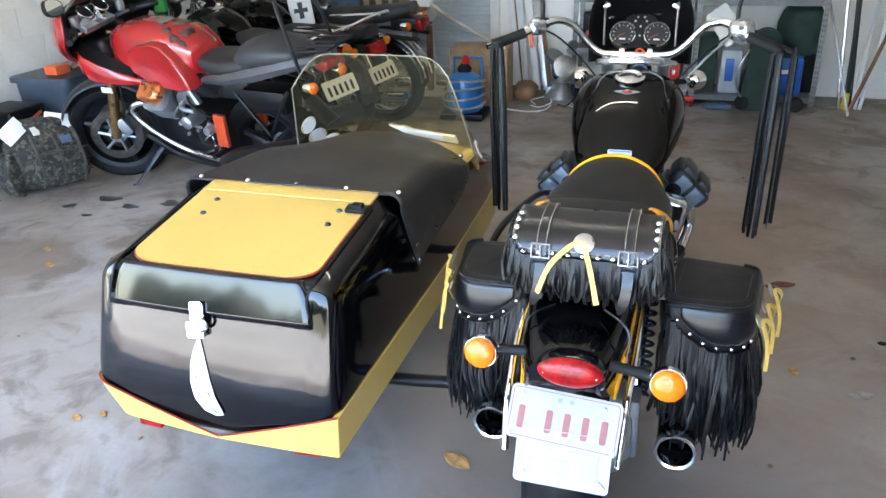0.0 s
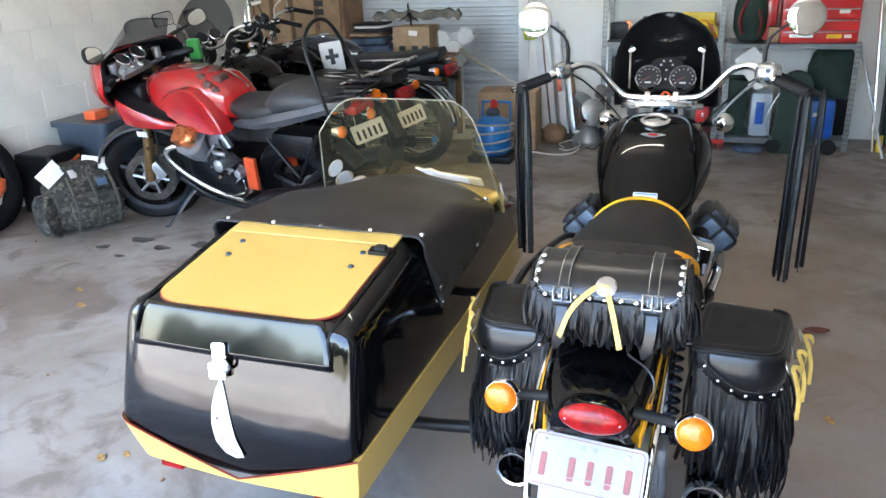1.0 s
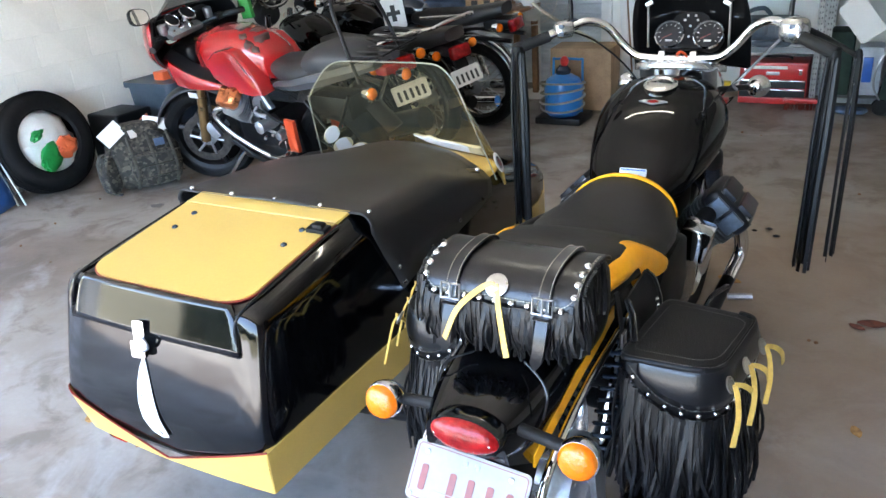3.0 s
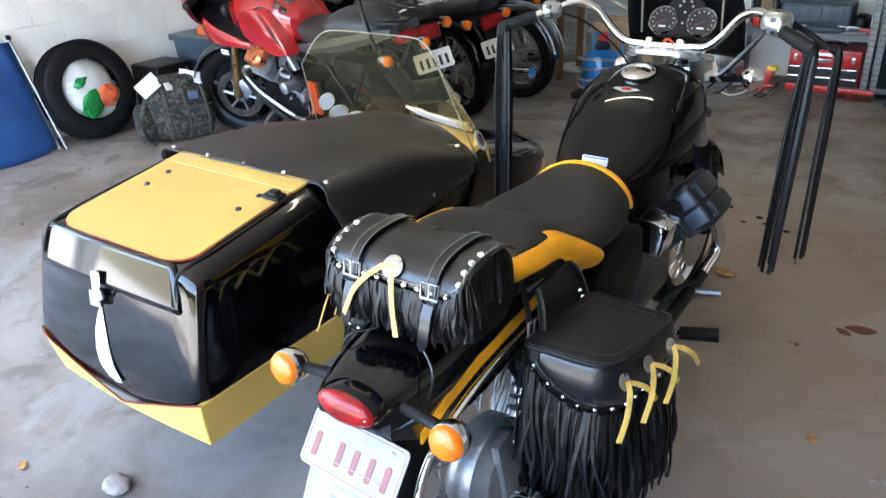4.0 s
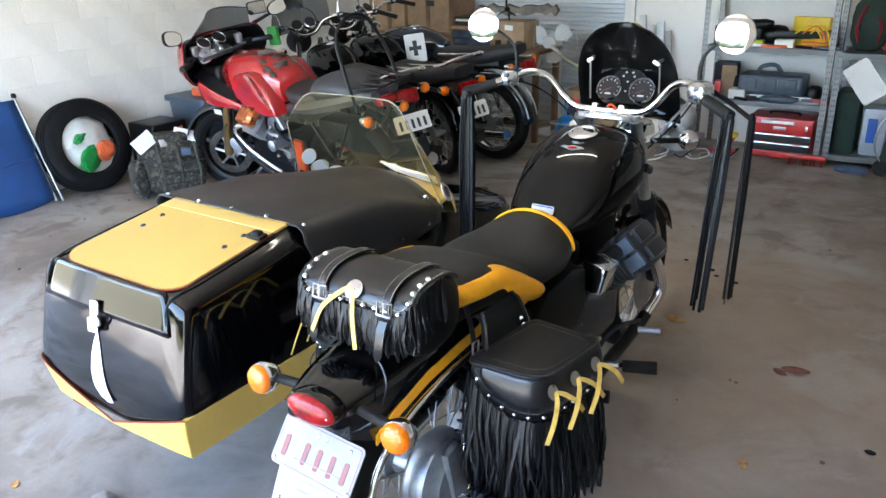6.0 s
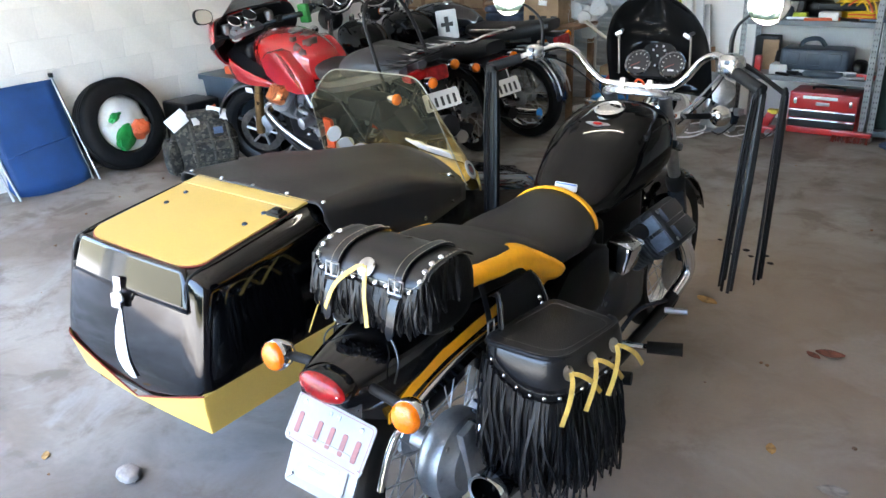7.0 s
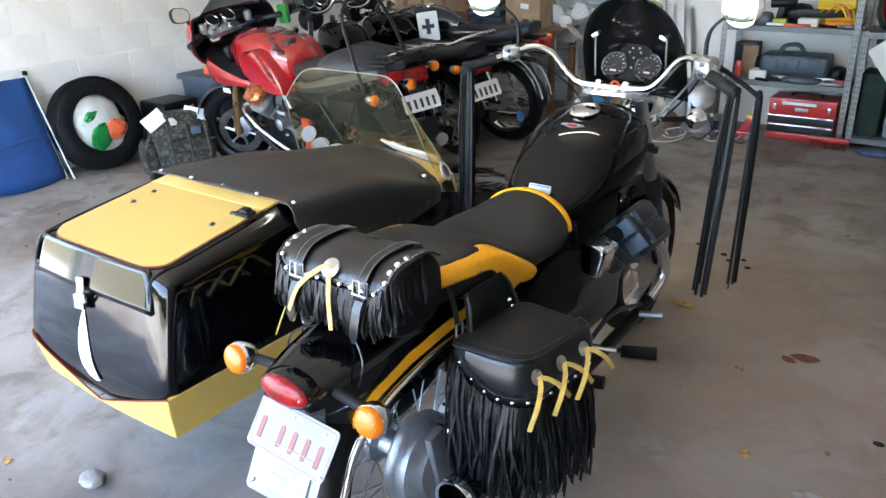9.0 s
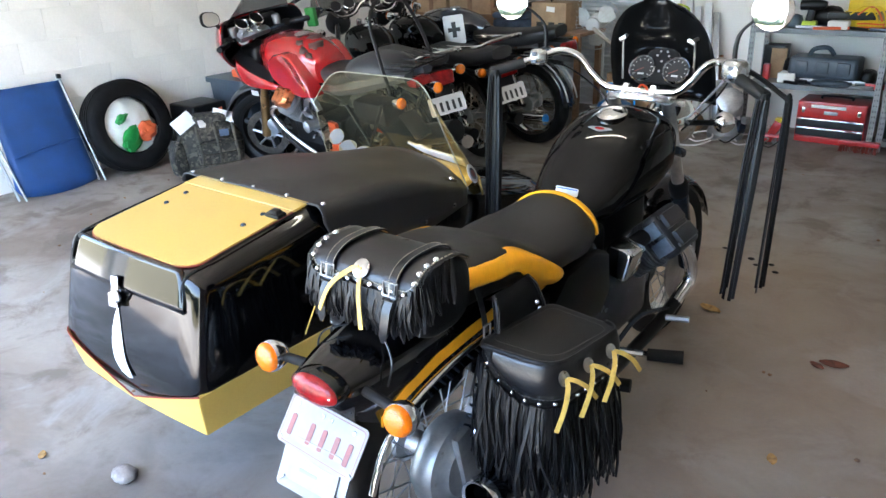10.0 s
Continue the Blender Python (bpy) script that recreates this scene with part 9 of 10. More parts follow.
part("lift_arm", bm, TOOLRED, jack, "red lift arm", world=True)
bm = B()
box(bm, 0.07, 0.06, 0.03, pose(-0.41, 4.95, 0.175), 0.006)
part("saddle", bm, YELPL, jack, "yellow saddle", world=True)
for x in (-0.53, -0.41):
    bm = B()
    lathe(bm, [(0.028, -0.05), (0.03, -0.03), (0.03, 0.03), (0.028, 0.05)], pose(x, 4.93, 0.03, 90, 0, 0), 14)
    part("wheel", bm, STEEL, jack, "steel wheel", world=True)

# ---- shelving against the back wall ----
def angle_post(x, y, h, parent, flip=1):
    """Slotted steel angle post with punched holes shown as dark studs."""
    bm = B()
    box(bm, 0.04, 0.003, h, pose(x, y, h / 2), 0.0008, 1)
    box(bm, 0.003, 0.04, h, pose(x - flip * 0.0185, y + 0.02, h / 2), 0.0008, 1)
    p = part("post", bm, GALV, parent, "slotted steel angle post", world=True)
    bm = B()
    k = 0.05
    while k < h - 0.02:
        for dx in (-0.008, 0.008):
            prism(bm, rounded(0.006, 0.014, 0.0028, 2), 0.0012, pose(x + dx, y - 0.0028, k, 90, 0, 0))
        k += 0.038
    part("slots", bm, INK, p, "row of punched slots", world=True, smooth=False)["kind"] = "stuff"


unit1 = thing("steel_shelving", pose(-0.28, 5.25, 0), "tall slotted-angle steel shelving loaded with tools", "shelving", "steel shelving")
for x, fl in ((-0.71, 1), (0.165, -1)):
    for y in (5.05, 5.43):
        angle_post(x, y, 1.95, unit1, fl)
for z in (0.40, 0.79, 1.22, 1.62):
    bm = B()
    box(bm, 0.86, 0.40, 0.004, pose(-0.272, 5.25, z + 0.016), 0.001, 1)
    box(bm, 0.86, 0.004, 0.038, pose(-0.272, 5.053, z), 0.001, 1)
    box(bm, 0.86, 0.004, 0.038, pose(-0.272, 5.447, z), 0.001, 1)
    part("shelf", bm, SHELFTOP, unit1, "folded grey steel shelf", world=True)
unit2 = thing("steel_shelving", pose(0.68, 5.25, 0), "low slotted-angle steel bench over stored bags", "shelving", "steel shelving")
for x, fl in ((0.225, 1), (1.105, -1)):
    for y in (5.05, 5.43):
        angle_post(x, y, 0.80, unit2, fl)
for z in (0.775, 0.06):
    bm = B()
    box(bm, 0.88, 0.40, 0.004, pose(0.665, 5.25, z + 0.016), 0.001, 1)
    box(bm, 0.88, 0.004, 0.04, pose(0.665, 5.053, z), 0.001, 1)
    box(bm, 0.88, 0.004, 0.04, pose(0.665, 5.447, z), 0.001, 1)
    part("shelf", bm, SHELFTOP, unit2, "folded grey steel shelf", world=True)


def tool_chest(at, w, d, h, kind):
    t = thing("tool_chest", at, "red and black metal tool chest with drawers" if kind else "red metal tool chest with shallow drawers", "tool chest", "tool chests")
    bm = B()
    box(bm, w, d, h, pose(0, 0, h / 2), 0.008)
    part("cabinet", bm, TOOLRED, t, "red steel cabinet")
    tiers = ((0.02, 0.14, TOOLRED), (0.18, 0.20, INK), (0.40, 0.20, INK), (0.62, 0.36, TOOLRED)) if kind else ((0.04, 0.2, TOOLRED), (0.26, 0.2, TOOLRED), (0.48, 0.2, TOOLRED), (0.70, 0.28, TOOLRED))
    for k, (z0, hh, m) in enumerate(tiers):
        bm = B()
        box(bm, w * 0.97, 0.016, h * hh, pose(0, -d / 2 - 0.006, h * (z0 + hh / 2)), 0.003)
        dr = part("drawer", bm, m, t, "drawer front")
        if kind == 0 or m is INK:
            bm = B()
            box(bm, w * 0.95, 0.012, 0.009, pose(0, -d / 2 - 0.019, h * (z0 + hh) - 0.004), 0.003)
            part("pull", bm, CHROME if kind else ALU, dr, "bright drawer pull")
    if kind:
        bm = B()
        box(bm, w * 0.5, 0.004, 0.022, pose(-0.02, -d / 2 - 0.0155, h * 0.90), 0.001)
        part("label", bm, PAPER, t, "pale label strip")
        for sx in (-1, 1):
            bm = B()
            box(bm, 0.022, 0.014, 0.04, pose(sx * w * 0.40, -d / 2 - 0.018, h * 0.80), 0.003)
            part("latch", bm, CHROME, t, "chrome latch")
        bm = B()
        box(bm, 0.09, 0.006, 0.025, pose(0.0, -d / 2 - 0.017, h * 0.76), 0.006)
        part("emblem", bm, STEEL, t, "silver emblem")
        bm = B()
        tube(bm, [(-w * 0.22, 0, h), (-w * 0.2, 0, h + 0.02), (w * 0.2, 0, h + 0.02), (w * 0.22, 0, h)], 0.008, 8, 3)
        part("handle", bm, BLACKPLASTIC, t, "black carry handle")
    else:
        bm = B()
        for x, z, ww, m in ((0.10, 0.14, 0.10, YELPL),):
            box(bm, ww, 0.003, 0.03, pose(x, -d / 2 - 0.013, h * z), 0.001)
        part("sticker", bm, YELPL, t, "yellow sticker")
        for x, z, ww in ((0.12, 0.88, 0.09), (0.15, 0.62, 0.07), (-0.12, 0.15, 0.16), (0.19, 0.14, 0.05)):
            bm = B()
            box(bm, ww, 0.003, 0.025, pose(x, -d / 2 - 0.013, h * z), 0.001)
            part("sticker", bm, PAPER, t, "white sticker")
    return t


tool_chest(pose(-0.108, 5.22, 0.004), 0.46, 0.28, 0.30, 1)
tool_chest(pose(0.835, 5.24, 0.794), 0.52, 0.30, 0.36, 0)

# things on the tall shelving
def item(name, sx, sy, sz, x, y, z, m, label, cat, rz=0, bev=0.008, group="things on the shelves"):
    bm = B()
    box(bm, sx, sy, sz, pose(0, 0, sz / 2), bev)
    return solid(name, bm, m, label, cat, group, at=pose(x, y, z, 0, 0, rz))


S1, S2, S3 = 0.419, 0.809, 1.239
case = thing("tool_case", pose(-0.22, 5.22, S1), "dark grey moulded tool case on the shelf", "tool case")
bm = B()
box(bm, 0.46, 0.24, 0.15, pose(0, 0, 0.115), 0.03, 3)
part("lid", bm, TUB, case, "dark moulded lid")
bm = B()
box(bm, 0.44, 0.22, 0.05, pose(0, 0, 0.025), 0.015, 2)
part("tray", bm, BLACKPLASTIC, case, "black tray")
for x in (-0.14, 0.0, 0.14):
    bm = B()
    box(bm, 0.09, 0.03, 0.09, pose(x, -0.115, 0.12), 0.015, 2)
    part("rib", bm, TUB, case, "moulded rib")
bm = B()
tube(bm, [(-0.12, -0.02, 0.18), (-0.09, -0.02, 0.235), (0.0, -0.02, 0.25), (0.05, -0.02, 0.20)], 0.016, 8, 4)
part("handle", bm, TUB, case, "dark handle")
item("white_carton", 0.12, 0.14, 0.07, -0.45, 5.15, S1, PAPER, "small white carton on the shelf", "carton")
item("plywood_offcut", 0.11, 0.02, 0.22, -0.56, 5.26, S1, CARD, "brown board standing on the shelf", "board", 8, 0.003)
item("black_box", 0.16, 0.14, 0.24, -0.60, 5.34, S1, BLACKPLASTIC, "black box at the back of the shelf", "box")
item("red_bottle", 0.05, 0.05, 0.12, -0.61, 5.16, S1, TOOLRED, "small red bottle on the shelf", "bottle", 0, 0.015)
rnd = random.Random(4)
for k in range(9):
    item("hand_tool", rnd.uniform(0.08, 0.20), rnd.uniform(0.03, 0.05), rnd.uniform(0.02, 0.045), -0.36 + 0.06 * k, 5.10 + rnd.uniform(0, 0.03), S1, (BLACKPLASTIC, STEEL, TUB, TOOLRED, PAPER)[k % 5], "hand tool lying on the shelf", "tool", rnd.uniform(-20, 20), 0.006, "loose tools")
drill = thing("cordless_drill", pose(-0.36, 5.16, S2), "lime and black cordless drill on the shelf", "drill")
bm = B()
box(bm, 0.10, 0.07, 0.045, pose(0, 0, 0.0225), 0.01)
part("battery", bm, LIME, drill, "lime battery foot")
bm = B()
box(bm, 0.05, 0.05, 0.09, pose(0, 0, 0.08, 0, 10, 0), 0.015)
part("grip", bm, BLACKPLASTIC, drill, "black grip")
bm = B()
tube(bm, [(-0.07, 0, 0.15), (0.05, 0, 0.155), (0.10, 0, 0.155)], [0.035, 0.036, 0.022], 12, 2)
part("motor", bm, BLACKPLASTIC, drill, "black motor body")
item("white_box", 0.13, 0.10, 0.055, -0.16, 5.13, S2, PAPER, "flat white box on the shelf", "box")
item("black_clamp", 0.30, 0.05, 0.05, -0.10, 5.20, S2 + 0.056, BLACKPLASTIC, "long black clamp across the boxes", "clamp", 4)
item("yellow_case", 0.30, 0.16, 0.10, -0.02, 5.32, S2, YELPL, "yellow tool case on the shelf", "tool case", 6)
item("yellow_level", 0.26, 0.05, 0.10, -0.02, 5.30, S2 + 0.101, YELPL, "yellow boxed tool on the case", "tool", -14)
for k in range(5):
    bm = B()
    tube(bm, [(-0.04, 5.10, S2 + 0.006 + 0.012 * k), (0.02, 5.09, S2 + 0.010 + 0.012 * k), (0.10, 5.10, S2 + 0.006 + 0.012 * k), (0.12, 5.16, S2 + 0.008 + 0.012 * k), (0.02, 5.17, S2 + 0.008 + 0.012 * k), (-0.04, 5.10, S2 + 0.006 + 0.012 * k)], 0.006, 6, 4)
    solid("extension_cord", bm, ORANGEP if k % 2 else YELPL, "orange extension cord coil on the shelf", "cord", "cord coil")
item("trophy_base", 0.05, 0.05, 0.05, -0.50, 5.20, S2, TIMBER, "small timber block on the shelf", "block")
item("amber_bottle", 0.045, 0.045, 0.15, -0.55, 5.25, S2, COPPER, "amber bottle on the shelf", "bottle", 0, 0.015)
item("black_bin", 0.15, 0.15, 0.13, -0.62, 5.30, S2, BLACKPLASTIC, "black bin on the shelf", "bin")
for k in range(5):
    item("storage_box", 0.15, 0.2, rnd.uniform(0.10, 0.24), -0.62 + 0.17 * k, 5.25, S3, (CARD, TUB, TOOLRED, BLACKPLASTIC, PAPER)[k], "storage box on the upper shelf", "box", rnd.uniform(-5, 5))
# loose dark tools, cases and straps heaped on the two lower shelves
for x, y, z, sx, sy, sz, m, nm, lb, cat in (
        (-0.44, 5.27, S1, 0.16, 0.15, 0.17, BLACKPLASTIC, "tool_pouch", "slumped black tool pouch on the shelf", "pouch"),
        (-0.14, 5.06, S1, 0.26, 0.08, 0.05, TUB, "tool_roll", "dark rolled tool wrap on the shelf", "tool roll"),
        (0.07, 5.20, S1, 0.10, 0.16, 0.12, BLACKPLASTIC, "tool_pouch", "slumped black tool pouch on the shelf", "pouch"),
        (-0.28, 5.30, S2, 0.22, 0.15, 0.14, BLACKPLASTIC, "hand_sander", "black hand sander lying on the shelf", "sander"),
        (-0.46, 5.14, S2, 0.12, 0.10, 0.09, TUB, "hand_sander", "dark hand sander lying on the shelf", "sander"),
        (0.10, 5.26, S2 + 0.0, 0.10, 0.16, 0.12, CARD, "cloth_bundle", "brown cloth bundle on the shelf", "bundle")):
    solid(nm, lump(sx, sy, sz, (0, 0, sz * 0.48), p=2.8, amp=0.10, seed=int(100 * abs(x))), m, lb, cat, "things on the shelves", at=pose(x, y, z))
for k in range(8):
    item("hand_tool", 0.14 + 0.03 * (k % 4), 0.025, 0.02, -0.42 + 0.075 * k, 5.07 + 0.015 * (k % 3), (S1, S2)[k % 2], (BLACKPLASTIC, STEEL, DARKALLOY, ORANGEP, TUB)[k % 5], "narrow hand tool lying on the shelf", "hand tool", (k * 37) % 60 - 30, 0.005)
for k in range(3):
    bm = B()
    tube(bm, [(-0.10 + 0.05 * k, 5.12, S2 + 0.10), (-0.02 + 0.04 * k, 5.15, S2 + 0.15), (0.05 + 0.03 * k, 5.13, S2 + 0.11), (0.10 + 0.02 * k, 5.11, S2 + 0.02)], 0.006, 6, 5)
    solid("tie_strap", bm, YELPL if k != 1 else ORANGEP, "loose yellow tie-down strap over the shelf", "strap", "loose straps")
# red and black rucksack on the low bench
ruck = thing("rucksack", pose(0.36, 5.24, 0.795), "black and red rucksack standing on the bench", "rucksack")
part("body", lump(0.24, 0.17, 0.36, (0, 0, 0.18), p=3, amp=0.05), GREENCLOTH, ruck, "black cloth body")
bm = B()
tube(bm, [(-0.05, -0.080, 0.06), (-0.075, -0.088, 0.15), (-0.06, -0.088, 0.23), (-0.03, -0.078, 0.31)], [0.02, 0.03, 0.03, 0.02], 10, 4, flat=0.4)
part("panel", bm, mat("dark_red_cloth", (0.28, 0.012, 0.02), 0.8, var=0.2, scale=12, bump=0.3, bump_scale=120), ruck, "dark red curved panel")
bm = B()
tube(bm, [(0.06, -0.080, 0.05), (0.075, -0.088, 0.15), (0.05, -0.088, 0.24)], [0.015, 0.025, 0.015], 10, 4, flat=0.4)
part("panel", bm, MATS["dark_red_cloth"], ruck, "dark red curved panel")
item("red_can", 0.10, 0.12, 0.34, 0.50, 5.30, 0.795, TOOLRED, "red jerry can on the bench", "can", 0, 0.03)
item("cream_jar", 0.09, 0.09, 0.12, 0.53, 5.14, 0.795, CARD, "pale jar on the bench", "jar", 0, 0.03)
# under the low bench
item("green_case", 0.16, 0.28, 0.44, 0.31, 5.25, 0.079, GREENCLOTH, "dark green case under the bench", "case", 0, 0.02, "things under the bench")
item("plastic_tub", 0.16, 0.24, 0.34, 0.50, 5.24, 0.079, mat("cloudy_plastic", (0.42, 0.46, 0.52), 0.35, var=0.1, scale=8), "cloudy plastic tub under the bench", "tub", 0, 0.03, "things under the bench")
item("blue_label_box", 0.06, 0.02, 0.17, 0.49, 5.105, 0.18, BLUETINT, "blue label card on the tub", "card", 0, 0.003, "things under the bench")
item("blue_bag", 0.24, 0.20, 0.30, 0.90, 5.18, 0.079, BLUETINT, "blue cloth bag under the bench", "bag", 0, 0.04, "things under the bench")
bm = B()
box(bm, 0.07, 0.004, 0.03, pose(0.90, 5.077, 0.27), 0.001)
solid("white_emblem_patch", bm, PAPER, "white patch on the blue bag", "patch")
solid("folded_tarp", lump(0.34, 0.30, 0.40, (0, 0, 0.2), p=2.6, amp=0.09, seed=5), GREENCLOTH, "dark green folded tarpaulin under the bench", "tarpaulin", at=pose(0.98, 5.26, 0.36))
item("support_box", 0.30, 0.18, 0.28, 1.0, 5.34, 0.079, BLACKPLASTIC, "black box under the tarpaulin", "box", 0, 0.01, "things under the bench")
# black instrument gig bag standing in front
gig = thing("gig_bag", pose(0.72, 4.96, 0), "tall black padded instrument bag on the floor", "instrument bag")
bm = B()
out = [(0.11 * math.cos(radians(a)), 0.50 + 0.11 * math.sin(radians(a))) for a in range(0, 181, 15)] + [(-0.115, 0.3), (-0.14, 0.12), (-0.12, 0.0), (0.12, 0.0), (0.14, 0.12), (0.115, 0.3)]
prism(bm, out, 0.11, pose(0, 0.055, 0, 90, 0, 0))
part("bag", bm, GREENCLOTH, gig, "dark padded cloth")
bm = B()
tube(bm, [(-0.11, -0.05, 0.46), (-0.17, -0.07, 0.34), (-0.18, -0.06, 0.2), (-0.13, -0.05, 0.10)], 0.007, 6, 5)
part("piping", bm, ALU, gig, "pale strap")
bm = B()
box(bm, 0.06, 0.003, 0.012, pose(0.0, -0.057, 0.52), 0.001)
part("print_bar", bm, STEEL, gig, "faint printed bar")
for x in (0.55, 0.93):
    bm = B()
    lathe(bm, [(0.05, -0.03), (0.055, -0.02), (0.055, 0.02), (0.05, 0.03)], pose(x + 0.05, 4.93, 0.055, 90, 0, 0), 18)
    solid("castor_wheel", bm, RUBBER, "black trolley wheel beside the bag", "wheel", "trolley wheels")
# white board propped against the bench
bm = B()
prism(bm, rounded(0.17, 0.28, 0.02), 0.025, pose(0.42, 4.92, 0.63, 78, 0, 0) @ pose(0, 0, 0, 0, 0, 38))
wb = solid("whiteboard", bm, WHITE, "white plastic board hung from the bench", "board", smooth=False)
# poles and fishing rods at the end of the bench
for k, (x0, x1, y, h, r, m, lb) in enumerate(((1.30, 1.22, 5.2, 1.5, 0.012, CHROME, "chrome pole leaning in the corner"), (1.38, 1.30, 5.25, 1.6, 0.02, GREENCLOTH, "green wrapped pole leaning in the corner"), (1.34, 1.33, 5.2, 1.55, 0.010, INK, "black rod leaning in the corner"),
                                              (1.42, 1.50, 5.2, 1.6, 0.012, BOARDW, "white pole leaning in the corner"), (1.40, 1.56, 5.25, 1.6, 0.012, BOARDW, "white pole leaning in the corner"), (1.45, 1.66, 5.2, 1.5, 0.014, BOARDW, "white pole leaning in the corner"), (1.34, 1.12, 4.98, 0.80, 0.010, ALU, "aluminium pole leaning on the bench"), (1.36, 1.62, 5.1, 0.72, 0.014, TIMBER, "brown stick leaning in the corner"))):
    bm = B()
    tube(bm, [(x0, y - 0.1, 0.0), ((x0 + x1) / 2, y, h / 2), (x1, y + 0.16, h)], r, 10, 2)
    solid("leaning_pole", bm, m, lb, "pole", "leaning poles")
bm = B()
lathe(bm, [(0.02, 0), (0.025, 0.02), (0.022, 0.12)], pose(1.345, 5.1, 0.0), 12)
solid("yellow_tube", bm, YELPL, "short yellow tube standing in the corner", "tube")
# broom head and rags at the foot of the shelving
broom = thing("broom_head", pose(0.16, 4.96, 0), "red bristle broom head on the floor", "broom")
bm = B()
box(bm, 0.26, 0.06, 0.03, pose(0.12, 4.97, 0.065), 0.01)
part("block", bm, TOOLRED, broom, "red broom block", world=True)
bm = B()
rnd = random.Random(2)
for k in range(90):
    x, y = 0.0 + 0.24 * rnd.random(), 4.945 + 0.05 * rnd.random()
    tube(bm, [(x, y, 0.055), (x + rnd.uniform(-0.01, 0.01), y - 0.02 * rnd.random(), 0.002)], 0.0022, 4, 1)
part("bristles", bm, mat("dull_red_bristle", (0.22, 0.045, 0.03), 0.8, var=0.2, scale=40), broom, "red bristles", world=True)
solid("blue_rag", lump(0.22, 0.14, 0.05, (0, 0, 0.022), p=2.5, amp=0.12, seed=2), DENIM, "blue rag on the floor", "rag", at=pose(0.42, 4.93, 0))

# ---- floor litter ----
LEAFM = mat("dry_leaf", (0.42, 0.24, 0.08), 0.8, var=0.25, scale=30)
LEAFP = mat("bleached_leaf", (0.30, 0.27, 0.24), 0.8, var=0.2, scale=30)
LEAFR = mat("red_dry_leaf", (0.16, 0.05, 0.03), 0.8, var=0.25, scale=30)


def leaf(x, y, s, m, label, rz, curl=0.3):
    bm = B()
    rows = []
    for k in range(7):
        t = k / 6
        w = s * 0.28 * math.sin(math.pi * (0.04 + 0.92 * t)) ** 0.8
        rows.append([(wx * w, s * (t - 0.5), 0.003 + curl * s * (0.10 * wx * wx + 0.25 * (t - 0.5) ** 2)) for wx in (-1, -0.5, 0, 0.5, 1)])
    loft(bm, rows, closed=False)
    ob = solid("dry_leaf", bm, m, label, "leaf", "dry leaves", at=pose(x, y, 0.001, 0, 0, rz))
    ob.modifiers.new("thick", "SOLIDIFY").thickness = 0.001


leaf(0.626, 1.176, 0.055, LEAFM, "tan dry leaf on the concrete floor", 20)
leaf(0.124, 2.053, 0.10, LEAFM, "curled tan leaf on the concrete floor", 70)
leaf(0.649, 1.860, 0.10, LEAFR, "dark red dry leaf on the concrete floor", 100)
leaf(0.60, 1.82, 0.06, LEAFR, "dark red dry leaf on the concrete floor", 60)
leaf(0.820, 1.077, 0.085, LEAFP, "bleached pale leaf on the concrete floor", 110)
leaf(0.90, 1.02, 0.05, LEAFP, "bleached pale leaf on the concrete floor", 60)
leaf(-0.36, 0.42, 0.10, LEAFM, "tan dry leaf near the sidecar", 60)
for x, y, s in ((-1.62, 0.30, 0.05), (-1.55, 0.34, 0.04), (-2.6, 1.25, 0.07), (-2.75, 1.40, 0.06), (-0.62, 0.02, 0.05), (-1.25, -0.12, 0.045)):
    leaf(x, y, s, LEAFM, "small tan leaf on the concrete floor", 40 + 300 * s)
solid("stone", lump(0.082, 0.068, 0.042, (0, 0, 0.018), p=2.3, amp=0.12, seed=4), mat("pale_stone", (0.27, 0.24, 0.22), 0.85, var=0.2, scale=25, bump=0.4, bump_scale=60), "pale flat stone on the concrete floor", "stone", at=pose(-0.926, -0.026, 0))
rnd = random.Random(9)
bm = B()
for k in range(70):
    x, y = rnd.uniform(-3.6, 2.2), rnd.uniform(-0.6, 4.4)
    r = rnd.uniform(0.004, 0.010)
    vs = ball(bm, r, pose(x, y, r * 0.5) @ Matrix.Diagonal((1, rnd.uniform(0.6, 1.4), 0.6, 1)), 6, 4)
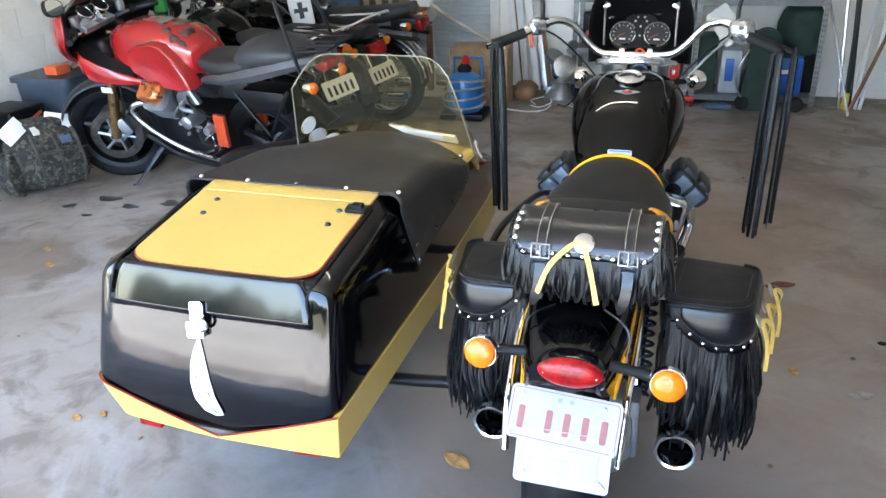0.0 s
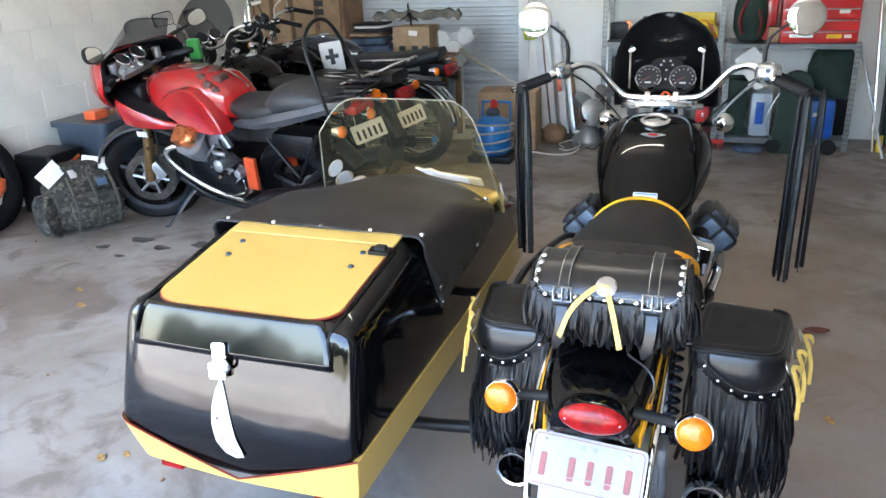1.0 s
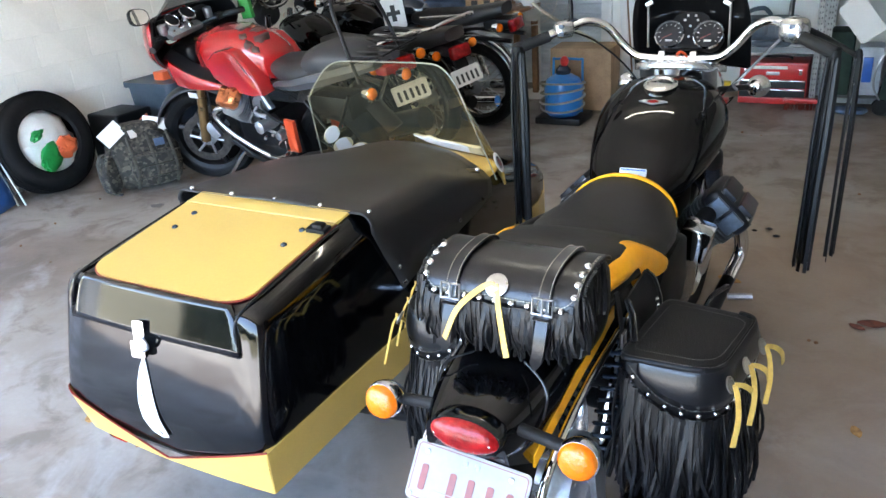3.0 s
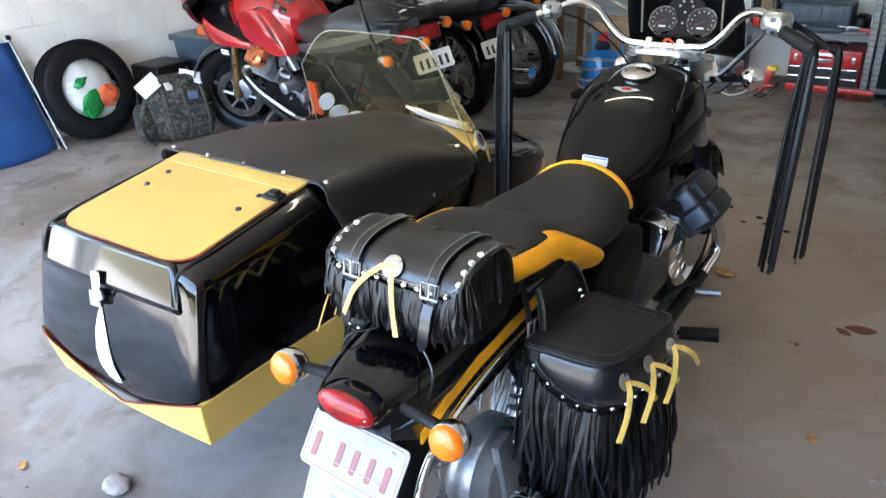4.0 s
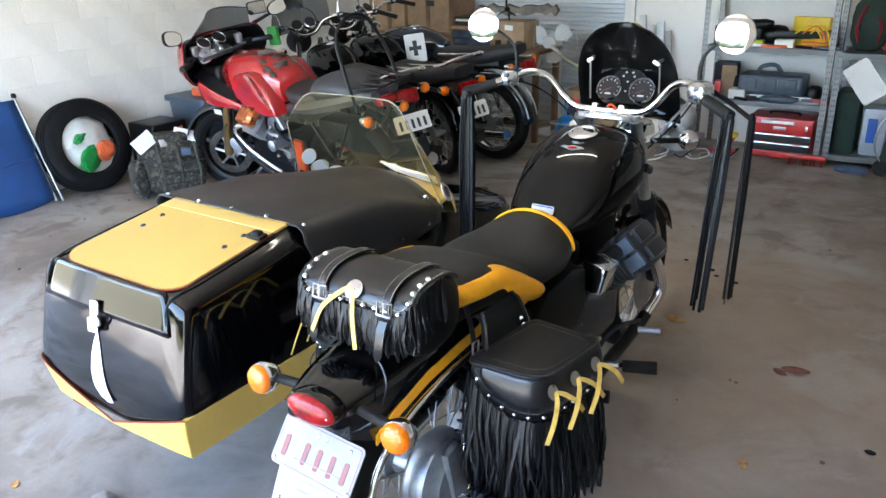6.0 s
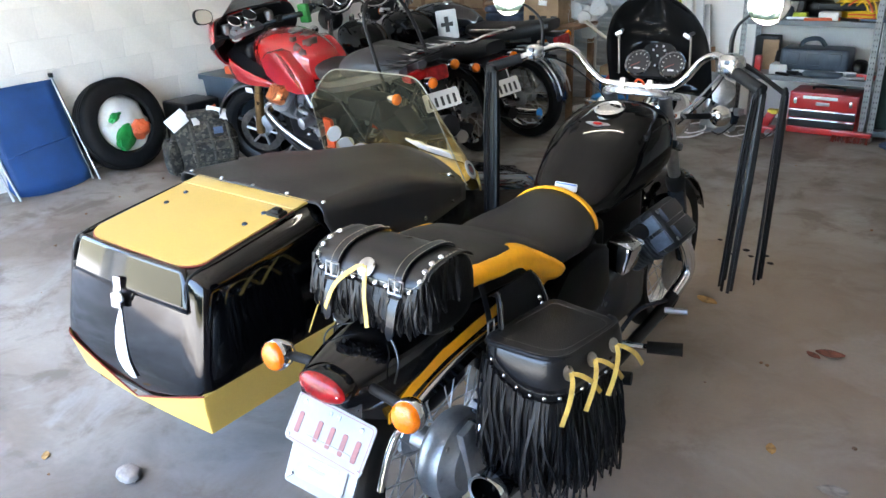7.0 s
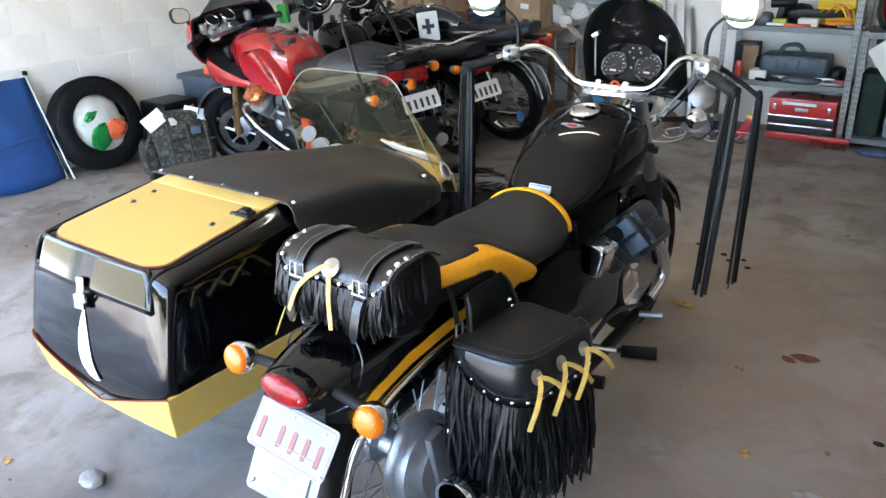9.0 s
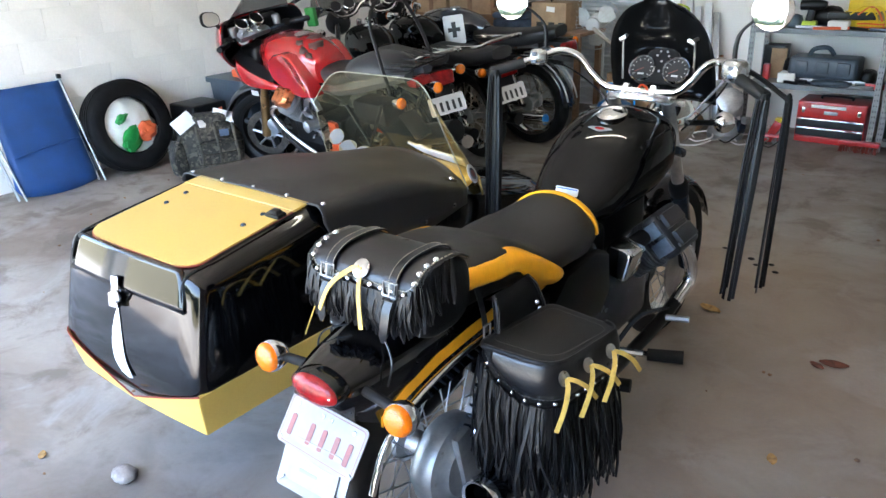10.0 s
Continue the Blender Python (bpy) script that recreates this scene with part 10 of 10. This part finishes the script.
tagged(solid("grit", bm, TIMBER, "scattered grit and crumbs on the floor", "grit"), kind="stuff")
for x, y, s in ((0.10, 2.68, 0.012), (0.14, 2.62, 0.009), (0.20, 2.66, 0.010), (0.05, 2.60, 0.008), (0.24, 2.58, 0.011), (-0.05, 2.75, 0.009), (0.95, 1.45, 0.012)):
    bm = B()
    ball(bm, s, pose(x, y, s * 0.4) @ Matrix.Diagonal((1.5, 1, 0.5, 1)), 8, 5)
    solid("clod", bm, RUBBER, "dark crumb on the concrete floor", "crumb", "floor crumbs")
# oil stains under the red motorcycle
STAIN = mat("oil_stain", (0.05, 0.045, 0.04), 0.35, var=0.3, scale=20)
for k, (x, y, r) in enumerate(((-2.95, 2.10, 0.07), (-2.75, 2.02, 0.05), (-2.55, 2.12, 0.06), (-2.4, 1.95, 0.045), (-3.1, 1.95, 0.04), (-2.2, 1.9, 0.05), (-2.9, 1.85, 0.03))):
    bm = B()
    prism(bm, [(r * (1 + 0.3 * math.sin(3 * a + k)) * math.cos(a), 0.7 * r * (1 + 0.25 * math.cos(2 * a + k)) * math.sin(a)) for a in [2 * math.pi * i / 18 for i in range(18)]], 0.0015, pose(x, y, 0.0))
    solid("oil_spot", bm, STAIN, "dark dried oil spot on the concrete", "oil spot", "oil spots", smooth=False)

# ---- painted block courses of the side wall, each block a piece ----
bm = B()
box(bm, 0.008, 0.3935, 0.1996, None, 0.0014, 1)
me = bpy.data.meshes.new("block")
bm.to_mesh(me)
bm.free()
me.materials.append(BLOCK)
rnd = random.Random(17)
for r in range(13):
    z = 0.10 + 0.20 * r - 0.065
    if z < 0.0:
        z = 0.035
    y = -0.37 + (0.2 if r % 2 else 0.0)
    while y < YB - 0.2:
        o = new("block", me)
        o.matrix_basis = pose(XL - 0.004 + rnd.uniform(-0.0003, 0.0003), y, z, rnd.uniform(-0.1, 0.1), rnd.uniform(-0.06, 0.06), 0)
        o.parent = wall_left
        o.matrix_parent_inverse = Matrix.Identity(4)
        y += 0.40
